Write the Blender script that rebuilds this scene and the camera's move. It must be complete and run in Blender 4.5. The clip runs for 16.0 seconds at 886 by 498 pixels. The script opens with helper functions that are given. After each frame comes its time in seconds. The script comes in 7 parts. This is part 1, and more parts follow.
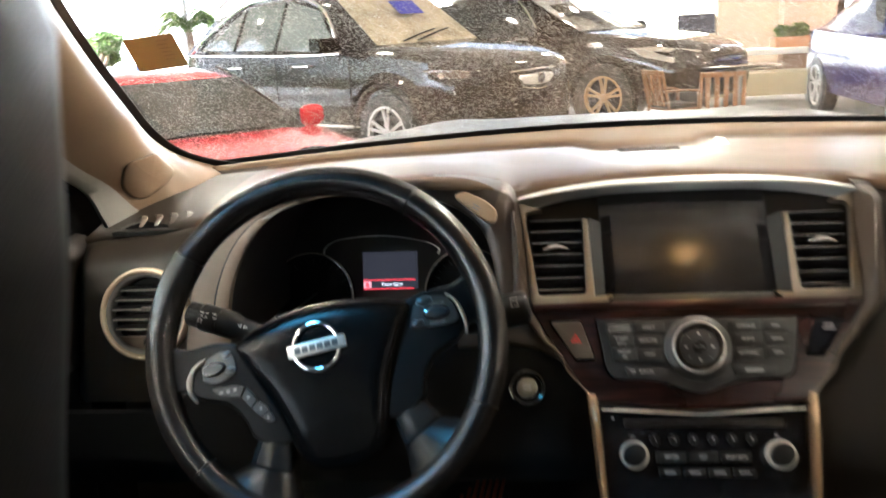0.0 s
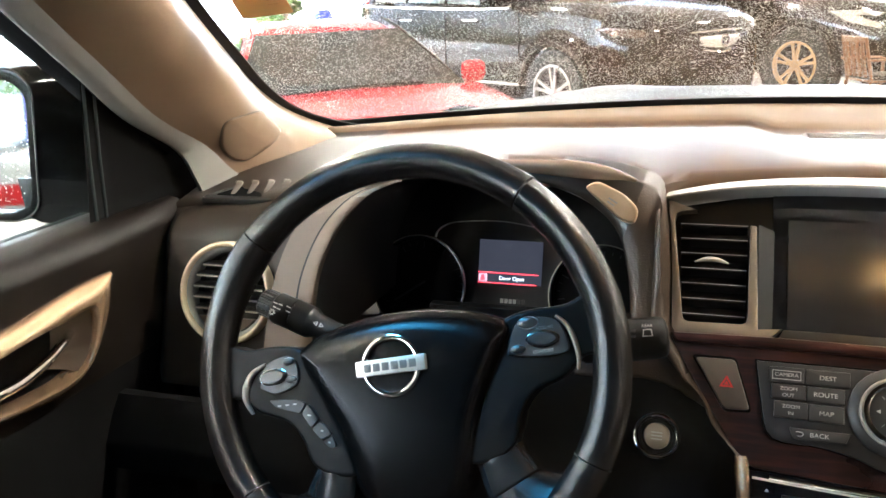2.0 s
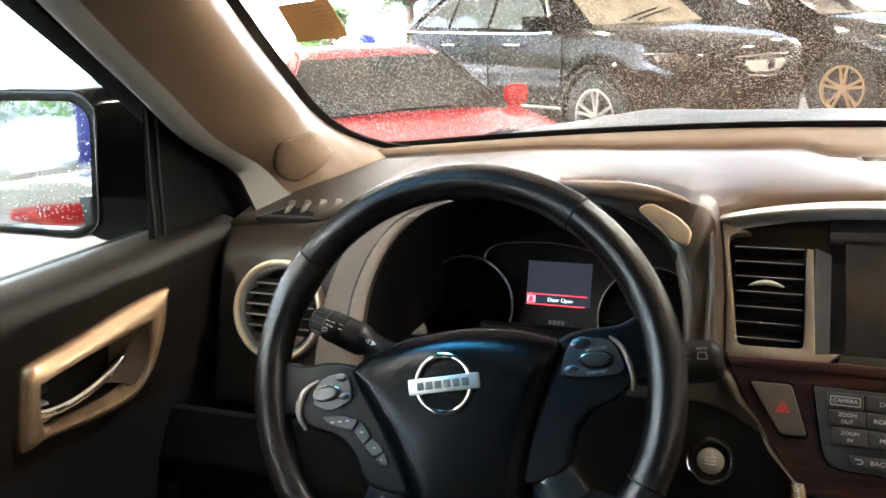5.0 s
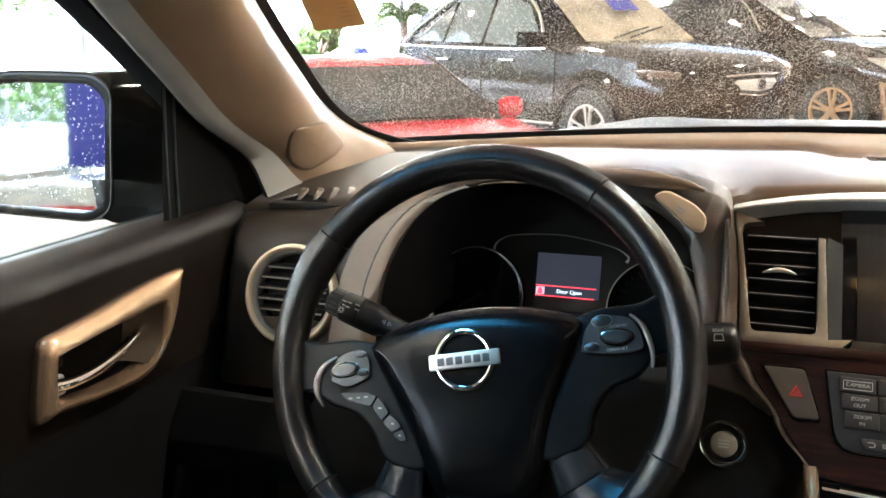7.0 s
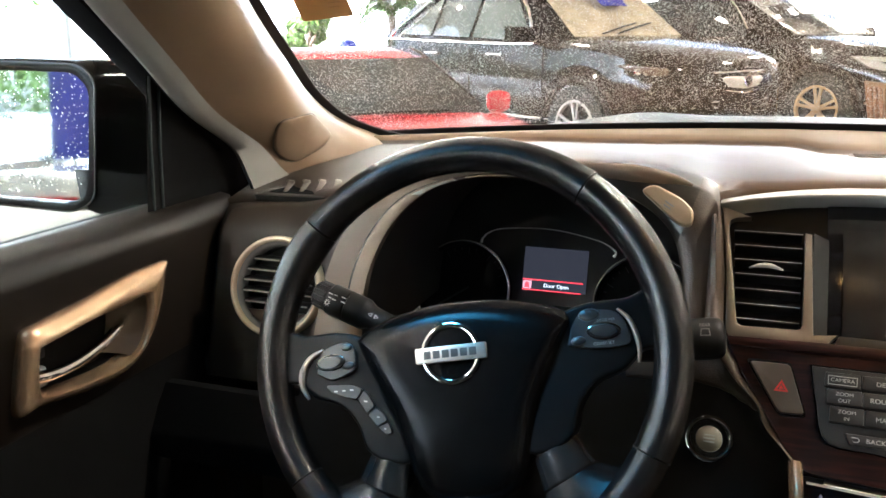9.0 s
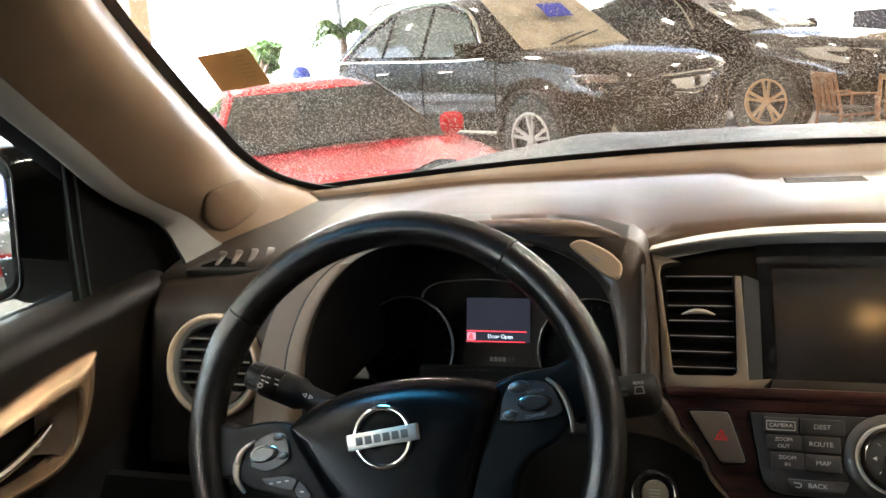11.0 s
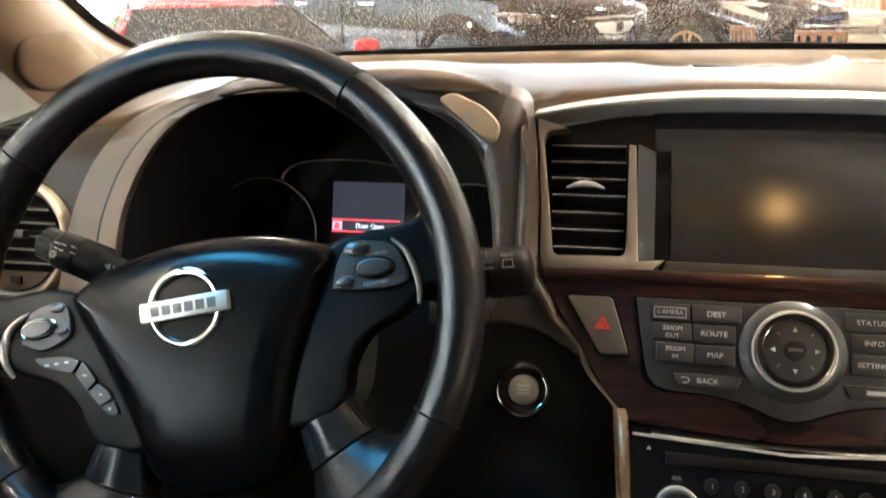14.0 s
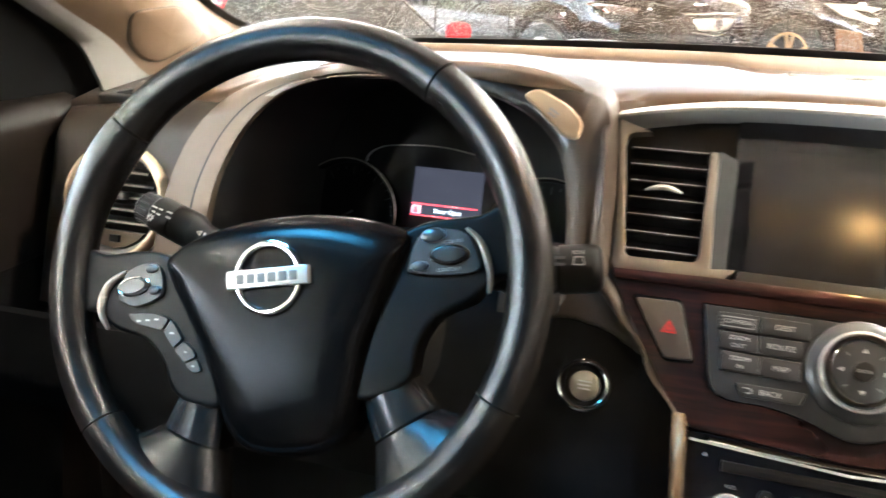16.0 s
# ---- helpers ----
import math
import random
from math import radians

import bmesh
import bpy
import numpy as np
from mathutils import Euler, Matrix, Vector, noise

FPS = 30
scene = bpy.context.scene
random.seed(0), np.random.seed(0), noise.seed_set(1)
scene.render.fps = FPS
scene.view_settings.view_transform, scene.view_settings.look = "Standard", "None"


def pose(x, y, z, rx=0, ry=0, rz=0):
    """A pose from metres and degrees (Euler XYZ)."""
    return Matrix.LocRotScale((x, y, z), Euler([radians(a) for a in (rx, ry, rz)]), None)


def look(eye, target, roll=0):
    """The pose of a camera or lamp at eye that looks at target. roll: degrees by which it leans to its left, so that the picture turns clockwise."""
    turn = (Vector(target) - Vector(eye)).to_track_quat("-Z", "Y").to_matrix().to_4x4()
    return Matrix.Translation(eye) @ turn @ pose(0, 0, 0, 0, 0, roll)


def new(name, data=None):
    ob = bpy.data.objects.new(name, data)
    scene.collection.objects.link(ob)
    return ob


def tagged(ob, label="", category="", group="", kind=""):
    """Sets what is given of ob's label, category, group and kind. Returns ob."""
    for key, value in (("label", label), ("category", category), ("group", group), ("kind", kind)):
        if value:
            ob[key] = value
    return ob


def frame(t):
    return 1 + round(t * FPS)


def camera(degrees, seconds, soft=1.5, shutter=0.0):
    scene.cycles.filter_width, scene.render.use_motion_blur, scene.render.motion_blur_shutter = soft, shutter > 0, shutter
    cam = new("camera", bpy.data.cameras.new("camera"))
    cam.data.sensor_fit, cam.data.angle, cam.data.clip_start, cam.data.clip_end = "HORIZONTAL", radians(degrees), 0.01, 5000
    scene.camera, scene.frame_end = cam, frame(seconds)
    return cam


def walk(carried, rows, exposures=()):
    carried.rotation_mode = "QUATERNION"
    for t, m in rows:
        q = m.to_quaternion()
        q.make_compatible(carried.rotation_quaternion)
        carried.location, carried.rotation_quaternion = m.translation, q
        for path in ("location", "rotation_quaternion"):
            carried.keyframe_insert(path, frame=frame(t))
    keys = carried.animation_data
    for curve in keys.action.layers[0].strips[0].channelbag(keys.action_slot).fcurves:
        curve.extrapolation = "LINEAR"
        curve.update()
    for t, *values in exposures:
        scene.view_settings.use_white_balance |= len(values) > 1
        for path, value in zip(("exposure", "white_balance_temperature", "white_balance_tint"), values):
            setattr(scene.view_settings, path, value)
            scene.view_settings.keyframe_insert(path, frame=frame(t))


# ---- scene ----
cam = camera(56.7, 16.0, soft=1.5, shutter=0.5)
METRES, EYE, TILT, LEAN, TURN = 0.83, 1.24, -14.9, 3.45, 6.1
ROWS = [
    (0.0, 0.0, 0.0, 0.0, -0.0, 0.0, -0.0),
    (0.5, -0.0178, 0.1654, 0.0905, 2.97, -0.07, -5.04),
    (1.0, 0.0124, 0.2021, 0.0401, 7.83, 0.48, -8.23),
    (1.5, 0.043, 0.2264, 0.0325, 11.19, -2.73, -5.23),
    (2.0, 0.0427, 0.222, 0.0479, 11.24, -3.33, -4.21),
    (2.5, 0.049, 0.2384, 0.0557, 11.27, -3.1, -3.73),
    (3.0, 0.0482, 0.2239, 0.0645, 11.81, -1.79, -4.63),
    (5.5, 0.0278, 0.213, 0.0405, 14.17, -2.05, -4.59),
    (6.0, 0.0295, 0.2204, 0.0383, 13.97, -2.57, -4.43),
    (6.5, 0.0048, 0.2029, 0.0043, 13.8, -2.05, -5.18),
    (7.0, 0.0001, 0.1951, 0.0004, 13.12, -0.76, -5.87),
    (7.5, -0.0007, 0.1955, -0.0018, 12.62, -0.19, -6.22),
    (8.0, -0.0006, 0.1959, -0.0004, 12.43, -0.32, -6.28),
    (8.5, -0.0004, 0.1972, -0.0004, 12.33, -0.56, -6.36),
    (9.0, -0.0014, 0.1997, -0.0014, 12.19, -1.05, -6.29),
    (9.5, 0.0082, 0.2144, 0.0101, 11.33, -1.19, -4.93),
    (10.0, 0.0321, 0.2198, 0.0492, 10.16, -0.4, -2.6),
    (12.5, 0.0523, 0.2292, 0.0736, 9.79, 0.52, -0.8),
    (13.0, 0.0865, 0.2901, 0.0676, 7.64, 0.67, -1.0),
    (13.5, 0.0959, 0.3612, 0.0002, 5.41, 0.27, -2.75),
    (14.0, 0.0945, 0.389, -0.0248, 4.68, -3.25, -3.8),
    (14.5, 0.0925, 0.3975, -0.0207, 4.45, -5.95, -3.81),
    (15.0, 0.1099, 0.3546, 0.0137, 4.8, -4.36, -3.25),
    (15.5, 0.1226, 0.3011, -0.0016, 6.08, -4.52, -5.54),
    (16.0, 0.0977, 0.3671, -0.0192, 10.25, -4.85, -7.97),
]
# the clip's camera brightens and darkens its picture on the way
BASE = 3.55
LEVELS = [(0.0, 0.45, 5340), (0.5, 0.88, 5280), (1.0, 0.63, 5250), (1.5, 0.85, 5220), (2.0, 0.95, 5200), (3.0, 1.03, 5200), (5.5, 0.58, 5220), (7.0, 0.6, 5220), (9.0, 0.52, 5200), (10.0, 0.5, 5320), (12.5, -0.27, 5380), (13.0, -0.22, 5420), (13.5, -0.03, 5580), (14.0, 0.75, 5450), (14.5, 1.38, 5380), (15.0, 1.38, 5280), (16.0, 1.46, 5260)]
walk(cam, [(t, pose(-0.177, 0, EYE, TILT, LEAN, TURN) @ pose(METRES * x, METRES * y, METRES * z, 90 + pitch, roll, yaw)) for t, x, y, z, yaw, pitch, roll in ROWS],
     exposures=[(t, BASE + e, warmth, 6) for t, e, warmth in LEVELS])

from mathutils.bvhtree import BVHTree

# ---- light ----
world = bpy.data.worlds.new("sky")
scene.world = world
world.use_nodes = True
wn = world.node_tree
sky = wn.nodes.new("ShaderNodeTexSky")
sky.sky_type, sky.sun_disc = "NISHITA", False
sky.sun_elevation, sky.sun_rotation = radians(46), radians(-131)
sky.air_density, sky.dust_density, sky.ozone_density = 0.15, 9.5, 0.0
haze = wn.nodes.new("ShaderNodeHueSaturation")
haze.inputs["Saturation"].default_value = 0.35
wn.links.new(sky.outputs["Color"], haze.inputs["Color"])
wn.links.new(haze.outputs["Color"], wn.nodes["Background"].inputs["Color"])
wn.nodes["Background"].inputs["Strength"].default_value = 0.15

sun = new("sun", bpy.data.lights.new("sun", "SUN"))
sun.data.energy, sun.data.angle, sun.data.color = 5.0, radians(0.6), (1.0, 0.95, 0.87)
sun.matrix_world = look((-8, -7, 11), (0, 0, 0))

# ---- materials ----


def mat(name, base, rough=0.5, metal=0.0, grain=0.0, scale=400.0, vary=0.12, blotch=6.0, coat=0.0, spec=0.5, emit=None, power=0.0):
    """A surface with a blotchy colour, uneven gloss and a fine relief."""
    m = bpy.data.materials.new(name)
    m.use_nodes = True
    t = m.node_tree
    b = t.nodes["Principled BSDF"]
    co = t.nodes.new("ShaderNodeTexCoord")
    n1 = t.nodes.new("ShaderNodeTexNoise")
    n1.inputs["Scale"].default_value, n1.inputs["Detail"].default_value = blotch, 5.0
    n2 = t.nodes.new("ShaderNodeTexNoise")
    n2.inputs["Scale"].default_value, n2.inputs["Detail"].default_value = scale, 3.0
    t.links.new(co.outputs["Object"], n1.inputs["Vector"])
    t.links.new(co.outputs["Object"], n2.inputs["Vector"])
    ramp = t.nodes.new("ShaderNodeMapRange")
    ramp.interpolation_type = "SMOOTHERSTEP"
    ramp.inputs["From Min"].default_value, ramp.inputs["From Max"].default_value = 0.2, 0.85
    ramp.inputs["To Min"].default_value, ramp.inputs["To Max"].default_value = 1 - vary, 1 + vary
    add = t.nodes.new("ShaderNodeMath")
    add.operation = "MULTIPLY_ADD"
    add.inputs[1].default_value, add.inputs[2].default_value = 0.25, 0.0
    t.links.new(n2.outputs["Fac"], add.inputs[0])
    mix = t.nodes.new("ShaderNodeMath")
    mix.operation = "MULTIPLY_ADD"
    mix.inputs[1].default_value = 0.8
    t.links.new(n1.outputs["Fac"], mix.inputs[0])
    t.links.new(add.outputs[0], mix.inputs[2])
    t.links.new(mix.outputs[0], ramp.inputs["Value"])
    hue = t.nodes.new("ShaderNodeVectorMath")
    hue.operation = "SCALE"
    hue.inputs[0].default_value = base
    t.links.new(ramp.outputs[0], hue.inputs["Scale"])
    t.links.new(hue.outputs[0], b.inputs["Base Color"])
    gloss = t.nodes.new("ShaderNodeMapRange")
    gloss.interpolation_type = "SMOOTHERSTEP"
    gloss.inputs["From Min"].default_value, gloss.inputs["From Max"].default_value = 0.22, 0.78
    gloss.inputs["To Min"].default_value, gloss.inputs["To Max"].default_value = max(rough * (1 - min(0.15, vary)), 0.01), min(rough * (1 + min(0.15, vary)), 1)
    t.links.new(n1.outputs["Fac"], gloss.inputs["Value"])
    if vary > 0.1:
        t.links.new(gloss.outputs[0], b.inputs["Roughness"])
    else:
        b.inputs["Roughness"].default_value = rough
    b.inputs["Metallic"].default_value = metal
    b.inputs["Coat Weight"].default_value = coat
    b.inputs["Coat Roughness"].default_value = 0.04
    b.inputs["Specular IOR Level"].default_value = spec
    if grain:
        bump = t.nodes.new("ShaderNodeBump")
        bump.inputs["Strength"].default_value, bump.inputs["Distance"].default_value = grain, 0.001
        t.links.new(n2.outputs["Fac"], bump.inputs["Height"])
        t.links.new(bump.outputs[0], b.inputs["Normal"])
    if emit:
        b.inputs["Emission Color"].default_value = (*emit, 1)
        b.inputs["Emission Strength"].default_value = power
    return m


def glass_mat(name, tint=(1, 1, 1), rough=0.0):
    m = bpy.data.materials.new(name)
    m.use_nodes = True
    b = m.node_tree.nodes["Principled BSDF"]
    b.inputs["Base Color"].default_value = (*tint, 1)
    b.inputs["Roughness"].default_value = rough
    b.inputs["Transmission Weight"].default_value = 1.0
    b.inputs["IOR"].default_value = 1.45
    return m


def wood_mat(name):
    """Dark red-brown burl under a clear coat, with long dark streaks."""
    m = mat(name, (0.06, 0.018, 0.011), rough=0.3, vary=0.2, coat=0.8)
    t = m.node_tree
    b = t.nodes["Principled BSDF"]
    co = t.nodes.new("ShaderNodeTexCoord")
    mp = t.nodes.new("ShaderNodeMapping")
    mp.inputs["Scale"].default_value = (6, 60, 60)
    n = t.nodes.new("ShaderNodeTexNoise")
    n.inputs["Scale"].default_value, n.inputs["Detail"].default_value, n.inputs["Distortion"].default_value = 2.5, 6, 0.8
    r = t.nodes.new("ShaderNodeValToRGB")
    r.color_ramp.elements[0].position, r.color_ramp.elements[0].color = 0.38, (0.0085, 0.0034, 0.0026, 1)
    r.color_ramp.elements[1].position, r.color_ramp.elements[1].color = 0.66, (0.046, 0.0138, 0.0098, 1)
    t.links.new(co.outputs["Object"], mp.inputs["Vector"])
    t.links.new(mp.outputs[0], n.inputs["Vector"])
    t.links.new(n.outputs["Fac"], r.inputs["Fac"])
    t.links.new(r.outputs["Color"], b.inputs["Base Color"])
    return m


TAN = mat("tan_trim", (0.165, 0.1105, 0.0690), rough=0.28, grain=0.14, scale=900, vary=0.05, blotch=14, spec=0.36)
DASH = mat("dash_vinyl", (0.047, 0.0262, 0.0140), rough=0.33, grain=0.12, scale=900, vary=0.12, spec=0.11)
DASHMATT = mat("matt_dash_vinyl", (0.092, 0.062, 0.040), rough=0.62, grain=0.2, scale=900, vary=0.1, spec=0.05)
DARK = mat("dark_plastic", (0.0110, 0.0082, 0.0062), rough=0.42, grain=0.2, scale=800, vary=0.12, spec=0.26)
DOORSKIN = mat("door_skin", (0.0066, 0.0046, 0.0034), rough=0.40, grain=0.2, scale=800, vary=0.12, spec=0.20)
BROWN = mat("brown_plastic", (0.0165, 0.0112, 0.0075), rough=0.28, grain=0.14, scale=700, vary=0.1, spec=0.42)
FACE = mat("dark_brown_plastic", (0.023, 0.0168, 0.0120), rough=0.46, grain=0.25, scale=900, vary=0.1, spec=0.24)
BLACK = mat("black_plastic", (0.0095, 0.0088, 0.0080), rough=0.42, grain=0.1, scale=900, spec=0.14)
LEATHER = mat("wheel_leather", (0.0095, 0.0080, 0.0068), rough=0.26, grain=0.22, scale=1300, vary=0.08, blotch=25, spec=0.42)
PAD = mat("airbag_vinyl", (0.0027, 0.0024, 0.0022), rough=0.22, grain=0.08, scale=1000, vary=0.05, spec=0.13)
SPOKE = mat("spoke_plastic", (0.0048, 0.0043, 0.0038), rough=0.36, grain=0.06, scale=900, vary=0.05, spec=0.12)
SILVER = mat("satin_silver", (0.36, 0.315, 0.265), rough=0.36, metal=0.7, vary=0.05)
BRIGHT = mat("bright_satin", (0.74, 0.71, 0.66), rough=0.26, metal=0.55, vary=0.04)
CHAMP = mat("champagne_trim", (0.46, 0.305, 0.185), rough=0.27, metal=0.75, vary=0.06)
RINGTRIM = mat("pale_satin_ring", (0.78, 0.63, 0.44), rough=0.26, metal=0.25, vary=0.04)
SLATEDGE = mat("pale_slat_edge", (0.26, 0.24, 0.21), rough=0.4, vary=0.06)
SMOKE = mat("smoked_chrome", (0.070, 0.067, 0.064), rough=0.28, metal=0.75, vary=0.05)
CHROME = mat("chrome", (0.85, 0.85, 0.84), rough=0.06, metal=1.0, vary=0.03)
PIANO = mat("gloss_black", (0.008, 0.008, 0.009), rough=0.08, vary=0.1)
SCREEN = mat("screen_glass", (0.0122, 0.0108, 0.0102), rough=0.23, vary=0.1)
BUTTON = mat("button_grey", (0.025, 0.0232, 0.0215), rough=0.36, vary=0.08)
HAZARD = mat("hazard_grey", (0.060, 0.050, 0.042), rough=0.3, vary=0.05)
MARK = mat("white_print", (0.42, 0.41, 0.40), rough=0.6, vary=0.02)
MARKDIM = mat("grey_print", (0.22, 0.22, 0.22), rough=0.6, vary=0.02)
BADGEMARK = mat("badge_grey", (0.055, 0.052, 0.048), rough=0.4, metal=0.4, vary=0.05)
REDMARK = mat("red_print", (0.45, 0.02, 0.02), rough=0.5, vary=0.02)
WOOD = wood_mat("burl_wood")
GLASS = glass_mat("clear_glass")
TINT = glass_mat("side_glass", (0.86, 0.92, 0.90))
DROP = glass_mat("water", (0.95, 0.95, 0.95), 0.22)
# mostly white body, imitating the sky light that drops refract
DROP.node_tree.nodes["Principled BSDF"].inputs["Transmission Weight"].default_value = 0.22
SOFTBLACK = mat("soft_black", (0.022, 0.022, 0.023), rough=0.6, spec=0.2, grain=0.1, scale=900)
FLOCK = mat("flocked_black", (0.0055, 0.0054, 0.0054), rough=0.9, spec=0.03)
FRIT = mat("glass_border", (0.012, 0.012, 0.013), rough=0.5, grain=0.3, scale=1500)
RUBBER = mat("rubber", (0.006, 0.012, 0.012), rough=0.6, grain=0.2)
LINER = mat("headliner_cloth", (0.085, 0.066, 0.048), rough=0.9, grain=0.5, scale=1500)
CARPET = mat("carpet", (0.015, 0.014, 0.013), rough=0.95, grain=0.9, scale=900)
SEATHIDE = mat("seat_leather", (0.0085, 0.0083, 0.0085), rough=0.45, grain=0.12, scale=900, spec=0.3)
GREYTRIM = mat("grey_trim", (0.20, 0.19, 0.172), rough=0.55, grain=0.25, scale=900, vary=0.05)
CAP = mat("cap_plastic", (0.12, 0.108, 0.08), rough=0.4, vary=0.05)
FINS = mat("fin_plastic", (0.070, 0.057, 0.046), rough=0.34, vary=0.06)
CREAM = mat("cream_plastic", (0.34, 0.245, 0.15), rough=0.45, vary=0.04)
HOODEDGE = mat("brown_satin", (0.080, 0.0585, 0.0405), rough=0.32, metal=0.3, vary=0.08)
# paler than BROWN for the light falling on the left cheek
CHEEKLIGHT = mat("lit_cheek_vinyl", (0.082, 0.0590, 0.0390), rough=0.36, grain=0.16, scale=700, vary=0.1, spec=0.34)
PAPER = mat("tan_paper", (0.52, 0.37, 0.19), rough=0.8, vary=0.06, blotch=25)
FADED = mat("faded_print", (0.40, 0.275, 0.135), rough=0.8, vary=0.04)
WHITEPAPER = mat("white_paper", (0.8, 0.8, 0.79), rough=0.8, vary=0.03)
MIRROR = mat("mirror_glass", (0.56, 0.57, 0.58), rough=0.03, metal=1.0, vary=0.0)
LCD = mat("lit_display", (0.01, 0.01, 0.012), rough=0.5, spec=0.08, emit=(0.36, 0.34, 0.40), power=0.0075)
LCDRED = mat("lit_red", (0.1, 0.0, 0.0), rough=0.3, emit=(1.0, 0.05, 0.07), power=0.11)
LCDPINK = mat("lit_pink", (0.1, 0.05, 0.05), rough=0.3, emit=(1.0, 0.45, 0.5), power=0.08)
LCDWHITE = mat("lit_white", (0.2, 0.2, 0.2), rough=0.3, emit=(1.0, 1.0, 1.0), power=0.12)
# glow of an added panel, no lamp known there
COOLGLOW = mat("added_cool_glow", (0.7, 0.8, 0.8), rough=0.3, emit=(0.16, 0.62, 1.0), power=0.12)
LAMPGLOW = mat("lamp_lens", (0.8, 0.6, 0.3), rough=0.3, emit=(1.0, 0.50, 0.14), power=21.0)
PAINT_RED = mat("red_paint", (0.40, 0.006, 0.014), rough=0.16, coat=0.1, vary=0.05)
PAINT_BLACK = mat("black_paint", (0.0075, 0.0068, 0.0062), rough=0.09, coat=0.0, vary=0.05, spec=0.32)
GAUGE = mat("gauge_black", (0.006, 0.0062, 0.007), rough=0.6, spec=0.08)
FAINT = mat("faint_print", (0.05, 0.05, 0.052), rough=0.6, spec=0.1, vary=0.02)
BONNETPAINT = mat("wet_bonnet", (0.035, 0.034, 0.034), rough=0.42, grain=0.5, scale=350, vary=0.15, blotch=9)
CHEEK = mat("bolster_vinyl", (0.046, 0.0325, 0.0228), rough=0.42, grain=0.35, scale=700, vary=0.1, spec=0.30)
# base lighter than BROWN: the crest's sky highlight is in the colour
CRESTVINYL = mat("crest_highlight_vinyl", (0.12, 0.088, 0.064), rough=0.18, grain=0.05, scale=700, vary=0.08, spec=1.0)
HOUSING = mat("mirror_shell", (0.0035, 0.0033, 0.0032), rough=0.12, spec=0.16, vary=0.05)
VENTFRAME = mat("vent_frame_satin", (0.160, 0.138, 0.112), rough=0.36, metal=0.7, vary=0.06)
GUNMETAL = mat("dark_satin_metal", (0.022, 0.020, 0.018), rough=0.20, metal=0.25, vary=0.1)
PAINT_BROWN = mat("dark_paint", (0.012, 0.0095, 0.008), rough=0.09, coat=0.1, vary=0.05)
PAINT_BLUE = mat("blue_paint", (0.010, 0.012, 0.110), rough=0.16, coat=0.0, vary=0.05, spec=0.2)
PAINT_WHITE = mat("silver_paint", (0.42, 0.43, 0.43), rough=0.25, coat=0.6, vary=0.03)
TAILRED = mat("red_lens", (0.42, 0.012, 0.014), rough=0.15, coat=0.5, vary=0.15, blotch=30)
PAINT_GREY = mat("grey_paint", (0.075, 0.076, 0.08), rough=0.25, coat=1.0, vary=0.03)
CARGLASS = mat("dark_car_glass", (0.016, 0.019, 0.019), rough=0.06, vary=0.1)
# opaque pane; pale base carries reflections and the bright view through
PALEGLASS = mat("reflection_toned_glass", (0.085, 0.10, 0.092), rough=0.07, vary=0.25, blotch=3)
LAMPGLASS = mat("headlamp_lens", (0.62, 0.58, 0.52), rough=0.22, metal=0.5, coat=1.0)
ALLOY = mat("alloy", (0.40, 0.39, 0.38), rough=0.3, metal=0.6)
BRONZE = mat("bronze_alloy", (0.55, 0.38, 0.20), rough=0.35, metal=0.4)
CONCRETE = mat("pale_concrete", (0.23, 0.217, 0.195), rough=0.85, grain=0.6, scale=60, blotch=0.6, vary=0.15)
LINEPAINT = mat("yellow_line", (0.65, 0.50, 0.12), rough=0.7)
STUCCO = mat("tan_stucco", (0.40, 0.26, 0.15), rough=0.85, grain=0.5, scale=80, blotch=1.2, vary=0.15)
STUCCO2 = mat("orange_stucco", (0.45, 0.22, 0.12), rough=0.85, grain=0.5, scale=80, blotch=1.2, vary=0.15)
RENDERWALL = mat("white_wall", (0.80, 0.80, 0.78), rough=0.8, grain=0.3, scale=60, vary=0.05, blotch=1)
# both renders far darker than STUCCO, as if the front stood in shade
HOUSETAN = mat("shade_tan_render", (0.058, 0.0345, 0.0135), rough=0.85, grain=0.5, scale=80, blotch=1.2, vary=0.15)
HOUSEORANGE = mat("shade_orange_render", (0.066, 0.032, 0.0125), rough=0.85, grain=0.5, scale=80, blotch=1.2, vary=0.15)
CREAMWALL = mat("cream_board", (0.62, 0.55, 0.38), rough=0.7, vary=0.08, blotch=2)
STEEL = mat("grey_steel", (0.30, 0.31, 0.32), rough=0.4, metal=0.8)
BARK = mat("bark", (0.14, 0.10, 0.07), rough=0.9, grain=0.9, scale=60)
BLUE = mat("blue_plastic", (0.015, 0.03, 0.26), rough=0.4)


def let_light_through(m, share):
    """Thin sheets and leaves pass some light."""
    t = m.node_tree
    b = t.nodes["Principled BSDF"]
    tr = t.nodes.new("ShaderNodeBsdfTranslucent")
    mx = t.nodes.new("ShaderNodeMixShader")
    mx.inputs[0].default_value = share
    t.links.new(b.inputs["Base Color"].links[0].from_socket, tr.inputs["Color"])
    t.links.new(b.outputs[0], mx.inputs[1])
    t.links.new(tr.outputs[0], mx.inputs[2])
    t.links.new(mx.outputs[0], t.nodes["Material Output"].inputs["Surface"])
    return m


let_light_through(PAPER, 0.35)
BLUESHEET = mat("blue_sheet", (0.03, 0.035, 0.32), rough=0.6)


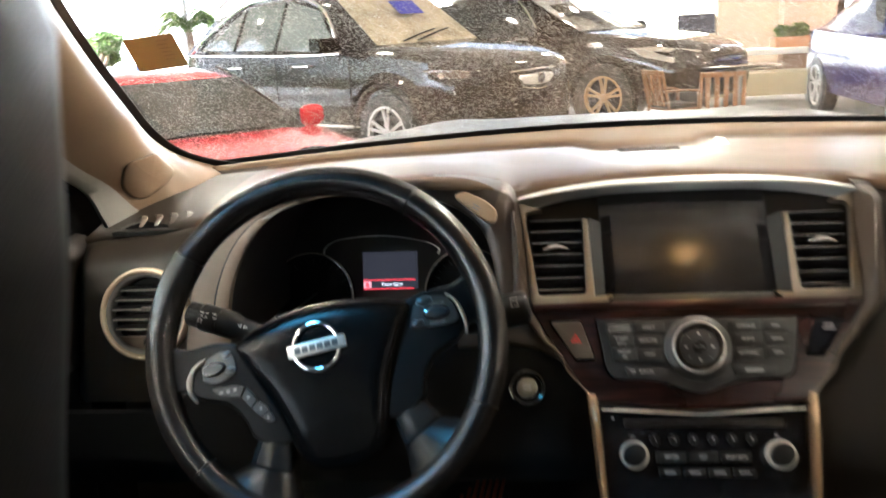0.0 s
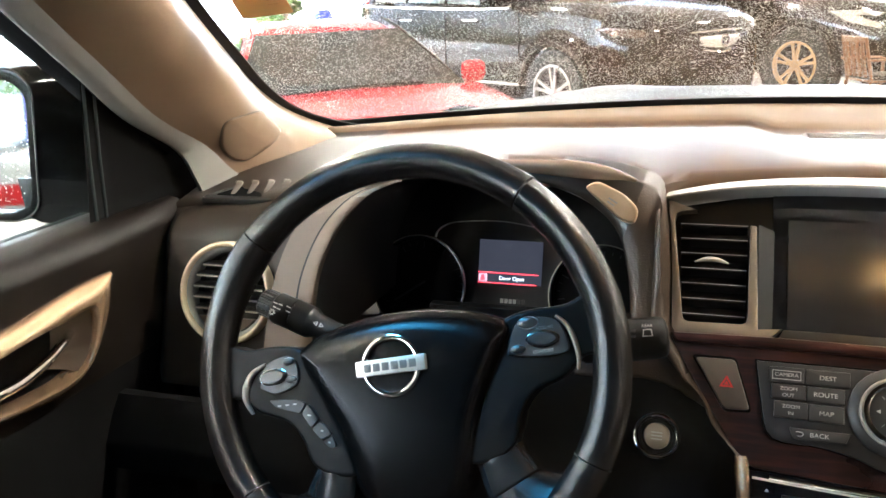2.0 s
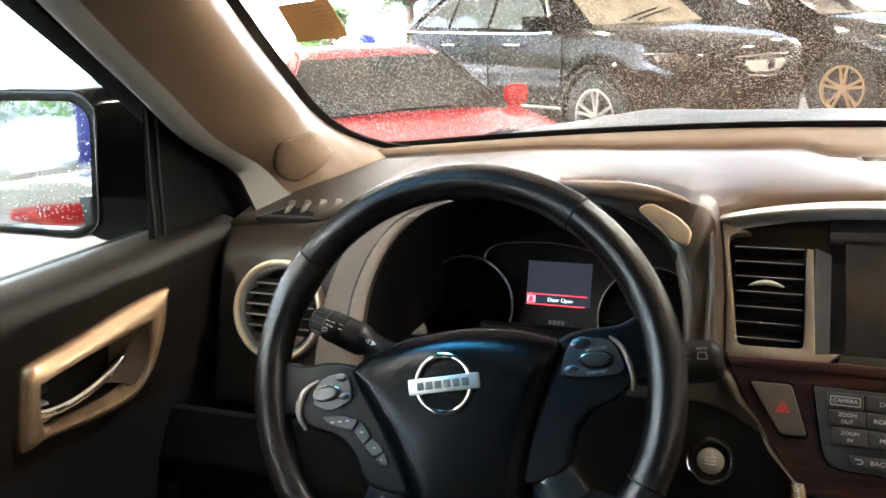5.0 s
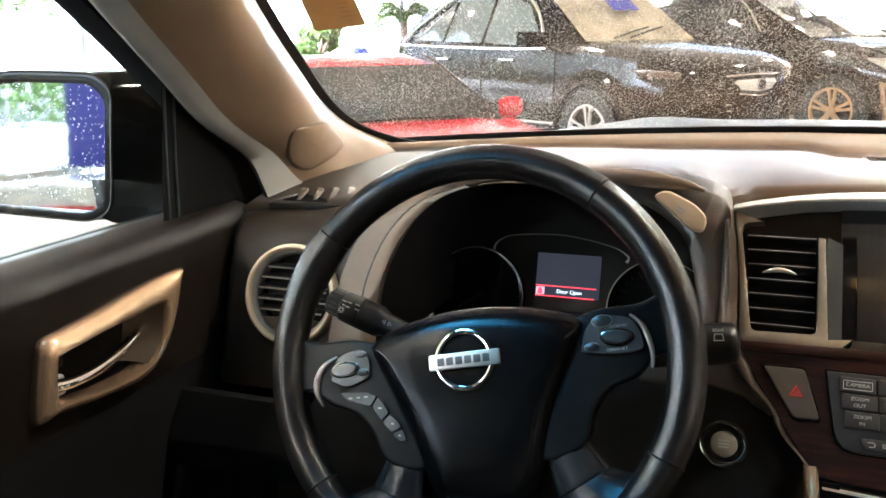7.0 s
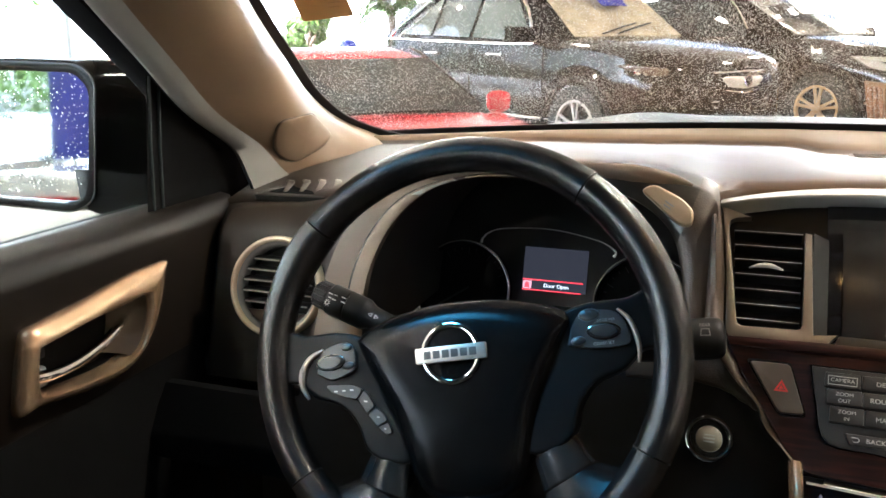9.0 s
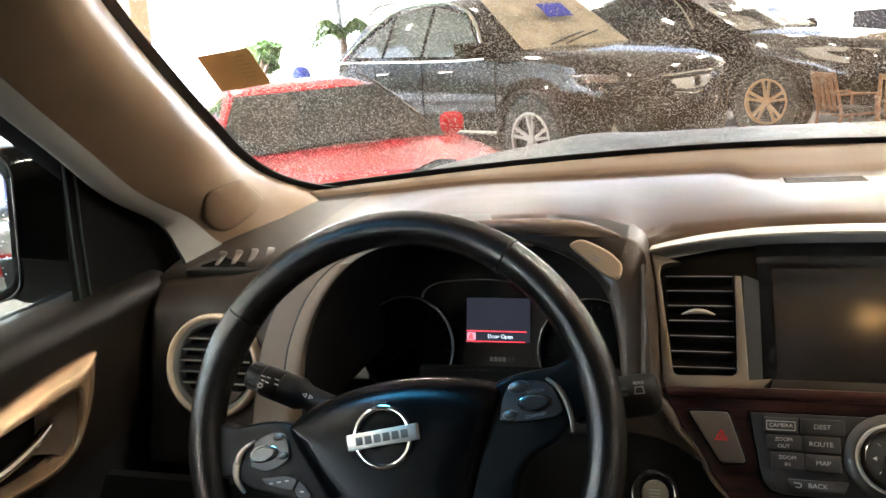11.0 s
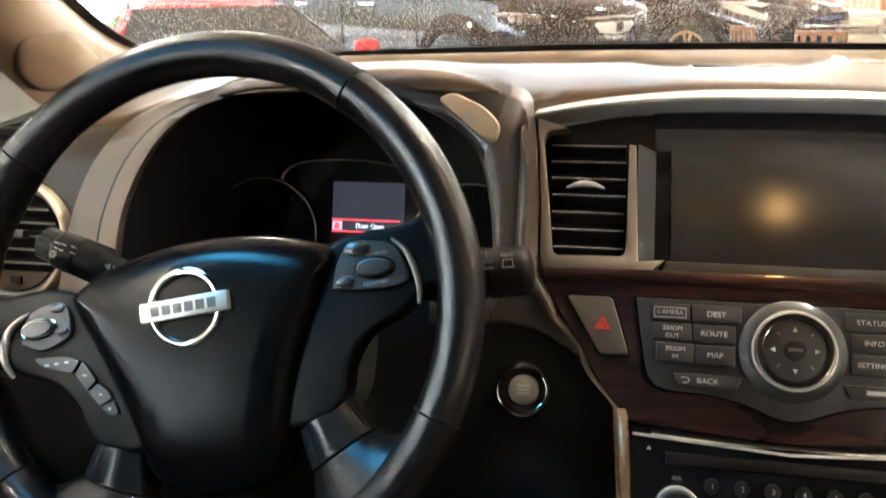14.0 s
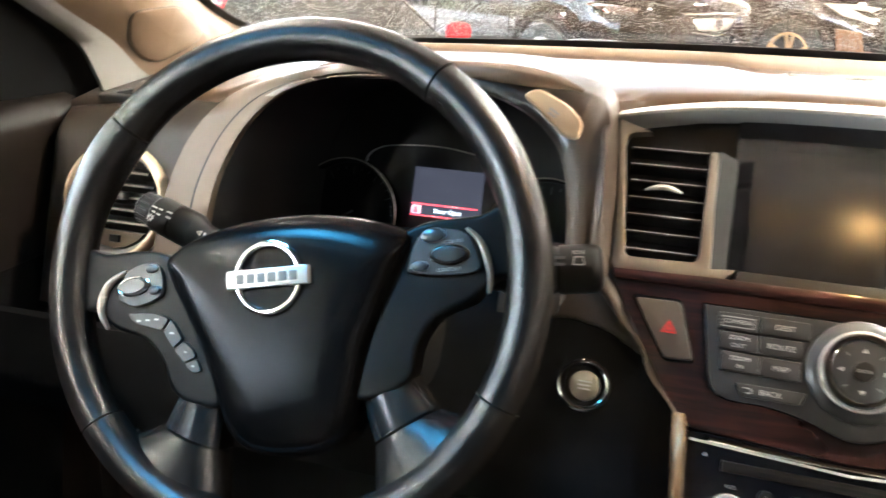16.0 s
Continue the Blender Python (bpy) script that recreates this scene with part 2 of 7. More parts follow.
def leaf_mat(name, a, b_):
    m = mat(name, a, rough=0.55, vary=0.3, blotch=9)
    t = m.node_tree
    b = t.nodes["Principled BSDF"]
    g = t.nodes.new("ShaderNodeNewGeometry")
    r = t.nodes.new("ShaderNodeValToRGB")
    r.color_ramp.elements[0].color, r.color_ramp.elements[1].color = (*a, 1), (*b_, 1)
    t.links.new(g.outputs["Random Per Island"], r.inputs["Fac"])
    t.links.new(r.outputs["Color"], b.inputs["Base Color"])
    return m


LEAF = leaf_mat("leaves", (0.05, 0.10, 0.025), (0.14, 0.21, 0.05))
PALM = leaf_mat("palm_leaves", (0.05, 0.09, 0.025), (0.12, 0.17, 0.05))

let_light_through(LEAF, 0.4)
let_light_through(PALM, 0.4)

# ---- builders ----
# the cabin is drawn in its own frame and set into the world as the car stands
CABIN = pose(-0.177, 0, EYE, TILT, LEAN, TURN) @ pose(-0.177, 0, 1.38, -14.5, 3.45, 6.1).inverted()


def mesh_ob(name, bm, material, smooth=35):
    bmesh.ops.recalc_face_normals(bm, faces=bm.faces[:])
    me = bpy.data.meshes.new(name)
    bm.to_mesh(me)
    bm.free()
    for p in me.polygons:
        p.use_smooth = True
    me.set_sharp_from_angle(angle=radians(smooth))
    me.materials.append(material)
    return new(name, me)


def part(name, bm, material, parent, label="", smooth=35):
    ob = mesh_ob(name, bm, material, smooth)
    ob.parent = parent
    if label:
        ob["label"] = label
    return ob


def thing(name, label, category, group="", kind="", at=None, turn=0.0):
    ob = new(name)
    ob.empty_display_size = 0.05
    ob.matrix_basis = pose(*at, 0, 0, turn) if at else CABIN
    return tagged(ob, label, category, group, kind)


def bev(bm, w, seg=2, angle=30):
    if w > 0:
        edges = [e for e in bm.edges if len(e.link_faces) == 2 and e.calc_face_angle(0) > radians(angle)]
        bmesh.ops.bevel(bm, geom=edges, offset=w, segments=seg, profile=0.6, affect="EDGES", clamp_overlap=True)
    return bm


def box(x0, x1, y0, y1, z0, z1, w=0.0, m=None, seg=2):
    bm = bmesh.new()
    bmesh.ops.create_cube(bm, size=1.0)
    for v in bm.verts:
        v.co = Vector(((x0 + x1) / 2 + v.co.x * (x1 - x0), (y0 + y1) / 2 + v.co.y * (y1 - y0), (z0 + z1) / 2 + v.co.z * (z1 - z0)))
    bev(bm, w, seg)
    if m:
        bm.transform(m)
    return bm


def prism(poly, d0, d1, m=None, w=0.0, seg=2):
    """A polygon of (u, v), drawn from depth d0 to d1 along the third axis of m."""
    bm = bmesh.new()
    a = [bm.verts.new((u, v, d0)) for u, v in poly]
    b = [bm.verts.new((u, v, d1)) for u, v in poly]
    bm.faces.new(a[::-1])
    bm.faces.new(b)
    for i in range(len(a)):
        j = (i + 1) % len(a)
        bm.faces.new((a[i], a[j], b[j], b[i]))
    bmesh.ops.recalc_face_normals(bm, faces=bm.faces[:])
    if w:
        top = [e for e in bm.edges if len(e.link_faces) == 2 and e.calc_face_angle(0) > radians(60) and e.verts[0].co.z > max(d0, d1) - 1e-6 and e.verts[1].co.z > max(d0, d1) - 1e-6]
        bmesh.ops.bevel(bm, geom=top, offset=w, segments=seg, profile=0.6, affect="EDGES", clamp_overlap=True)
    if m:
        bm.transform(m)
    return bm


def frame_prism(outer, inner, d0, d1, m=None, w=0.0):
    """A frame between two polygons with as many corners each."""
    bm = bmesh.new()
    n = len(outer)
    ao, ai = [bm.verts.new((u, v, d0)) for u, v in outer], [bm.verts.new((u, v, d0)) for u, v in inner]
    bo, bi = [bm.verts.new((u, v, d1)) for u, v in outer], [bm.verts.new((u, v, d1)) for u, v in inner]
    for i in range(n):
        j = (i + 1) % n
        bm.faces.new((bo[i], bo[j], bi[j], bi[i]))
        bm.faces.new((ao[i], ai[i], ai[j], ao[j]))
        bm.faces.new((ao[i], ao[j], bo[j], bo[i]))
        bm.faces.new((ai[i], bi[i], bi[j], ai[j]))
    bmesh.ops.recalc_face_normals(bm, faces=bm.faces[:])
    bev(bm, w, 2, 50)
    if m:
        bm.transform(m)
    return bm


def loft(rings, closed=True, caps=True):
    bm = bmesh.new()
    rows = [[bm.verts.new(p) for p in r] for r in rings]
    n = len(rows[0])
    for a, b in zip(rows, rows[1:]):
        for i in range(n if closed else n - 1):
            j = (i + 1) % n
            bm.faces.new((a[i], a[j], b[j], b[i]))
    if caps and closed:
        bm.faces.new(rows[0][::-1])
        bm.faces.new(rows[-1])
    return bm


def sheet(rows, thick=0.0, way=(0, 0, -1)):
    """A sheet through rows of points, with a thickness towards way."""
    bm = loft(rows, closed=False)
    if thick:
        faces = bm.faces[:]
        out = bmesh.ops.extrude_face_region(bm, geom=faces)
        vs = [e for e in out["geom"] if isinstance(e, bmesh.types.BMVert)]
        bmesh.ops.translate(bm, verts=vs, vec=Vector(way) * thick)
    return bm


def tube(path, r, seg=10, closed=False, squash=1.0):
    """A round bar along points; r may be a list."""
    pts = [Vector(p) for p in path]
    n = len(pts)
    rings = []
    up = Vector((0.123, 0.35, 0.93))
    for i, p in enumerate(pts):
        a, b = pts[(i - 1) % n if closed else max(i - 1, 0)], pts[(i + 1) % n if closed else min(i + 1, n - 1)]
        t = (b - a).normalized()
        s = t.cross(up).normalized()
        q = s.cross(t)
        rr = r[i] if isinstance(r, (list, tuple)) else r
        rings.append([p + (s * math.cos(k * math.tau / seg) + q * math.sin(k * math.tau / seg) * squash) * rr for k in range(seg)])
    if closed:
        rings.append(rings[0])
        bm = loft(rings, True, False)
        bmesh.ops.remove_doubles(bm, verts=bm.verts[:], dist=1e-6)
        return bm
    return loft(rings)


def lathe(profile, m=None, seg=32, caps=True):
    """A turned body: (radius, height) along the third axis."""
    rings = [[(r * math.cos(k * math.tau / seg), r * math.sin(k * math.tau / seg), h) for k in range(seg)] for r, h in profile]
    bm = loft(rings, True, caps)
    if m:
        bm.transform(m)
    return bm


def ring_body(r0, r1, h0, h1, m=None, seg=40, w=0.001):
    prof = [(r0, h0), (r0, h1), (r1, h1), (r1, h0), (r0, h0)]
    rings = [[(r * math.cos(k * math.tau / seg), r * math.sin(k * math.tau / seg), h) for k in range(seg)] for r, h in prof]
    bm = loft(rings, True, False)
    bmesh.ops.remove_doubles(bm, verts=bm.verts[:], dist=1e-7)
    bev(bm, w, 2, 50)
    if m:
        bm.transform(m)
    return bm


def axes(o, u, v):
    """A frame with its origin o, first axis u and second axis near v; the third comes out of the face."""
    u = Vector(u).normalized()
    n = u.cross(Vector(v)).normalized()
    v = n.cross(u)
    return Matrix(((u.x, v.x, n.x, o[0]), (u.y, v.y, n.y, o[1]), (u.z, v.z, n.z, o[2]), (0, 0, 0, 1)))


def shift(u, v, d=0.0, a=0.0):
    return pose(u, v, d, 0, 0, a)


def text(name, words, size, m, material, parent, wide=1.0):
    cu = bpy.data.curves.new(name, "FONT")
    cu.body, cu.size, cu.align_x, cu.align_y, cu.extrude = words, size, "CENTER", "CENTER", size * 0.02
    tmp = new(name, cu)
    me = bpy.data.meshes.new_from_object(tmp.evaluated_get(bpy.context.evaluated_depsgraph_get()))
    bpy.data.objects.remove(tmp)
    bpy.data.curves.remove(cu)
    me.transform(Matrix.Diagonal((wide, 1, 1, 1)))
    me.transform(m)
    me.materials.clear()
    me.materials.append(material)
    ob = new(name, me)
    ob.parent = parent
    return ob


def round_poly(poly, r, n=4):
    """Rounds the corners of a polygon."""
    out = []
    k = len(poly)
    for i in range(k):
        p, a, b = Vector(poly[i]), Vector(poly[i - 1]), Vector(poly[(i + 1) % k])
        u, v = (a - p), (b - p)
        rr = min(r, u.length * 0.45, v.length * 0.45)
        s, e = p + u.normalized() * rr, p + v.normalized() * rr
        for j in range(n + 1):
            t = j / n
            q = s * (1 - t) ** 2 + p * 2 * t * (1 - t) + e * t * t
            out.append((q.x, q.y))
    return out


def mirror_x(poly):
    return [(-u, v) for u, v in poly][::-1]


def lerp_table(table, x):
    if x <= table[0][0]:
        return table[0][1]
    for (a, b), (c, d) in zip(table, table[1:]):
        if x <= c:
            t = (x - a) / (c - a)
            t = t * t * (3 - 2 * t)
            return b + (d - b) * t
    return table[-1][1]


# faces of the centre stack: along the upper face z, and along the lower face
UP = axes((0, 0.940, 1.052), (1, 0, 0), (0, 0.643, 0.766))
LOW = axes((0, 0.940, 1.052), (1, 0, 0), (0, 0.496, 0.868))


def uz(pts):
    return [(x, (z - 1.052) / 0.766) for x, z in pts]


def lz(pts):
    return [(x, (z - 1.052) / 0.868) for x, z in pts]


def at_low(x, z, d=0.0, a=0.0):
    return LOW @ shift(x, (z - 1.052) / 0.868, d, a)


# ---- cabin ----
FRONT_Z = [(-0.80, 1.140), (-0.70, 1.150), (-0.62, 1.160), (-0.55, 1.178), (-0.46, 1.203), (-0.34, 1.207), (-0.27, 1.200), (-0.205, 1.182), (0, 1.191), (0.205, 1.182), (0.45, 1.178), (0.80, 1.160)]
FRONT_Y = [(-0.80, 1.040), (-0.66, 1.032), (-0.58, 1.018), (-0.50, 1.008), (-0.30, 1.006), (-0.22, 1.015), (-0.19, 1.066), (0, 1.078), (0.19, 1.066), (0.25, 1.02), (0.5, 0.99), (0.80, 0.98)]


def glass_foot(x):
    """Where the windscreen meets the dash."""
    return 1.765 - 0.335 * (abs(x) / 0.75) ** 1.9


def ledge(x):
    return lerp_table([(-0.75, 1.30), (-0.45, 1.425), (-0.118, 1.468), (-0.078, 1.392), (0.0, 1.385), (0.078, 1.392), (0.118, 1.468), (0.45, 1.425), (0.75, 1.30)], x)


def dash_top(x, y):
    a, b, c = lerp_table(FRONT_Y, x), ledge(x), glass_foot(x)
    zf = lerp_table(FRONT_Z, x)
    if y < b:
        t = (y - a) / (b - a)
        return zf + (1.181 - zf) * (t * t * (3 - 2 * t)) + 0.008 * math.sin(math.pi * t ** 0.75)
    t = (y - b) / (c - b)
    return 1.181 + 0.010 * min(t / 0.10, 1) - 0.014 * max(0, (t - 0.1) / 0.9) ** 1.5


dashboard = thing("dashboard", "brown vinyl car dashboard with burl wood and satin silver trim", "dashboard")

rows = []
for i in range(97):
    x = -0.80 + 1.60 * i / 96
    a, b, c = lerp_table(FRONT_Y, x), ledge(x), glass_foot(x) + 0.02
    ys = [a - 0.006] + [a + (b - a) * k / 12 for k in range(13)] + [b + (c - b) * t for t in (0.04, 0.08, 0.13, 0.25, 0.5, 0.75, 1.0)]
    row = [(x, y, dash_top(x, max(y, a)) - (0.008 if k == 0 else 0)) for k, y in enumerate(ys)]
    rows.append(row)
# corner in FACE, not DASH: the pillar's shade as a darker colour
part("shaded_corner", sheet([r[:15] for r in rows[:11]], 0.004), FACE, dashboard, "corner of the dash, pillar shade in its dark colour", 50)
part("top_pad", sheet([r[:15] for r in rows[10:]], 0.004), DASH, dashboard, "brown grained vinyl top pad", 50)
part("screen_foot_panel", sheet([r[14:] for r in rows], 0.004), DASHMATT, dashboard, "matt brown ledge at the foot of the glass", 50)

# centre speaker grille and light sensor in the top, white for its light
gm = axes((0, 1.338, 1.1842), (1, 0, 0), (0, 1, 0))
grille = part("speaker_grille", prism(round_poly([(-0.056, -0.026), (0.056, -0.026), (0.052, 0.028), (-0.052, 0.028)], 0.006), -0.004, 0.0015, gm, 0.0012), DASH, dashboard, "brown ribbed centre grille")
for k in range(9):
    part("grille_rib", box(-0.048, 0.048, -0.02 + k * 0.005, -0.0185 + k * 0.005, 0.0015, 0.0024, 0, gm), DASH, grille)
sen = axes((0.1165, 1.366, 1.182), (1, 0, 0), (0, 1, 0))
part("light_sensor", bev(loft([[sen @ Vector(p) for p in ring_] for ring_ in ([(-0.017, -0.015, 0), (0.014, -0.015, 0), (0.016, 0.016, 0), (-0.012, 0.016, 0)], [(-0.013, -0.009, 0.006), (0.010, -0.009, 0.005), (0.009, 0.010, 0.012), (-0.004, 0.010, 0.014)])]), 0.003, 3), WHITEPAPER, dashboard, "small wedge-shaped sensor, white for the light on it")

# driver's front face, left of the instruments
def face_y(z):
    return 0.966 + 0.30 * (z - 1.053)


bm = bmesh.new()
grid = []
for i in range(57):
    x = -0.80 + (0.80 - 0.575) * i / 56
    top = lerp_table(FRONT_Z, x) - 0.006
    prof = []
    for k in range(51):
        z = 0.945 + (top - 0.945) * k / 50
        y = face_y(z) + 0.02 * max(0, (z - top + 0.03) / 0.03) ** 2
        if x < -0.775:
            y += (-0.775 - x) * 1.2
        prof.append(bm.verts.new((x, y, z)))
    prof.append(bm.verts.new((x, lerp_table(FRONT_Y, x) + 0.03, top + 0.004)))
    grid.append(prof)
for ra, rb in zip(grid, grid[1:]):
    for k in range(51):
        c = (ra[k].co + rb[k + 1].co) / 2
        # the round opening of the vent
        if (c.x + 0.6880) ** 2 + ((c.z - 1.0558) / 0.958) ** 2 > 0.0545 ** 2:
            bm.faces.new((ra[k], rb[k], rb[k + 1], ra[k + 1]))
part("side_face", bm, FACE, dashboard, "dark brown face round the side vent", 60)

# round side vent
vm = axes((-0.6880, 0.9621, 1.0558), (1, 0, 0), (0, 0.287, 0.958))
def turned_ring(profile, m, seg=64):
    """A closed ring with the cross-section (radius, height)."""
    rings = [[(r * math.cos(k * math.tau / seg), r * math.sin(k * math.tau / seg), h) for k in range(seg)] for r, h in profile + profile[:1]]
    bm = loft(rings, True, False)
    bmesh.ops.remove_doubles(bm, verts=bm.verts[:], dist=1e-7)
    bm.transform(m)
    return bm


vmr = vm @ Matrix.Diagonal((0.96, 0.96, 0.96, 1))
vent = part("side_vent", turned_ring([(0.0555, -0.004), (0.0553, 0.004), (0.0568, 0.0085), (0.0590, 0.0100), (0.0612, 0.0088), (0.0622, 0.0050), (0.0622, -0.006)], vmr), RINGTRIM, dashboard, "round vent with a pale champagne ring", 70)
part("vent_bezel", turned_ring([(0.0500, -0.014), (0.0500, -0.003), (0.0520, 0.0020), (0.0552, 0.0038), (0.0556, -0.004)], vmr), GREYTRIM, vent, "grey inner bezel", 50)
part("vent_cup", loft([[vmr @ Vector((r * math.cos(k * math.tau / 40), r * math.sin(k * math.tau / 40), h)) for k in range(40)] for r, h in ((0.0502, -0.004), (0.050, -0.026), (0.001, -0.028))], True, False), BLACK, vent)
for k in range(5):
    v = 0.032 - k * 0.0132
    h = math.sqrt(max(0.0485 ** 2 - v * v, 0.0004))
    blade = part("slat", box(-h, h, -0.0020, 0.0020, -0.014, 0.0005, 0.001, vmr @ shift(0, v) @ pose(0, 0, 0, 16)), BLACK, vent)
    part("slat_edge", box(-h + 0.001, h - 0.001, -0.0010, 0.0010, 0.0005, 0.0013, 0.0003, vmr @ shift(0, v) @ pose(0, 0, 0, 16)), SLATEDGE, blade)
part("vent_tab", box(-0.008, 0.010, -0.0035, 0.0045, 0.001, 0.011, 0.002, vmr @ shift(0.006, 0.0065)), SMOKE, vent, "small smoked chrome tab")
part("vent_base", prism([(-0.0385, -0.0300), (0.0385, -0.0300), (0.030, -0.0395), (0.016, -0.0465), (0.0, -0.0490), (-0.016, -0.0465), (-0.030, -0.0395)], -0.006, 0.0012, vmr, 0.001), HOODEDGE, vent, "brown satin sill with a thumb wheel")
part("vent_wheel", box(-0.002, 0.010, -0.0425, -0.0345, 0.0, 0.0042, 0.001, vmr), BLACK, vent)

# side window demister grille on the upper corner
dm = axes((-0.690, 1.075, 1.1535), (1, 0.10, 0.02), (0, 1, 0.08))
dem = part("demister", prism(round_poly([(-0.072, -0.045), (0.035, -0.055), (0.078, 0.010), (0.042, 0.042), (-0.040, 0.014)], 0.014), -0.004, 0.0022, dm, 0.0015), BLACK, dashboard, "corner demister grille with curved fins")
part("demister_edge", tube([dm @ Vector((u, v, 0.0022)) for u, v in round_poly([(-0.070, -0.043), (0.034, -0.053), (0.076, 0.010), (0.041, 0.040), (-0.039, 0.012)], 0.013)], 0.0007, 6, closed=True), BROWN, dem)
part("demister_well", prism(round_poly([(-0.056, -0.032), (0.030, -0.042), (0.062, 0.006), (0.036, 0.030), (-0.032, 0.005)], 0.009), 0.0022, 0.0026, dm), FLOCK, dem)
for k in range(5):
    u = -0.036 + k * 0.0205
    rings = []
    for j in range(9):
        t = j / 8
        c_ = Vector((u + 0.004 + 0.011 * math.sin(t * 2.6) - 0.024 * t, -0.031 + 0.052 * t + 0.002 * k, 0.0026 + 0.0065 * math.sin(t * math.pi)))
        w = 0.0009 + 0.0040 * math.sin(math.pi * (0.1 + 0.8 * t))
        rings.append([dm @ (c_ + Vector(q)) for q in ((-w, 0, -0.0012), (w, 0, -0.0012), (w * 0.9, 0.001, 0.0006), (-w * 0.6, 0, 0.0014))])
    part("fin", loft(rings), FINS, dem, "", 60)

# instrument hood
INNER = [(-0.566, 1.000), (-0.566, 1.050), (-0.562, 1.095), (-0.541, 1.143), (-0.506, 1.176), (-0.457, 1.192), (-0.396, 1.195), (-0.335, 1.190), (-0.285, 1.176), (-0.250, 1.150), (-0.236, 1.113), (-0.230, 1.07), (-0.228, 1.00)]
OUTER = [(-0.622, 0.990), (-0.621, 1.040), (-0.616, 1.087), (-0.597, 1.136), (-0.556, 1.174), (-0.465, 1.201), (-0.396, 1.206), (-0.330, 1.2045), (-0.280, 1.2020), (-0.238, 1.1955), (-0.2075, 1.180), (-0.2100, 1.125), (-0.2105, 1.02)]


def smooth_line(pts, n):
    """A smooth line of n points through corners."""
    out = []
    k = len(pts)
    for i in range(n):
        t = i / (n - 1) * (k - 1)
        j = min(int(t), k - 2)
        f = t - j
        p = [Vector(pts[max(0, min(k - 1, j + d))]) for d in (-1, 0, 1, 2)]
        q = 0.5 * (2 * p[1] + (p[2] - p[0]) * f + (2 * p[0] - 5 * p[1] + 4 * p[2] - p[3]) * f * f + (3 * p[1] - p[0] - 3 * p[2] + p[3]) * f ** 3)
        out.append(tuple(q))
    return out


def hood_y(z):
    return 0.98 + 0.4 * (z - 1.16)


inn, outr = smooth_line(INNER, 60), smooth_line(OUTER, 60)
rows = [[(x, hood_y(z) + 0.05, z + 0.004) for x, z in outr],
        [(x, hood_y(z) + 0.008, z + 0.001) for x, z in outr],
        [(x, hood_y(z), z - 0.001) for x, z in outr],
        [(x * 0.35 + u * 0.65, hood_y(z * 0.35 + w * 0.65) - 0.002, z * 0.35 + w * 0.65) for (x, z), (u, w) in zip(outr, inn)],
        [(x * 0.08 + u * 0.92, hood_y(z * 0.08 + w * 0.92) + 0.001, z * 0.08 + w * 0.92) for (x, z), (u, w) in zip(outr, inn)],
        [(u, hood_y(w) + 0.006, w) for u, w in inn]]
# one hood surface in three browns; the cheek's is paler for its light
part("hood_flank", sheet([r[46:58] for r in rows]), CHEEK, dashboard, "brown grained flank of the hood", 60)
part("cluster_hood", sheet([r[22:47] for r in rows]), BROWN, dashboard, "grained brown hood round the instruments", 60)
part("hood_cheek", sheet([r[:23] for r in rows]), CHEEKLIGHT, dashboard, "cheek beside the instruments, paler brown for its light", 60)
rows = [[(-0.393 + (u + 0.393) * f, hood_y(w) * (1 - g) + (1.170 + 0.3 * (w - 1.06)) * g + 0.006 * (1 - g), 1.06 + (w - 1.06) * (1 - 0.16 * g)) for u, w in inn] for f, g in ((1, 0), (0.985, 0.35), (0.96, 0.7), (0.94, 1.0))]
part("cluster_tunnel", sheet(rows), SOFTBLACK, dashboard, "deep matt black tunnel", 60)
# satin edge of the hood on the left cheek
def between(f, lift, i0, i1):
    return [(x * (1 - f) + u * f, hood_y(z * (1 - f) + w * f) - lift, z * (1 - f) + w * f) for (x, z), (u, w) in zip(outr[i0:i1], inn[i0:i1])]


part("hood_groove", sheet([between(0.61, 0.0030, 5, 24), between(0.66, 0.0034, 5, 24)], 0.002, (0, 1, 0)), BLACK, dashboard)
part("hood_edge", sheet([between(0.66, 0.0040, 5, 24), between(0.82, 0.0050, 5, 24), between(0.98, 0.0030, 5, 24)], 0.002, (0, 1, 0)), HOODEDGE, dashboard, "brown satin strip on the hood")
part("hood_edge", sheet([between(0.84, 0.0036, 24, 37), between(0.91, 0.0042, 24, 37), between(0.99, 0.0024, 24, 37)], 0.002, (0, 1, 0)), HOODEDGE, dashboard, "brown satin lip under the hood's crest")
part("hood_marker", sheet([between(0.76, 0.0062, 19, 24), between(0.95, 0.0054, 19, 24)], 0.002, (0, 1, 0)), GREYTRIM, dashboard, "short pale strip end")

part("hood_crest", tube([(x, hood_y(z) + 0.0045, z - 0.0004) for x, z in outr[26:46]], [0.0022 + 0.0078 * math.sin(math.pi * (0.02 + 0.96 * (k / 19) ** 1.4)) for k in range(20)], 12), CRESTVINYL, dashboard, "rolled brown crest of the hood, paler for its highlight", 60)

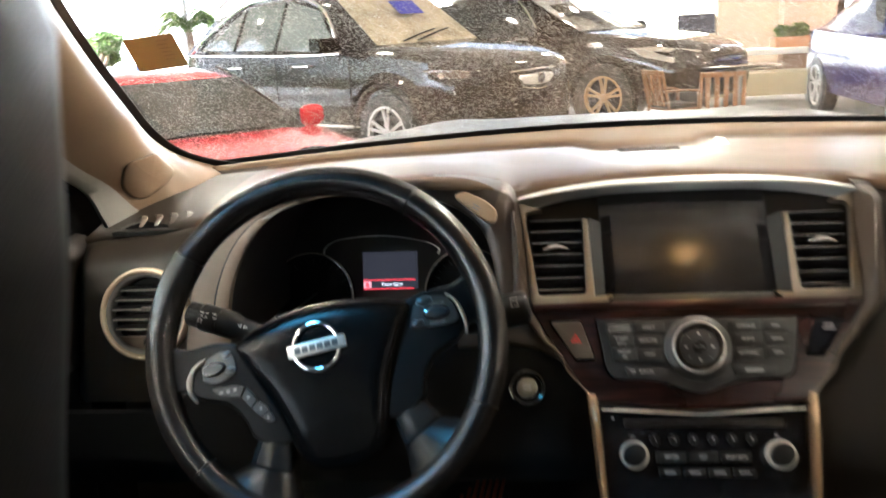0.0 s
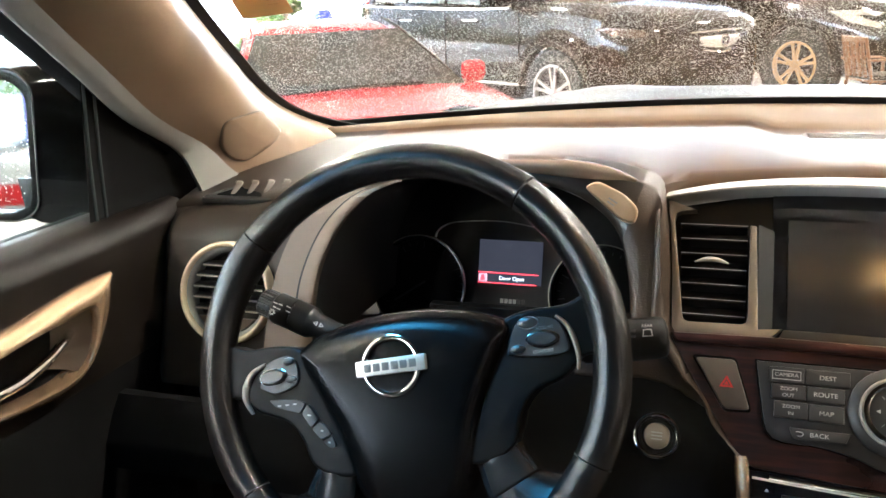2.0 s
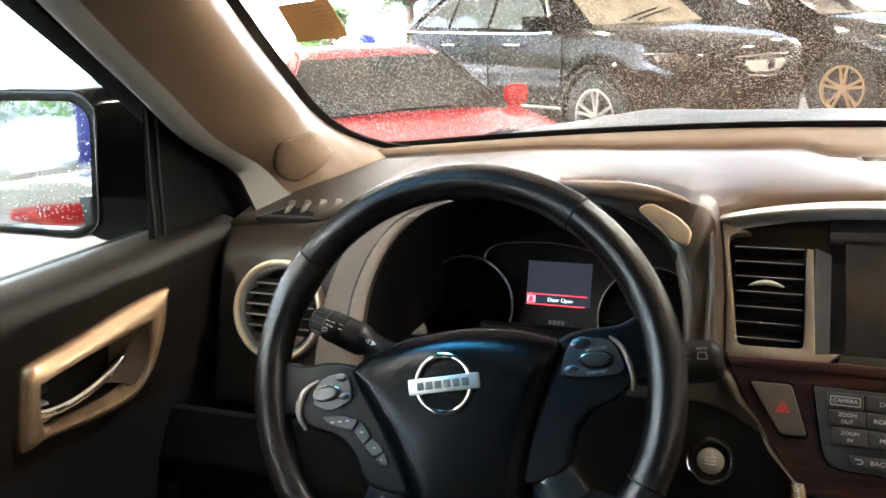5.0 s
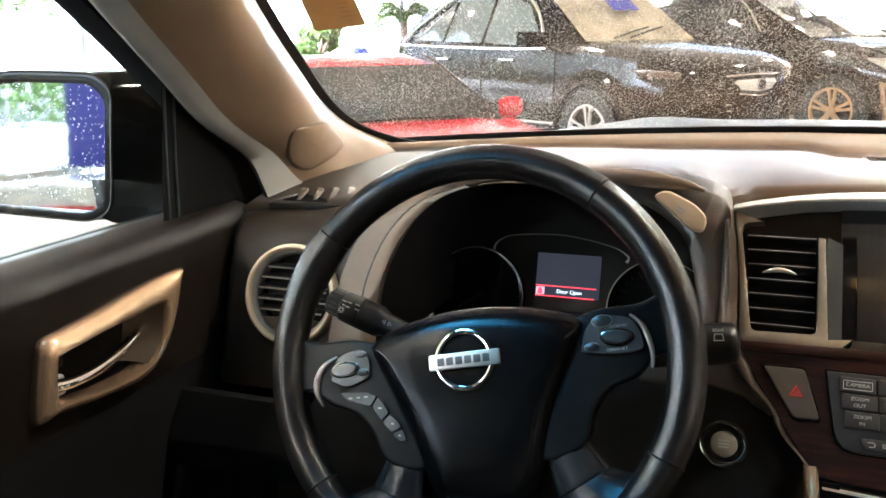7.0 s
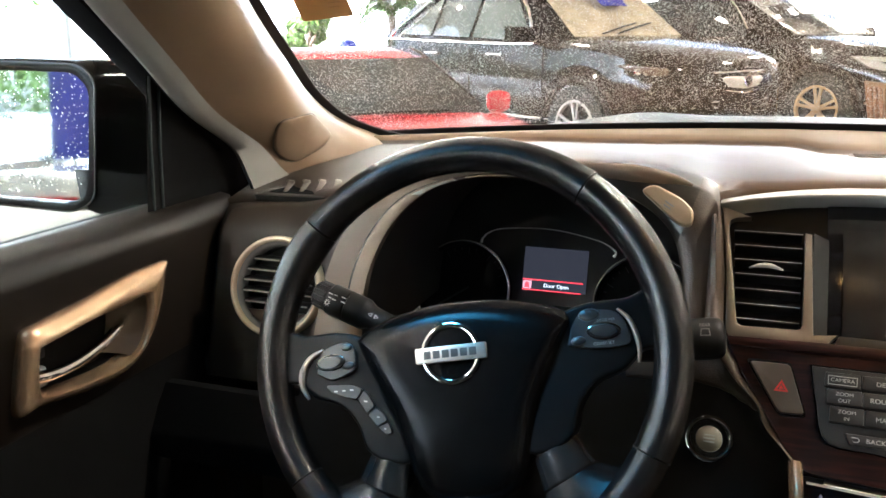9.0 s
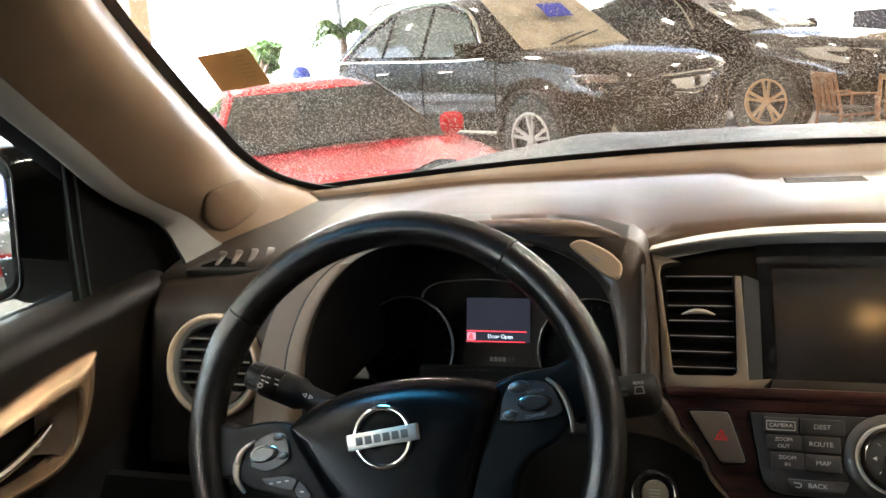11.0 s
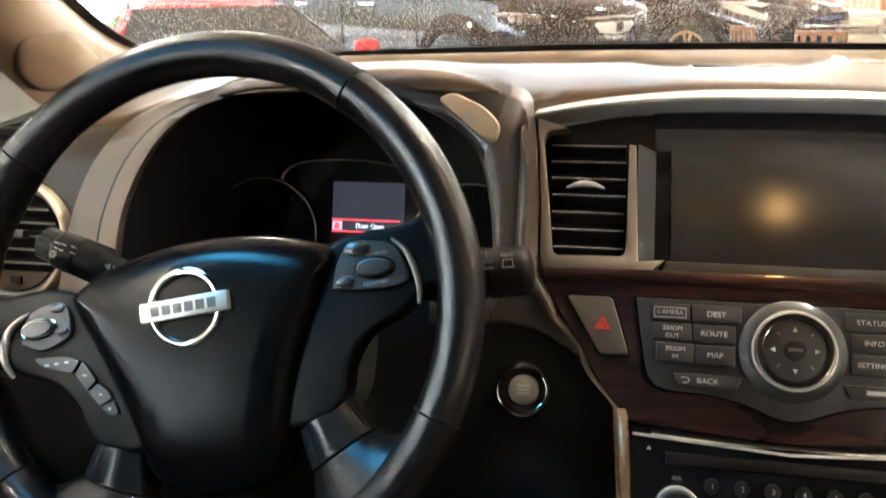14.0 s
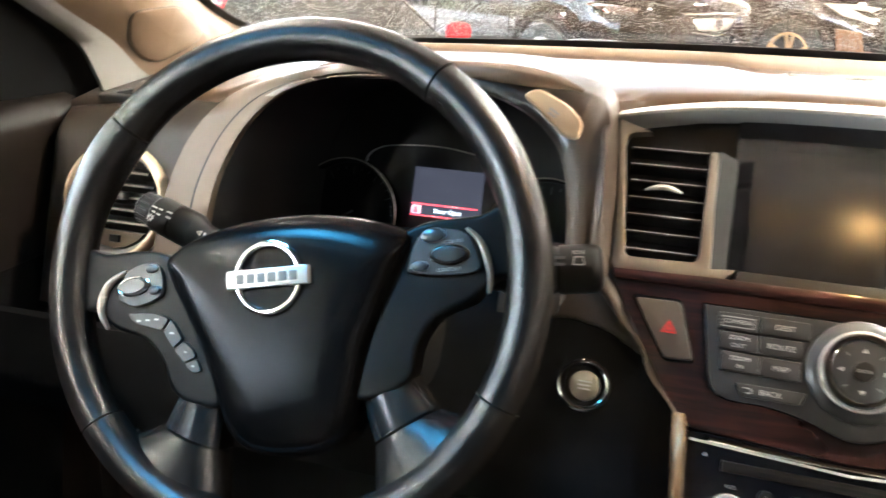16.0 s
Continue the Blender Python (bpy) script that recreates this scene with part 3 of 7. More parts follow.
# instrument face
CM = axes((-0.40, 1.156, 1.03), (1, 0, 0), (0, 0.287, 0.958))
cluster = part("instrument_panel", prism(round_poly([(-0.155, -0.10), (0.165, -0.10), (0.165, 0.09), (0.10, 0.125), (-0.09, 0.125), (-0.155, 0.09)], 0.03), -0.02, -0.006, CM), SOFTBLACK, dashboard, "unlit black instrument face")
for cx in (-0.119, 0.117):
    g = part("gauge", ring_body(0.0605, 0.0640, -0.006, 0.012, CM @ shift(cx, -0.0165), 56, 0.001), PIANO, cluster, "dark round gauge with a thin bright rim")
    part("gauge_rim", ring_body(0.0632, 0.0646, 0.011, 0.0128, CM @ shift(cx, -0.0165), 56, 0.0003), SILVER, g)
    part("gauge_face", lathe([(0.0600, -0.005), (0.001, -0.0045)], CM @ shift(cx, -0.0165), 40), GAUGE, g)
    for k in range(25):
        a = radians(220 - k * 260 / 24)
        r1 = 0.056
        r0 = 0.047 if k % 3 == 0 else 0.052
        part("tick", box(r0, r1, -0.0006, 0.0006, -0.0044, -0.004, 0, CM @ shift(cx, -0.0165) @ pose(0, 0, 0, 0, 0, math.degrees(a))), FAINT, g)
    part("needle", box(-0.006, 0.044, -0.0012, 0.0012, -0.002, 0.0005, 0.0004, CM @ shift(cx, -0.0165) @ pose(0, 0, 0, 0, 0, 214)), FAINT, g)
part("info_display", box(-0.0425, 0.040, -0.009, 0.0465, -0.006, -0.003, 0.0006, CM), LCD, cluster, "dim grey information screen")
part("red_line", box(-0.0425, 0.036, 0.0035, 0.0050, -0.003, -0.0022, 0, CM), LCDRED, cluster)
part("red_line", box(-0.0425, 0.034, -0.0095, -0.0082, -0.003, -0.0022, 0, CM), LCDRED, cluster)
ic = part("warning_icon", prism(round_poly([(-0.0415, -0.0075), (-0.0305, -0.0075), (-0.0305, 0.0025), (-0.0415, 0.0025)], 0.002), -0.003, -0.0020, CM), LCDPINK, cluster, "lit door warning symbol")
part("icon_shape", prism([(-0.0395, -0.0065), (-0.0325, -0.0065), (-0.0335, -0.001), (-0.0345, 0.0012), (-0.0375, 0.0012), (-0.0385, -0.001)], -0.0020, -0.0014, CM), LCDRED, ic)
text("message", "Door Open", 0.0068, CM @ shift(0.002, -0.0024, -0.0022), LCDWHITE, cluster)
for k in range(6):
    part("digit_bar", box(-0.012 + k * 0.0055, -0.008 + k * 0.0055, -0.034, -0.0285, -0.006, -0.005, 0, CM), MARKDIM if k < 4 else FAINT, cluster)
path = smooth_line([(-0.100, 0.046), (-0.0985, 0.0525), (-0.0896, 0.0610), (-0.0671, 0.0675), (-0.0072, 0.0700), (0.0516, 0.0600), (0.0737, 0.0489), (0.0725, 0.041)], 40)
part("backing", box(-0.185, 0.195, -0.15, 0.150, -0.032, -0.022, 0, CM), SOFTBLACK, cluster)
part("display_arch", tube([CM @ Vector((u, v, 0.006)) for u, v in path], [0.0008 + 0.0044 * max(0, 0.45 - i / 39) ** 1.6 + 0.006 * max(0, i / 39 - 0.75) for i in range(40)], 8), BRIGHT, cluster, "thin grey arch over the screen")

# trip button on the hood
pm = axes((0, 0.98, 1.16), (1, 0, 0), (0, 0.4, 1))
plate = part("trip_button", prism(round_poly([(u, (z - 1.16) / 0.928) for u, z in ((-0.2815, 1.1870), (-0.268, 1.1932), (-0.2405, 1.1812), (-0.2272, 1.1690), (-0.2305, 1.1550), (-0.2425, 1.1570))], 0.008, 6)[::-1], -0.006, 0.0105, pm, 0.0042, 4), CREAM, dashboard, "pale satin rounded button on the hood")
for k in range(2):
    part("print_bar", box(-0.004 - k * 0.001, 0.004 + k * 0.001, -0.0035 + k * 0.0035, -0.0020 + k * 0.0035, 0.0105, 0.0108, 0, pm @ shift(-0.2525, 0.0155, 0, -32)), MARKDIM, plate)

# ---- centre stack ----
stack = thing("centre_stack", "car centre stack with dark screen, wood panel and grey buttons", "centre console")
part("display_shell", prism(uz([(-0.200, 1.056), (0.200, 1.056), (0.202, 1.166), (0.10, 1.182), (0, 1.186), (-0.10, 1.182), (-0.202, 1.166)]), -0.055, -0.016, UP), BLACK, stack, "black recessed housing")
part("screen_bezel", prism(uz([(-0.100, 1.060), (0.100, 1.060), (0.103, 1.180), (0, 1.185), (-0.103, 1.180)]), -0.018, -0.012, UP, 0.001), PIANO, stack, "glossy black surround")
part("screen", prism(uz([(-0.088, 1.0685), (0.088, 1.0685), (0.088, 1.158), (-0.088, 1.158)]), -0.012, -0.0105, UP, 0.0005), SCREEN, stack, "switched-off dark grey display")
part("screen_ledge", prism(uz([(-0.097, 1.0585), (0.097, 1.0585), (0.092, 1.0685), (-0.092, 1.0685)]), -0.012, 0.001, UP, 0.002), DARK, stack)
path = [(x, 1.1700 + 0.0158 * (1 - (abs(x) / 0.205) ** 2.8)) for x in [-0.205 + 0.410 * i / 40 for i in range(41)]]
rings = []
for x, z in path:
    v = (z - 1.052) / 0.766
    hw = 0.0054 + 0.0022 * (1 - (x / 0.205) ** 2)
    rings.append([UP @ Vector(p) for p in ((x, v - hw, -0.014), (x, v - hw, 0.007), (x, v - hw * 0.75, 0.0088), (x, v + hw * 0.7, 0.002), (x, v + hw, -0.001), (x, v + hw * 0.9, -0.045))])
part("top_trim", loft(rings), BRIGHT, stack, "curved satin silver bar")
for s in (-1, 1):
    def sx(pts):
        return pts if s < 0 else mirror_x(pts)
    vent = part("centre_vent", prism(sx(uz([(-0.194, 1.064), (-0.120, 1.064), (-0.120, 1.160), (-0.196, 1.160)])), -0.05, -0.016, UP), BLACK, stack, "rectangular air vent in a satin silver frame")
    frame_line = [(-0.2035, 1.1668), (-0.1985, 1.140), (-0.194, 1.105), (-0.1912, 1.063), (-0.1875, 1.0588), (-0.1256, 1.0577), (-0.1042, 1.0592), (-0.0930, 1.0680), (-0.1139, 1.0662), (-0.1178, 1.1465), (-0.1235, 1.1474), (-0.1234, 1.0745), (-0.1248, 1.0705), (-0.1280, 1.0692), (-0.1765, 1.0682), (-0.1805, 1.0698), (-0.1820, 1.0735), (-0.1872, 1.105), (-0.1950, 1.1495), (-0.1935, 1.1545), (-0.1890, 1.1567), (-0.1742, 1.1582)]
    part("vent_frame", prism(sx(uz(frame_line)), -0.005, 0.0040, UP, 0.0014), VENTFRAME, vent, "satin grey frame")
    part("vent_cheek", loft([[UP @ Vector((s * a, (z - 1.052) / 0.766, d)) for a, d in ((0.1160, 0.003), (0.1005, -0.011), (0.1160, -0.016))] for z in (1.064, 1.10, 1.148)]), BLACK, vent)
    for k in range(7):
        z = 1.0765 + k * 0.0121
        x0, x1 = -0.182 - (z - 1.07) * 0.09, -0.1255
        a, b = (x0, x1) if s < 0 else (-x1, -x0)
        part("slat", box(a, b, -0.0011, 0.0011, -0.020, -0.004, 0.0006, UP @ shift(0, (z - 1.052) / 0.766) @ pose(0, 0, 0, -12)), BLACK, vent)
        part("slat_edge", box(a, b, -0.00025, 0.00025, -0.0042, -0.0036, 0, UP @ shift(0, (z - 1.052) / 0.766 + 0.0005) @ pose(0, 0, 0, -12)), MARKDIM, vent)
    ring_ = [UP @ Vector((s * (0.158 - 0.0155 + 0.031 * t), (1.1160 - 1.052) / 0.766 + 0.0022 * math.sin(math.pi * t), 0.001 + 0.004 * math.sin(math.pi * t))) for t in [j / 8 for j in range(9)]]
    part("vent_tab", tube(ring_, [0.0008 + 0.0018 * math.sin(math.pi * j / 8) for j in range(9)], 8), BRIGHT, vent, "chrome vent tab")

# wood panel and the controls on it
wood = round_poly(lz([(-0.192, 1.0595), (-0.173, 1.031), (-0.149, 0.998), (-0.130, 0.973), (-0.115, 0.960), (0, 0.954), (0.115, 0.960), (0.130, 0.973), (0.149, 0.998), (0.173, 1.031), (0.192, 1.0595)]), 0.006)
part("wood_panel", prism(wood, -0.03, 0.002, LOW, 0.002), WOOD, stack, "glossy dark burl wood panel")
part("wood_lip", prism(lz([(-0.186, 1.053), (0.186, 1.053), (0.190, 1.0605), (0.10, 1.0625), (-0.10, 1.0625), (-0.190, 1.0605)]), 0.0, 0.006, LOW, 0.003), WOOD, stack)
panel = smooth_line([(-0.114, 1.043), (-0.109, 1.015), (-0.099, 0.985), (-0.060, 0.9815), (-0.034, 0.977), (0, 0.968), (0.034, 0.977), (0.060, 0.9815), (0.099, 0.985), (0.109, 1.015), (0.114, 1.043)], 40)
pan = part("control_panel", prism(lz(panel), 0.0, 0.006, LOW, 0.0015), BUTTON, stack, "grey control panel with printed buttons")
part("panel_edge", frame_prism(lz([(x * 1.012, z * 1.0 + (z - 1.01) * 0.03) for x, z in panel]), lz(panel), 0.001, 0.0045, LOW), PIANO, pan)


def button(words, x, z, w, h, size, slant=0.0, dim=False):
    poly = lz([(x - w / 2 + slant, z - h / 2), (x + w / 2 - slant, z - h / 2), (x + w / 2, z + h / 2), (x - w / 2, z + h / 2)])
    b = part("button", prism(round_poly(poly, 0.0015), 0.004, 0.0082, LOW, 0.001), BUTTON, pan)
    for n, line in enumerate(words.split("|") if words else ()):
        off = (0 if "|" not in words else (0.0024 if n == 0 else -0.0026))
        text("print", line, size, at_low(x, z + off, 0.0083), MARK, b, 1.1)
    return b


button("CAMERA", -0.0885, 1.0335, 0.029, 0.0118, 0.0046)
part("print_frame", frame_prism(lz([(-0.1005, 1.0298), (-0.0765, 1.0298), (-0.0765, 1.0368), (-0.1005, 1.0368)]), lz([(-0.1000, 1.0303), (-0.0770, 1.0303), (-0.0770, 1.0363), (-0.1000, 1.0363)]), 0.0082, 0.0084, LOW), MARK, pan)
button("ZOOM|OUT", -0.0865, 1.0205, 0.029, 0.0118, 0.0044)
button("ZOOM|IN", -0.0840, 1.0070, 0.028, 0.0128, 0.0044)
button("DEST", -0.0545, 1.0335, 0.036, 0.0118, 0.0056)
button("ROUTE", -0.0560, 1.0205, 0.031, 0.0118, 0.0056)
button("MAP", -0.0550, 1.0065, 0.029, 0.0128, 0.0056)
bk = button("BACK", -0.0600, 0.9895, 0.050, 0.0085, 0.0056, 0.004)
ring_ = [at_low(-0.0755 + 0.0022 * math.sin(t), 0.9895 + 0.0016 * math.cos(t), 0.0084).translation for t in [j * math.pi / 6 for j in range(7)]]
part("arrow", tube([at_low(-0.0795, 0.9911, 0.0084).translation] + ring_ + [at_low(-0.0780, 0.9879, 0.0084).translation], 0.0004, 6), MARK, bk)
button("STATUS", 0.0545, 1.0335, 0.036, 0.0118, 0.0054)
button("INFO", 0.0560, 1.0205, 0.031, 0.0118, 0.0054)
button("SETTING", 0.0550, 1.0065, 0.029, 0.0128, 0.0050)
for z, w in ((1.0335, 0.008), (1.0205, 0.012), (1.0070, 0.010)):
    b = button("", 0.0875, z, 0.028, 0.0120, 0.004)
    part("print_bar", box(-w / 2, w / 2, -0.0014, 0.0014, 0.0082, 0.0085, 0, at_low(0.0875, z)), MARKDIM, b)
b = button("", 0.0600, 0.9895, 0.050, 0.0085, 0.0056, 0.004)
part("print_bar", box(-0.010, 0.010, -0.0016, 0.0016, 0.0082, 0.0085, 0, at_low(0.060, 0.9895)), MARKDIM, b)

KN = at_low(0.0, 1.0125)
knob = part("selector_knob", lathe([(0.0385, 0.004), (0.0380, 0.007), (0.034, 0.010), (0.0295, 0.011)], KN, 48), BUTTON, stack, "round selector with a chrome ring")
part("knob_ring", ring_body(0.0222, 0.0275, 0.008, 0.017, KN, 56, 0.002), CHROME, knob)
part("knob_ring", ring_body(0.0278, 0.0300, 0.008, 0.0145, KN, 56, 0.0008), BRIGHT, knob)
part("knob_face", lathe([(0.0224, 0.009), (0.0222, 0.0145), (0.019, 0.0155), (0.001, 0.0158)], KN, 48), BUTTON, knob)
part("knob_centre", lathe([(0.0078, 0.0152), (0.0074, 0.0172), (0.001, 0.0176)], KN, 28), DARK, knob)
text("print", "ENTER", 0.0034, KN @ shift(0, 0, 0.0178), MARKDIM, knob)
for k in range(4):
    part("arrow", prism([(-0.0018, -0.0012), (0.0018, -0.0012), (0, 0.0022)], 0.0156, 0.0160, KN @ pose(0, 0, 0, 0, 0, 90 * k) @ shift(0, 0.0150)), MARK, knob)
    part("tick", box(-0.0003, 0.0003, -0.0016, 0.0016, 0.0156, 0.0160, 0, KN @ pose(0, 0, 0, 0, 0, 90 * k + 45) @ shift(0, 0.0165)), MARKDIM, knob)

hz = round_poly(lz([(-0.168, 1.0415), (-0.1325, 1.0420), (-0.1180, 1.0035), (-0.1400, 1.0025)]), 0.004)
hazard = part("hazard_button", prism(hz, 0.001, 0.007, LOW, 0.002, 3), HAZARD, stack, "grey hazard button with a red triangle")
part("hazard_well", frame_prism([(u + (u - 0) * 0.0 + du, v + dv) for (u, v), (du, dv) in zip(hz, [((u + 0.14) * 0.10, (v + 0.034) * 0.10) for u, v in hz])], hz, 0.001, 0.0035, LOW), PIANO, hazard)
tri = frame_prism([(-0.0062, -0.0045), (0.0062, -0.0045), (0, 0.0062)], [(-0.0036, -0.0030), (0.0036, -0.0030), (0, 0.0032)], 0.0070, 0.0074, at_low(-0.139, 1.0235))
part("red_triangle", tri, REDMARK, hazard)
part("red_triangle", prism([(-0.002, -0.0022), (0.002, -0.0022), (0, 0.0014)], 0.0070, 0.0074, at_low(-0.139, 1.0235)), REDMARK, hazard)
pb = part("airbag_lamp_panel", prism(mirror_x(hz), 0.001, 0.0045, LOW, 0.002), PIANO, stack, "black indicator panel with small print")
for z, w in ((1.034, 0.011), (1.030, 0.014)):
    part("print_bar", box(-w / 2, w / 2, -0.001, 0.001, 0.0045, 0.0048, 0, at_low(0.147, z)), MARKDIM, pb)

# audio panel below the wood
part("audio_panel", prism(lz([(-0.114, 0.770), (0.114, 0.770), (0.116, 0.958), (-0.116, 0.958)]), -0.03, -0.002, LOW, 0.002), PIANO, stack, "glossy black audio panel")
part("chrome_strip", prism(lz([(-0.113, 0.9518), (0, 0.9463), (0.113, 0.9518), (0.113, 0.9536), (0, 0.9481), (-0.113, 0.9536)]), -0.003, 0.0022, LOW), BRIGHT, stack, "thin chrome strip under the wood")
path = [at_low(-0.099 + 0.198 * i / 20, 0.9545 - 0.003 * math.sin(math.pi * i / 20), 0.0).translation for i in range(21)]
part("chrome_line", tube(path, 0.0019, 8), CHROME, stack, "thin chrome line")
cd = part("disc_slot", prism(lz([(-0.088, 0.9355), (0.088, 0.9355), (0.088, 0.9425), (-0.088, 0.9425)]), -0.002, 0.001, LOW, 0.001), DARK, stack, "disc slot")
part("slot_gap", prism(lz([(-0.062, 0.9375), (0.062, 0.9375), (0.062, 0.9395), (-0.062, 0.9395)]), 0.001, 0.0014, LOW), BLACK, cd)
part("eject_mark", prism([(-0.002, -0.0008), (0.002, -0.0008), (0, 0.002)], -0.002, -0.0016, at_low(-0.1005, 0.9440)), MARK, stack)
for s, word in ((-1, "VOL"), (1, "SEL")):
    km = at_low(s * 0.0795, 0.9085)
    k = part("audio_knob", lathe([(0.0135, -0.002), (0.0130, 0.016), (0.0120, 0.0195), (0.010, 0.0205), (0.001, 0.0208)], km, 36), BLACK, stack, "black audio knob with a bright collar")
    part("knob_collar", ring_body(0.0128, 0.0160, -0.002, 0.013, km, 40, 0.002), BRIGHT, k)
    text("print", word, 0.0040, at_low(s * 0.0795, 0.9265, -0.0016), MARKDIM, stack)
for k in range(6):
    x = -0.0545 + k * 0.0212
    b = part("preset_button", lathe([(0.0060, -0.002), (0.0056, 0.002), (0.001, 0.0026)], at_low(x, 0.9235), 20), BLACK, stack)
    text("print", str(k + 1), 0.0052, at_low(x, 0.9235, 0.0029), MARK, b)
for x, word in ((-0.038, "AM·FM"), (-0.003, "SAT"), (0.033, "DISC·AUX")):
    b = part("source_button", box(-0.0165, 0.0165, -0.0055, 0.0055, -0.002, 0.002, 0.001, at_low(x, 0.9065)), BLACK, stack)
    text("print", word, 0.0052, at_low(x, 0.9065, 0.0022), MARK, b)
for k in range(4):
    b = part("lower_button", box(-0.012, 0.012, -0.0045, 0.0045, -0.002, 0.002, 0.001, at_low(-0.0405 + k * 0.027, 0.892)), BLACK, stack)
    part("print_bar", box(-0.006, 0.006, -0.0012, 0.0012, 0.002, 0.0023, 0, at_low(-0.0405 + k * 0.027, 0.892)), MARKDIM, b)
for s in (-1, 1):
    rings = []
    for i in range(13):
        z = 0.968 - i * 0.019
        xo, xi = 0.1285 - (0.968 - z) * 0.10, 0.1170 - (0.968 - z) * 0.07
        d = 0.012 * min(1, (i + 0.3) / 1.5)
        rings.append([at_low(s * xo, z, -0.02).translation, at_low(s * xo, z, d * 0.5).translation, at_low(s * (xo * 0.7 + xi * 0.3), z, d).translation, at_low(s * (xo * 0.2 + xi * 0.8), z, d).translation, at_low(s * xi, z, d * 0.5).translation, at_low(s * xi, z, -0.02).translation])
    part("side_strip", loft(rings), CHAMP, stack, "upright satin strip", 50)

# knee panels either side, lower dash
for s in (-1, 1):
    rows = []
    for i in range(21):
        f = i / 20
        x0, x1 = (0.80, 0.13)
        row = []
        for k in range(17):
            lo = 0.872 if s < 0 else 0.56
            z = lo + ((0.952 if s < 0 and f < 0.30 else 1.0 if s < 0 and f < 0.6 else 1.065) - lo) * k / 16
            edge = 0.118 + max(0, z - 0.963) * 0.76 + max(0, 0.963 - z) * 0.04
            x = x0 + (edge - x0) * f
            base = 0.940 + 0.571 * (z - 1.052) if z > 0.9 else 0.8532 + 0.06 * (0.9 - z)
            bulge = 0.0 if s < 0 else -0.030 * math.sin(math.pi * min(1, max(0, f * 1.0))) ** 0.6 * math.sin(math.pi * k / 16)
            row.append((s * x, base + 0.012 + bulge - 0.010 * (1 - f), z))
        rows.append(row)
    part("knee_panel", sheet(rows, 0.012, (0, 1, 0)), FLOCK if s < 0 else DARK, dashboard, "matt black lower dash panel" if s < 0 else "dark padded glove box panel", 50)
# face on the passenger's side
rows = []
for i in range(25):
    x = 0.205 + 0.595 * i / 24
    top = lerp_table(FRONT_Z, x) - 0.004
    rows.append([(x, 0.965 + 0.35 * (z - 1.05) + 0.02 * max(0, (z - top + 0.03) / 0.03) ** 2 + 0.015 * math.cos((x - 0.5) * 4), z) for z in [1.04 + (top - 1.04) * k / 10 for k in range(11)]] + [(x, lerp_table(FRONT_Y, x) + 0.03, top + 0.003)])
part("passenger_face", sheet(rows, 0.012, (0, 1, 0)), FACE, dashboard, "dark brown padded face", 50)
# padded cheeks between the hood and the stack
def stack_edge(z):
    return lerp_table([(0.96, 0.122), (1.0, 0.152), (1.035, 0.177), (1.060, 0.1915), (1.105, 0.1945), (1.140, 0.199), (1.1668, 0.204), (1.19, 0.207)], z)


for s in (-1, 1):
    rows = []
    for k in range(31):
        z = 1.022 + 0.143 * min(k, 24) / 24
        back, top = 0.0, max(0, (k - 24) / 6) * math.pi / 2
        if top:
            z, back = 1.165 + 0.0120 * math.sin(top), (1.048 - hood_y(1.165)) * (1 - math.cos(top))
        e = stack_edge(z)
        low = 0.940 + (0.839 if z > 1.052 else 0.571) * (z - 1.052)
        h = hood_y(z) * max(0.0, min(1.0, (z - 1.03) / 0.035)) + (low - 0.001) * (1 - max(0.0, min(1.0, (z - 1.03) / 0.035)))
        b = min(1.0, max(0.0, (z - 1.022) / 0.045))
        b = b * b * (3 - 2 * b)
        w = (0.2115 - e) * (0.16 + 0.84 * b)
        rows.append([(s * (e - 0.003), max(low, 0.94) + 0.012 + back * 0.3, z), (s * (e + 0.0005), low - 0.001 + back, z), (s * (e + 0.25 * w), h * 0.45 + low * 0.55 - 0.004 - 0.004 * b + back, z), (s * (e + 0.5 * w), h - 0.0035 - 0.004 * b + back, z),
                     (s * (e + 0.75 * w), h - 0.0035 - 0.0035 * b + back, z), (s * (e + 0.95 * w), h - 0.003 * b + back, z), (s * (e + 0.99 * w), h + 0.006 + back, z), (s * (e + w + 0.010 * b), h + 0.014 + back, z)])
    part("stack_cheek", sheet(rows), CHEEK, dashboard, "brown grained bolster", 70)
    rows = []
    for k in range(13):
        z = 0.965 + 0.063 * k / 12
        e = stack_edge(z)
        low = 0.940 + 0.571 * (z - 1.052)
        w = 0.002 + 0.006 * (k / 12) ** 2
        rows.append([(s * (e - 0.004), low + 0.004, z), (s * (e + 0.001), low - 0.004, z), (s * (e + w * 0.5), low - 0.004, z), (s * (e + w), low + 0.003, z), (s * (e + w), low + 0.02, z)])
    part("stack_cheek", sheet(rows), CHEEK, dashboard, "", 70)

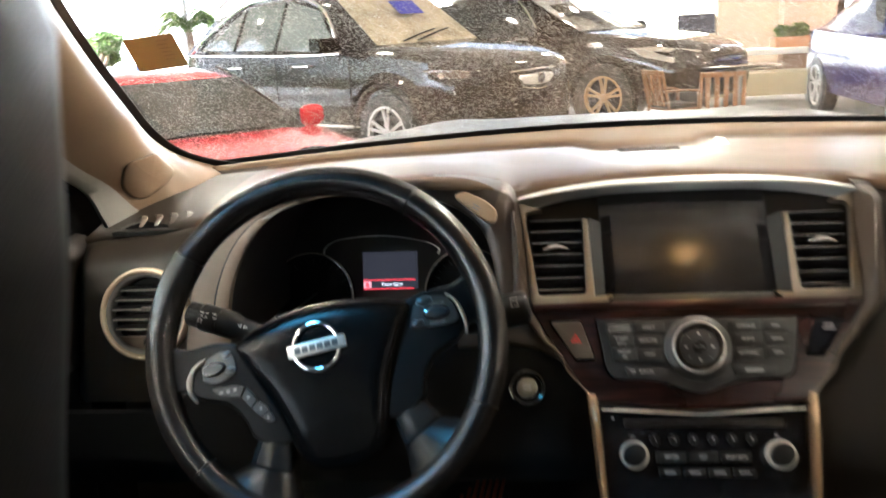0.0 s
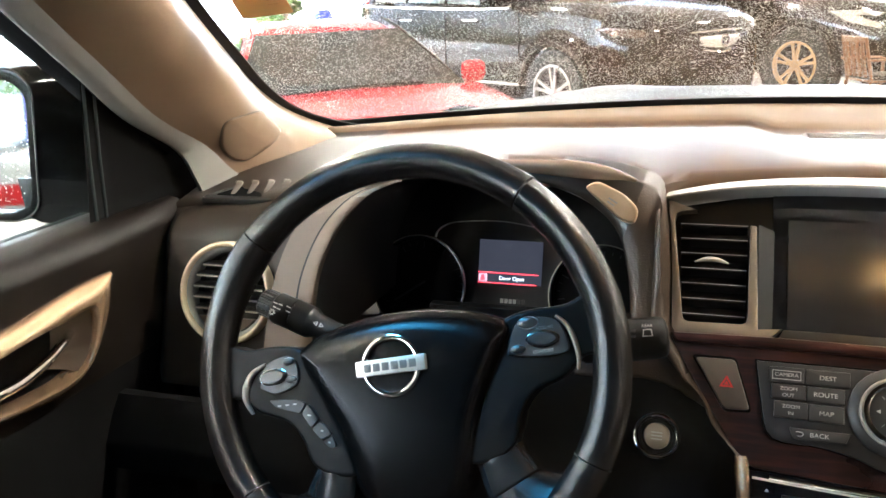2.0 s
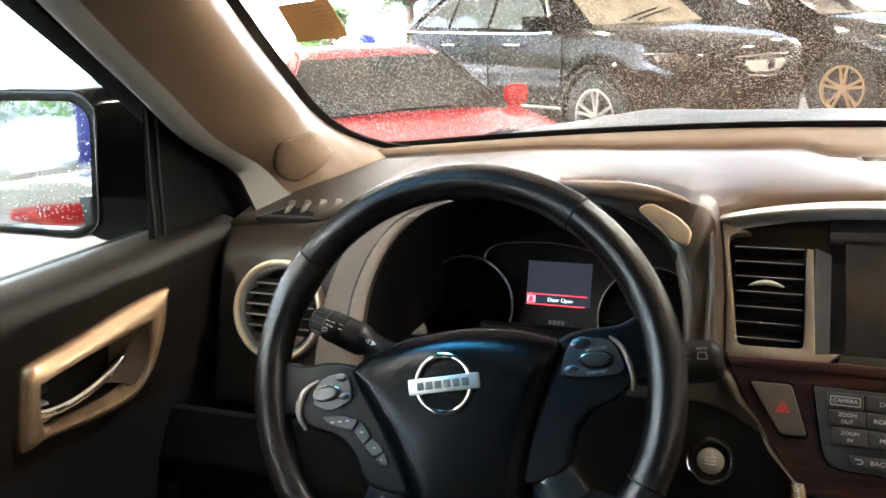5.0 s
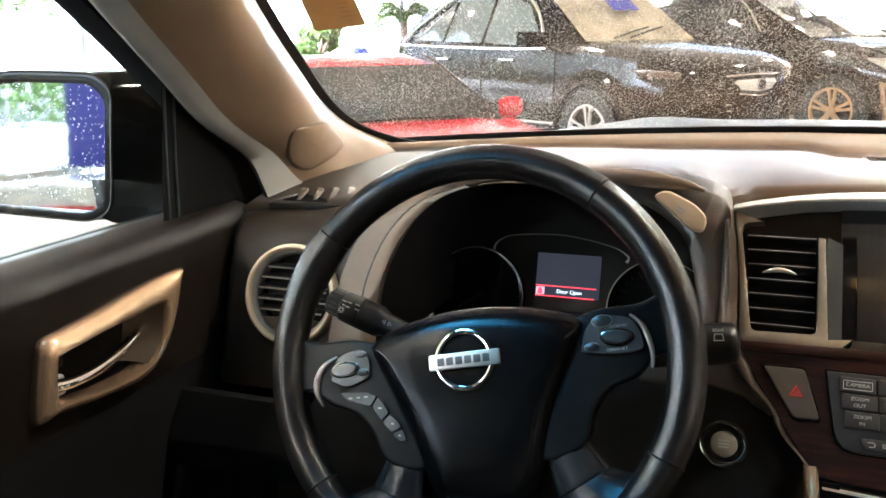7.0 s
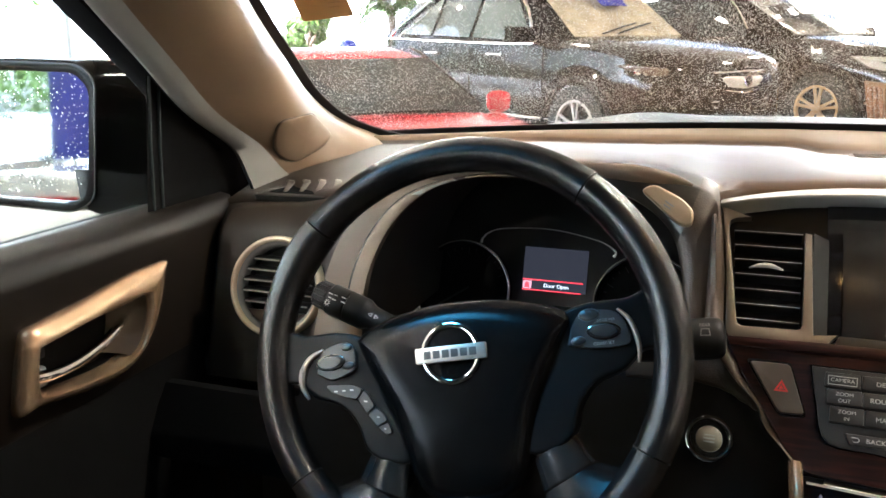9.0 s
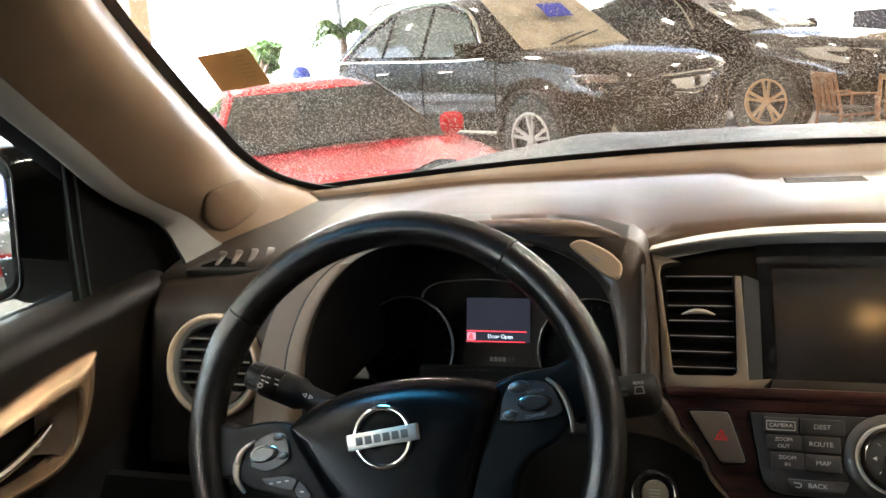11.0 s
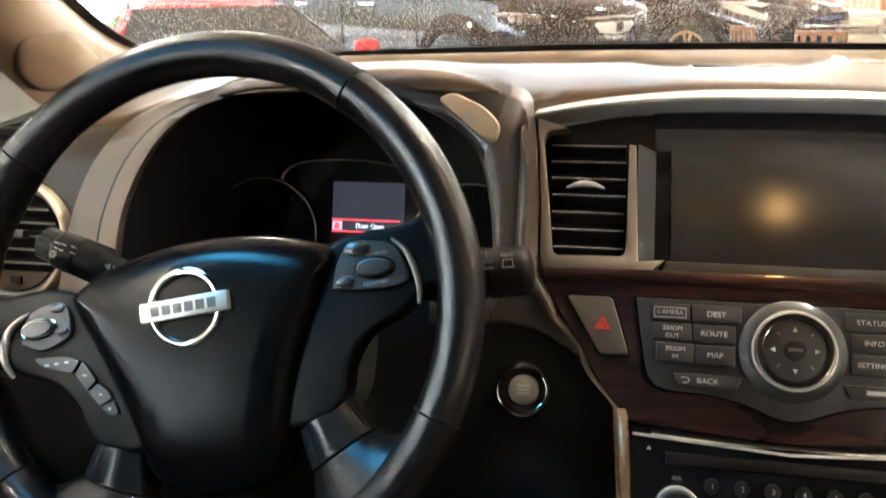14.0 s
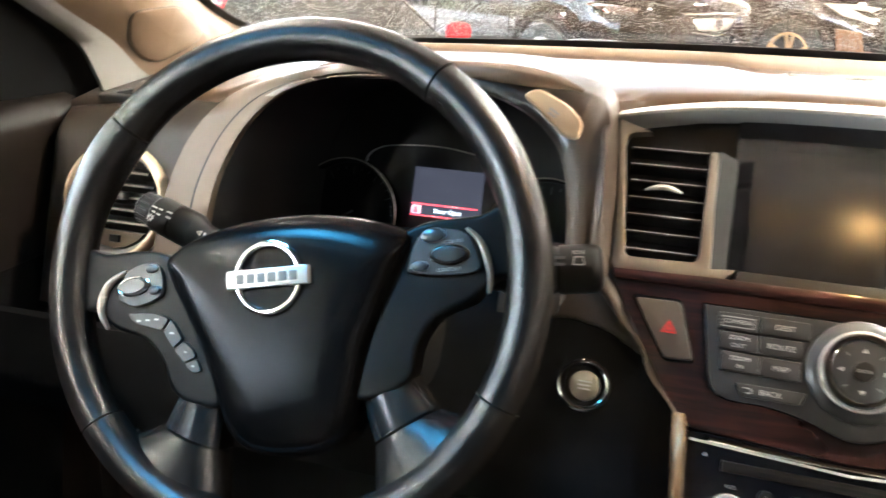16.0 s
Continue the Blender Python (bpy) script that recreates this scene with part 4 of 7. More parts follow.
# foot of the bolster under the wiper stalk, with its seam
foot_edge = [(-0.280, 1.0130), (-0.2437, 1.0139), (-0.2181, 1.0166), (-0.1966, 1.0138), (-0.1825, 1.0100), (-0.170, 1.003), (-0.156, 0.997)]
foot_top = [(-0.280, 1.075), (-0.197, 1.074), (-0.190, 1.064), (-0.180, 1.047), (-0.170, 1.033), (-0.156, 1.014)]
rows = []
for i in range(29):
    x = -0.280 + 0.124 * i / 28
    z0, z1 = lerp_table(foot_edge, x), lerp_table(foot_top, x)
    row = [(x, hood_y(z0) + 0.034, z0 - 0.001), (x, hood_y(z0) + 0.014, z0 - 0.002), (x, hood_y(z0) + 0.007, z0)]
    row += [(x, hood_y(z0 + (z1 - z0) * f) + 0.004, z0 + (z1 - z0) * f) for f in (0.08, 0.3, 0.55, 0.8, 1.0)]
    rows.append(row)
part("bolster_foot", sheet(rows), CHEEK, dashboard, "brown grained foot of the bolster", 70)
part("bolster_seam", tube([(x, hood_y(z) + 0.0035, z) for x, z in ((-0.2210, 1.050), (-0.2236, 1.0389), (-0.2270, 1.0280), (-0.2302, 1.0183))], 0.0009, 6), BLACK, dashboard)

# start button
SB = axes((-0.1975, 0.8975, 0.9745), (1, 0, 0), (0, 0.496, 0.868))
start = part("start_button", ring_body(0.0172, 0.0215, -0.006, 0.006, SB, 44, 0.002), CHROME, dashboard, "start button in a chrome ring")
part("start_well", ring_body(0.0122, 0.0168, -0.006, 0.002, SB, 36, 0.001), BLACK, start)
part("start_cap", lathe([(0.0122, -0.004), (0.0120, 0.0035), (0.0105, 0.0045), (0.001, 0.0046)], SB, 32), CAP, start, "cream cap with faint print")
for k in range(3):
    part("print_bar", box(-0.005, 0.005, -0.0006, 0.0006, 0.0046, 0.0048, 0, SB @ shift(0, 0.003 - 0.003 * k)), MARKDIM, start)
# ---- steering wheel ----
WC = Vector((-0.407, 0.793, 1.073))
WM = axes(WC, (0.99975, 0.022, 0), (-0.0092, 0.418, 0.9084)) @ pose(0, 0, 0, 0, 0, 12.3)
wheel = thing("steering_wheel", "black leather steering wheel with grey controls, turned slightly", "steering wheel")


def rim_point(a, r=0.1765, off=0.0):
    return WM @ Vector((r * math.cos(a), r * math.sin(a), off))


def rim_piece(a0, a1, n, lump=0.0):
    rings = []
    for i in range(n + 1):
        a = a0 + (a1 - a0) * i / n
        rad = Vector((math.cos(a), math.sin(a), 0))
        # thumb swellings beside the side spokes
        near = math.exp(-((a - radians(38)) / 0.18) ** 2) + math.exp(-((a - radians(142)) / 0.18) ** 2)
        rr = 0.0165 + 0.0020 * near
        ring = []
        for k in range(16):
            b = k * math.tau / 16
            ring.append(WM @ (rad * (0.1785 + math.cos(b) * rr * 0.96) + Vector((0, 0, math.sin(b) * rr * 1.06))))
        rings.append(ring)
    return loft(rings)


# seams at two and ten o'clock split the grip
cuts = [radians(a) for a in (45.6, 134.4, 213.0, 327.0, 405.6)]
for a0, a1 in zip(cuts, cuts[1:]):
    part("rim", rim_piece(a0 + 0.0035, a1 - 0.0035, max(12, int((a1 - a0) * 30))), LEATHER, wheel, "worn black grained leather grip", 60)
for a in cuts[:4]:
    part("rim_seam", tube([rim_point(a + d, 0.1785) for d in (-0.005, 0.005)], 0.0158, 14), BLACK, wheel)

# airbag cover
cover = [(-0.0955, 0.021), (-0.072, 0.0345), (-0.036, 0.0425), (0, 0.0450), (0.036, 0.0425), (0.072, 0.0345), (0.0985, 0.021), (0.0905, 0.001), (0.0770, -0.024), (0.0640, -0.050), (0.0555, -0.080), (0.047, -0.108), (0.030, -0.124), (0, -0.128), (-0.030, -0.124), (-0.047, -0.108), (-0.0555, -0.080), (-0.0640, -0.050), (-0.0760, -0.024), (-0.0880, 0.001)]
cover = smooth_line(cover + [cover[0]], 80)[:-1]
rings = []
for f, d in ((1.0, -0.030), (1.0, -0.004), (0.990, 0.0025), (0.965, 0.0075), (0.930, 0.0110), (0.880, 0.0140), (0.820, 0.0160), (0.740, 0.0172), (0.55, 0.0178), (0.3, 0.0180), (0.1, 0.0181)):
    rings.append([WM @ Vector((u * f, -0.035 + (v + 0.035) * f, d - 0.5 * max(0, -(-0.035 + (v + 0.035) * f + 0.02)) ** 2)) for u, v in cover])
part("airbag_cover", loft(rings), PAD, wheel, "grained black airbag cover", 50)
BM_ = WM @ shift(-0.003, -0.002, 0.0165)
badge = part("badge", ring_body(0.0216, 0.0266, -0.002, 0.0045, BM_, 56, 0.002), CHROME, wheel, "chrome ring badge with a plain cross bar")
part("badge_bar", box(-0.0310, 0.0310, -0.0066, 0.0066, -0.001, 0.0066, 0.0012, BM_), SILVER, badge, "satin cross bar")
for k in range(6):
    part("badge_mark", box(-0.0031, 0.0031, -0.0034, 0.0034, 0.0060, 0.0069, 0.0003, BM_ @ shift(-0.0200 + 0.0080 * k, 0)), BADGEMARK, badge)
part("badge_well", lathe([(0.0217, -0.001), (0.0213, 0.0005), (0.001, 0.0006)], BM_, 36), BLACK, badge)
for u0, u1, v in ((-0.006, 0.006, -0.0665), (-0.013, -0.004, -0.0755), (-0.001, 0.011, -0.0755)):
    part("moulded_print", box(u0, u1, -0.0015, 0.0015, 0, 0.0004, 0, WM @ shift(-0.001, v, 0.0150)), BLACK, wheel)
part("moulded_print", box(-0.017, 0.017, -0.0004, 0.0004, 0, 0.0006, 0, WM @ shift(-0.001, -0.0710, 0.0150)), FAINT, wheel)
for s in (-1, 1):
    ring_ = [WM @ Vector((s * 0.056 + 0.0045 * math.cos(t) * s, -0.006 - 0.003 * math.sin(t), 0.0146)) for t in [j * math.pi / 6 for j in range(7)]]
    part("moulded_print", tube(ring_, 0.0005, 6), BLACK, wheel)

# side spokes with the switches
for s in (-1, 1):
    poly = [(0.084, 0.020), (0.100, 0.027), (0.118, 0.030), (0.145, 0.030), (0.168, 0.034), (0.169, -0.008), (0.153, -0.014), (0.137, -0.028), (0.113, -0.037), (0.098, -0.055), (0.091, -0.076), (0.072, -0.088), (0.050, -0.085), (0.070, -0.03)]
    poly = smooth_line(poly + [poly[0]], 64)[:-1]
    poly = [(s * u, v) for u, v in poly]
    spoke = part("side_spoke", prism(poly if s < 0 else poly[::-1], -0.022, 0.003, WM, 0.004, 4), SPOKE, wheel, "dark spoke with control switches", 50)
    if s > 0:
        arc_line = [(0.1376, 0.0215), (0.1458, 0.0125), (0.1500, 0.0), (0.1515, -0.0128), (0.1498, -0.0240)]
        pod = [(0.0945, -0.005), (0.0998, 0.0112), (0.110, 0.0225), (0.128, 0.0213), (0.1385, 0.0165), (0.1440, 0.0045), (0.1430, -0.0085), (0.116, -0.0090)]
        rocker_at, switches = (0.1250, 0.0040, -4), ((0.1035, -0.0020, 0.0060), (0.1145, 0.0185, 0.0085))
    else:
        arc_line = [(-0.1270, 0.0145), (-0.1395, 0.0085), (-0.1470, -0.0015), (-0.1488, -0.0155), (-0.1430, -0.0275)]
        pod = [(-0.1330, -0.0060), (-0.1260, 0.0130), (-0.1069, 0.0190), (-0.0967, 0.0135), (-0.0955, -0.0029), (-0.1030, -0.0090), (-0.1187, -0.0125)]
        rocker_at, switches = (-0.1185, 0.0023, 3), ((-0.1015, -0.0017, 0.0052), (-0.1030, 0.0145, 0.0052))
    part("silver_arc", tube([WM @ Vector((u, v, 0.004)) for u, v in smooth_line(arc_line, 20)], [0.0008 + (0.0030 if s < 0 else 0.0021) * math.sin(math.pi * (0.10 + 0.80 * i / 19)) for i in range(20)], 10, squash=0.8), SILVER, spoke, "curved satin silver strip")
    pod = round_poly(smooth_line(pod + [pod[0]], 40)[:-1], 0.001)
    pd = part("switch_pod", prism(pod if s < 0 else pod[::-1], 0.002, 0.0066, WM, 0.0022, 3), BUTTON, spoke, "grey switch pod")
    part("pod_edge", tube([WM @ Vector((u, v, 0.0050)) for u, v in pod], 0.0006, 6, closed=True), DARK, pd)
    rk = WM @ shift(rocker_at[0], rocker_at[1], 0.0066, rocker_at[2])
    part("rocker", lathe([(0.0125, 0), (0.0122, 0.0030), (0.0108, 0.0048), (0.006, 0.0052), (0.001, 0.0050)], rk @ Matrix.Diagonal((1, 0.46, 1, 1)), 28), SMOKE, pd, "smoked chrome rocker switch")
    part("rocker_ring", tube([rk @ Vector((0.0134 * math.cos(t), 0.0066 * math.sin(t), 0.0006)) for t in [j * math.tau / 30 for j in range(30)]], 0.0008, 6, closed=True), CHROME, pd)
    for u, v, r in switches:
        part("round_switch", lathe([(r, 0), (r * 0.95, 0.0022), (r * 0.6, 0.003), (0.0005, 0.0031)], WM @ shift(u, v, 0.0064) @ Matrix.Diagonal((1, 0.58, 1, 1)), 20), SMOKE, pd)
        part("switch_edge", tube([WM @ Vector((u + r * math.cos(t), v + r * 0.58 * math.sin(t), 0.0067)) for t in [j * math.tau / 20 for j in range(20)]], 0.0004, 5, closed=True), STEEL, pd)
    if s > 0:
        text("print", "ACCEL/RES", 0.0030, WM @ shift(0.1275, 0.0130, 0.0068), MARKDIM, pd)
        text("print", "COAST/SET", 0.0034, WM @ shift(0.1240, -0.0060, 0.0068), MARK, pd)
# lower left switch row
for poly, bar in (([(-0.1253, -0.0175), (-0.1017, -0.0190), (-0.0905, -0.0238), (-0.0965, -0.0318), (-0.1049, -0.0295), (-0.1193, -0.0245)], (-0.108, -0.0235, 0.010, -4)),
                  ([(-0.0893, -0.0247), (-0.0860, -0.0275), (-0.0793, -0.0393), (-0.0875, -0.0455), (-0.0953, -0.0328)], (-0.0878, -0.0345, 0.004, -12)),
                  ([(-0.0785, -0.0408), (-0.0715, -0.0470), (-0.0685, -0.0530), (-0.0785, -0.0568), (-0.0866, -0.0468)], (-0.0770, -0.0490, 0.003, -16)),
                  ([(-0.0681, -0.0542), (-0.0647, -0.0637), (-0.0709, -0.0648), (-0.0780, -0.0578)], (-0.0712, -0.0595, 0.0026, -20))):
    b = part("media_switch", prism(round_poly(poly, 0.0025)[::-1], 0.001, 0.0062, WM, 0.0012, 3), BUTTON, wheel, "small grey media switch")
    for q in ((-1, 0, 1) if bar[2] > 0.008 else (0,)):
        part("print_bar", box(-min(bar[2], 0.004) * 0.42, min(bar[2], 0.004) * 0.42, -0.0006, 0.0006, 0.0062, 0.0065, 0, WM @ shift(bar[0] + q * 0.0075, bar[1], 0, bar[3])), MARK, b)
# lower spokes: satin upper cover, leather foot
for s in (-1, 1):
    rows = []
    for k in range(13):
        t = k / 12
        a = Vector((0.050, -0.078)).lerp(Vector((0.0593, -0.1205)), t)
        b = Vector((0.0884, -0.0745)).lerp(Vector((0.1035, -0.0988)), t)
        rows.append([WM @ Vector((s * (a.x + (b.x - a.x) * j / 14), a.y + (b.y - a.y) * j / 14, -0.010 + 0.013 * math.sin(math.pi * j / 14) ** 0.5 * min(1.0, 0.25 + 2.6 * t) ** 0.5)) for j in range(15)])
    part("spoke_cover", sheet(rows, 0.02, WM.to_3x3() @ Vector((0, 0, -1))), GUNMETAL, wheel, "dark satin metal spoke cover", 50)
    rows = []
    for k in range(9):
        t = k / 8
        a = Vector((0.0600, -0.1222)).lerp(Vector((0.060, -0.166)), t)
        b = Vector((0.1045, -0.1003)).lerp(Vector((0.139, -0.105)), t ** 0.8) + Vector((0, -0.003)) * math.sin(math.pi * t)
        row = []
        for j in range(9):
            p = a.lerp(b, j / 8)
            lim = 0.172
            if p.length > lim:
                p = p.normalized() * lim
            row.append(WM @ Vector((s * p.x, p.y, -0.010 + 0.014 * math.sin(math.pi * j / 8) ** 0.6 + 0.005 * t)))
        rows.append(row)
    part("spoke_foot", sheet(rows, 0.02, WM.to_3x3() @ Vector((0, 0, -1))), LEATHER, wheel, "leather spoke foot", 60)

# column with its stalks
column = thing("steering_column", "black plastic steering column with two stalks", "steering column")
cm = axes(WC, (1, 0, 0), (0, 0.418, 0.9084))
rings = []
for d, w, h in ((-0.040, 0.050, 0.045), (-0.055, 0.075, 0.055), (-0.12, 0.085, 0.062), (-0.22, 0.090, 0.062), (-0.26, 0.085, 0.055)):
    rings.append([cm @ Vector((w * math.cos(t) * (abs(math.cos(t)) ** -0.35 if abs(math.cos(t)) > 0.01 else 1), h * math.sin(t) * (abs(math.sin(t)) ** -0.35 if abs(math.sin(t)) > 0.01 else 1) - 0.03, d)) for t in [0.05 + j * math.tau / 28 for j in range(28)]])
part("shroud", loft(rings), BLACK, column, "", 60)


def stalk(tip, root, name, r, label, prof):
    tip, root = Vector(tip), Vector(root)
    return part(name, tube([root.lerp(tip, t) for t, q in prof], [r * q for t, q in prof], 22), BLACK, column, label, 40)


st = stalk((-0.590, 0.878, 1.084), (-0.475, 0.865, 1.052), "lamp_stalk", 0.0150, "black lamp stalk with white symbols",
           [(0, 0.72), (0.3, 0.72), (0.44, 0.80), (0.50, 1.04), (0.51, 1.07), (0.66, 1.07), (0.665, 1.02), (0.675, 1.02), (0.68, 1.07), (0.84, 1.07), (0.85, 0.98), (0.87, 0.92), (0.98, 0.90), (1.0, 0.75)])
for k in range(16):
    a = k * math.tau / 16
    ax = Vector((-0.957, 0.108, 0.266))
    u_ = ax.cross(Vector((0, 0, 1))).normalized()
    w_ = u_.cross(ax)
    d = (u_ * math.cos(a) + w_ * math.sin(a)) * 0.0135
    part("knurl", tube([Vector((-0.5755, 0.8764, 1.0800)) + d, Vector((-0.5875, 0.8777, 1.0833)) + d], 0.0011, 5), BLACK, st)
em = axes(Vector((-0.565, 0.8752, 1.0770)) + Vector((0.045, -0.858, 0.510)) * 0.0163, (0.957, -0.108, -0.266), (0.0, 0.5, 0.86))
ringp = [em @ Vector((-0.0035 + 0.0019 * math.cos(t), -0.0060 + 0.0019 * math.sin(t), -0.0004)) for t in [j * math.tau / 12 for j in range(12)]]
part("sun_symbol", tube(ringp, 0.0004, 6, closed=True), MARK, st)
for k in range(8):
    a = k * math.tau / 8
    part("sun_symbol", tube([em @ Vector((-0.0035 + r * math.cos(a), -0.0060 + r * math.sin(a), -0.0004)) for r in (0.0026, 0.0036)], 0.0003, 5), MARK, st)
for u, v, w in ((-0.004, 0.0035, 0.0022), (0.002, 0.0040, 0.0018), (0.002, -0.0008, 0.0020), (0.011, 0.0050, 0.0022), (0.0125, 0.0005, 0.0024), (-0.003, -0.0005, 0.0016)):
    part("print_bar", box(-w, w, -0.0005, 0.0005, -0.0012, 0.0003, 0, em @ shift(u, v)), MARK, st)
for u, f in ((0.043, -1), (0.050, 1)):
    part("arrow_symbol", frame_prism([(-0.002 * f, -0.0022), (0.0026 * f, 0), (-0.002 * f, 0.0022)], [(-0.0013 * f, -0.0012), (0.0014 * f, 0), (-0.0013 * f, 0.0012)], -0.004, -0.0030, em @ shift(u, 0.001)), MARK, st)
st = stalk((-0.191, 0.892, 1.0775), (-0.330, 0.868, 1.060), "wiper_stalk", 0.0178, "black wiper stalk with white symbols",
           [(0, 0.75), (0.3, 0.72), (0.45, 0.82), (0.48, 1.0), (0.74, 1.04), (0.75, 0.98), (0.76, 0.98), (0.77, 1.06), (0.93, 1.06), (0.97, 1.0), (0.99, 0.85), (1.0, 0.55)])
em = axes((-0.2080, 0.8742, 1.0870), (0.98, 0.15, 0.08), (-0.1, 0.5, 0.86))
text("print", "REAR", 0.0040, em @ shift(0, 0.0060), MARKDIM, st)
part("wiper_symbol", frame_prism([(-0.0045, -0.0035), (0.0045, -0.0035), (0.0035, 0.003), (-0.0035, 0.003)], [(-0.0037, -0.0028), (0.0037, -0.0028), (0.0028, 0.0023), (-0.0028, 0.0023)], 0, 0.0006, em), MARKDIM, st)
part("print_bar", box(-0.004, 0.004, -0.001, 0.001, 0, 0.0006, 0, em @ shift(-0.014, 0.002)), FAINT, st)
part("print_bar", box(-0.004, 0.004, -0.001, 0.001, 0, 0.0006, 0, em @ shift(-0.014, -0.003)), FAINT, st)

# ---- windscreen and pillars ----
def screen_point(f, g):
    """A point of the windscreen: f from -1 at the left to 1, g from 0 at the foot to 1 at the roof."""
    x0 = f * 0.80
    x1 = f * 0.69
    y0, z0 = glass_foot(x0) + 0.006, 1.172
    y1, z1 = 0.86 - 0.17 * f * f, 1.615 - 0.02 * f * f
    bow = 0.012 * math.sin(math.pi * g)
    return Vector((x0 + (x1 - x0) * max(g, 0.0) ** 1.7, y0 + (y1 - y0) * g + bow * 0.7, z0 + (z1 - z0) * g + bow))


windscreen = thing("window_1", "rain-specked curved windscreen with a black border", "windscreen", kind="structure")
rows = [[screen_point(-1 + 2 * i / 40, j / 16) for i in range(41)] for j in range(17)]
pane = part("pane", sheet(rows, 0.004, (0, 0.55, 0.83)), GLASS, windscreen, "clear laminated glass", 60)
pane.visible_shadow = False
inward = Vector((0, -0.004, -0.005))
rows = [[screen_point(-1 + 2 * i / 60, g) + inward for i in range(61)] for g in (-0.01, 0.03, 0.052)]
part("border", sheet(rows, 0.0015, (0, -0.55, -0.83)), FRIT, windscreen, "black dotted glass border", 60)
rows = [[screen_point(-1 + 2 * i / 60, g) + inward for i in range(61)] for g in (0.93, 1.0)]
part("border", sheet(rows, 0.0015, (0, -0.55, -0.83)), FRIT, windscreen, "", 60)
PILLAR_EDGE = [(-0.640, 1.475, 1.158), (-0.700, 1.420, 1.165), (-0.735, 1.350, 1.192), (-0.775, 1.300, 1.222), (-0.788, 1.240, 1.262), (-0.782, 1.165, 1.314), (-0.770, 1.065, 1.383), (-0.735, 0.915, 1.480), (-0.665, 0.745, 1.585)]
for s in (-1, 1):
    rows = []
    for i, p in enumerate(smooth_line(PILLAR_EDGE, 50)):
        w = 0.012 + 0.022 * math.exp(-((i - 7) / 5) ** 2)
        rows.append([((p[0] - 0.030) * -s, p[1] - 0.006, p[2] + 0.004), (p[0] * -s, p[1] + 0.002, p[2] + 0.001), ((p[0] + w) * -s, p[1] + w * 0.55, p[2] + w * 0.15)])
    part("border", sheet(rows, 0.002, (0, 0.55, 0.83)), FRIT, windscreen, "", 60)
# rain on the outside of the glass
rng = np.random.default_rng(3)
count = 420000
ff, gg = rng.uniform(-1.0, 0.97, count), rng.uniform(0.04, 0.80, count)
patch = 0.5 + 0.5 * np.sin(7.0 * ff + 3.0 * np.sin(9.0 * gg + 1.0) + 0.6) * np.cos(11.0 * gg - 4.0 * ff + 1.5 * np.sin(13.0 * ff))
keep = rng.uniform(0, 1, count) < 0.22 + 0.72 * patch
ff, gg = ff[keep], gg[keep]
count = len(ff)
size = rng.lognormal(math.log(0.00035), 0.42, count).clip(0.00018, 0.0012)[:, None]
x0, x1 = ff * 0.80, ff * 0.69
y0 = 1.765 - 0.335 * (np.abs(x0) / 0.75) ** 1.9 + 0.006
y1, z1 = 0.86 - 0.17 * ff ** 2, 1.615 - 0.02 * ff ** 2
bow = 0.012 * np.sin(np.pi * gg)
nrm = Vector((0, 0.52, 0.854)).normalized()
ua = Vector((1, 0, 0))
va = nrm.cross(ua)
drop = np.stack((x0 + (x1 - x0) * gg ** 1.7, y0 + (y1 - y0) * gg + bow * 0.7, 1.172 + (z1 - 1.172) * gg + bow), 1) + np.array(nrm) * 0.0050
spin = rng.uniform(0, math.tau, count)
corners = [drop + (np.cos(spin + k * math.tau / 4)[:, None] * np.array(ua) + np.sin(spin + k * math.tau / 4)[:, None] * np.array(va) * 1.15) * size for k in range(4)]
verts = np.stack(corners + [drop + np.array(nrm) * size * 0.75], 1).reshape(-1, 3)
base = (np.arange(count) * 5)[:, None]
faces = np.concatenate([base + np.array((k, (k + 1) % 4, 4)) for k in range(4)])
me = bpy.data.meshes.new("rain_drops")
me.from_pydata(verts.tolist(), [], faces.tolist())
me.polygons.foreach_set("use_smooth", [True] * len(me.polygons))
me.materials.append(DROP)
rain = new("rain_drops", me)
rain.matrix_basis = CABIN
rain.visible_shadow = False
tagged(rain, "fine rain drops scattered over the windscreen", "rain drops", kind="stuff")

# inspection sticker on the glass
sm = axes((-0.700, 1.034, 1.400), (0.0700, -0.007, 0.005), (0.012, -0.058, 0.040))
sticker = thing("sticker", "tan paper sticker fixed inside the windscreen", "sticker")
part("sheet", prism(round_poly([(-0.021, -0.073), (0.0535, -0.072), (0.0705, 0.0), (0.0, 0.0)], 0.004), -0.0006, 0.0, sm), PAPER, sticker)
for k in range(6):
    part("print_bar", box(0.040 - 0.0018 * k, 0.057 - 0.0018 * k - 0.003 * (k % 2), -0.012 - k * 0.008, -0.011 - k * 0.008, 0.0, 0.0003, 0, sm), FADED, sticker)

# pillar trims
SKIN = {}


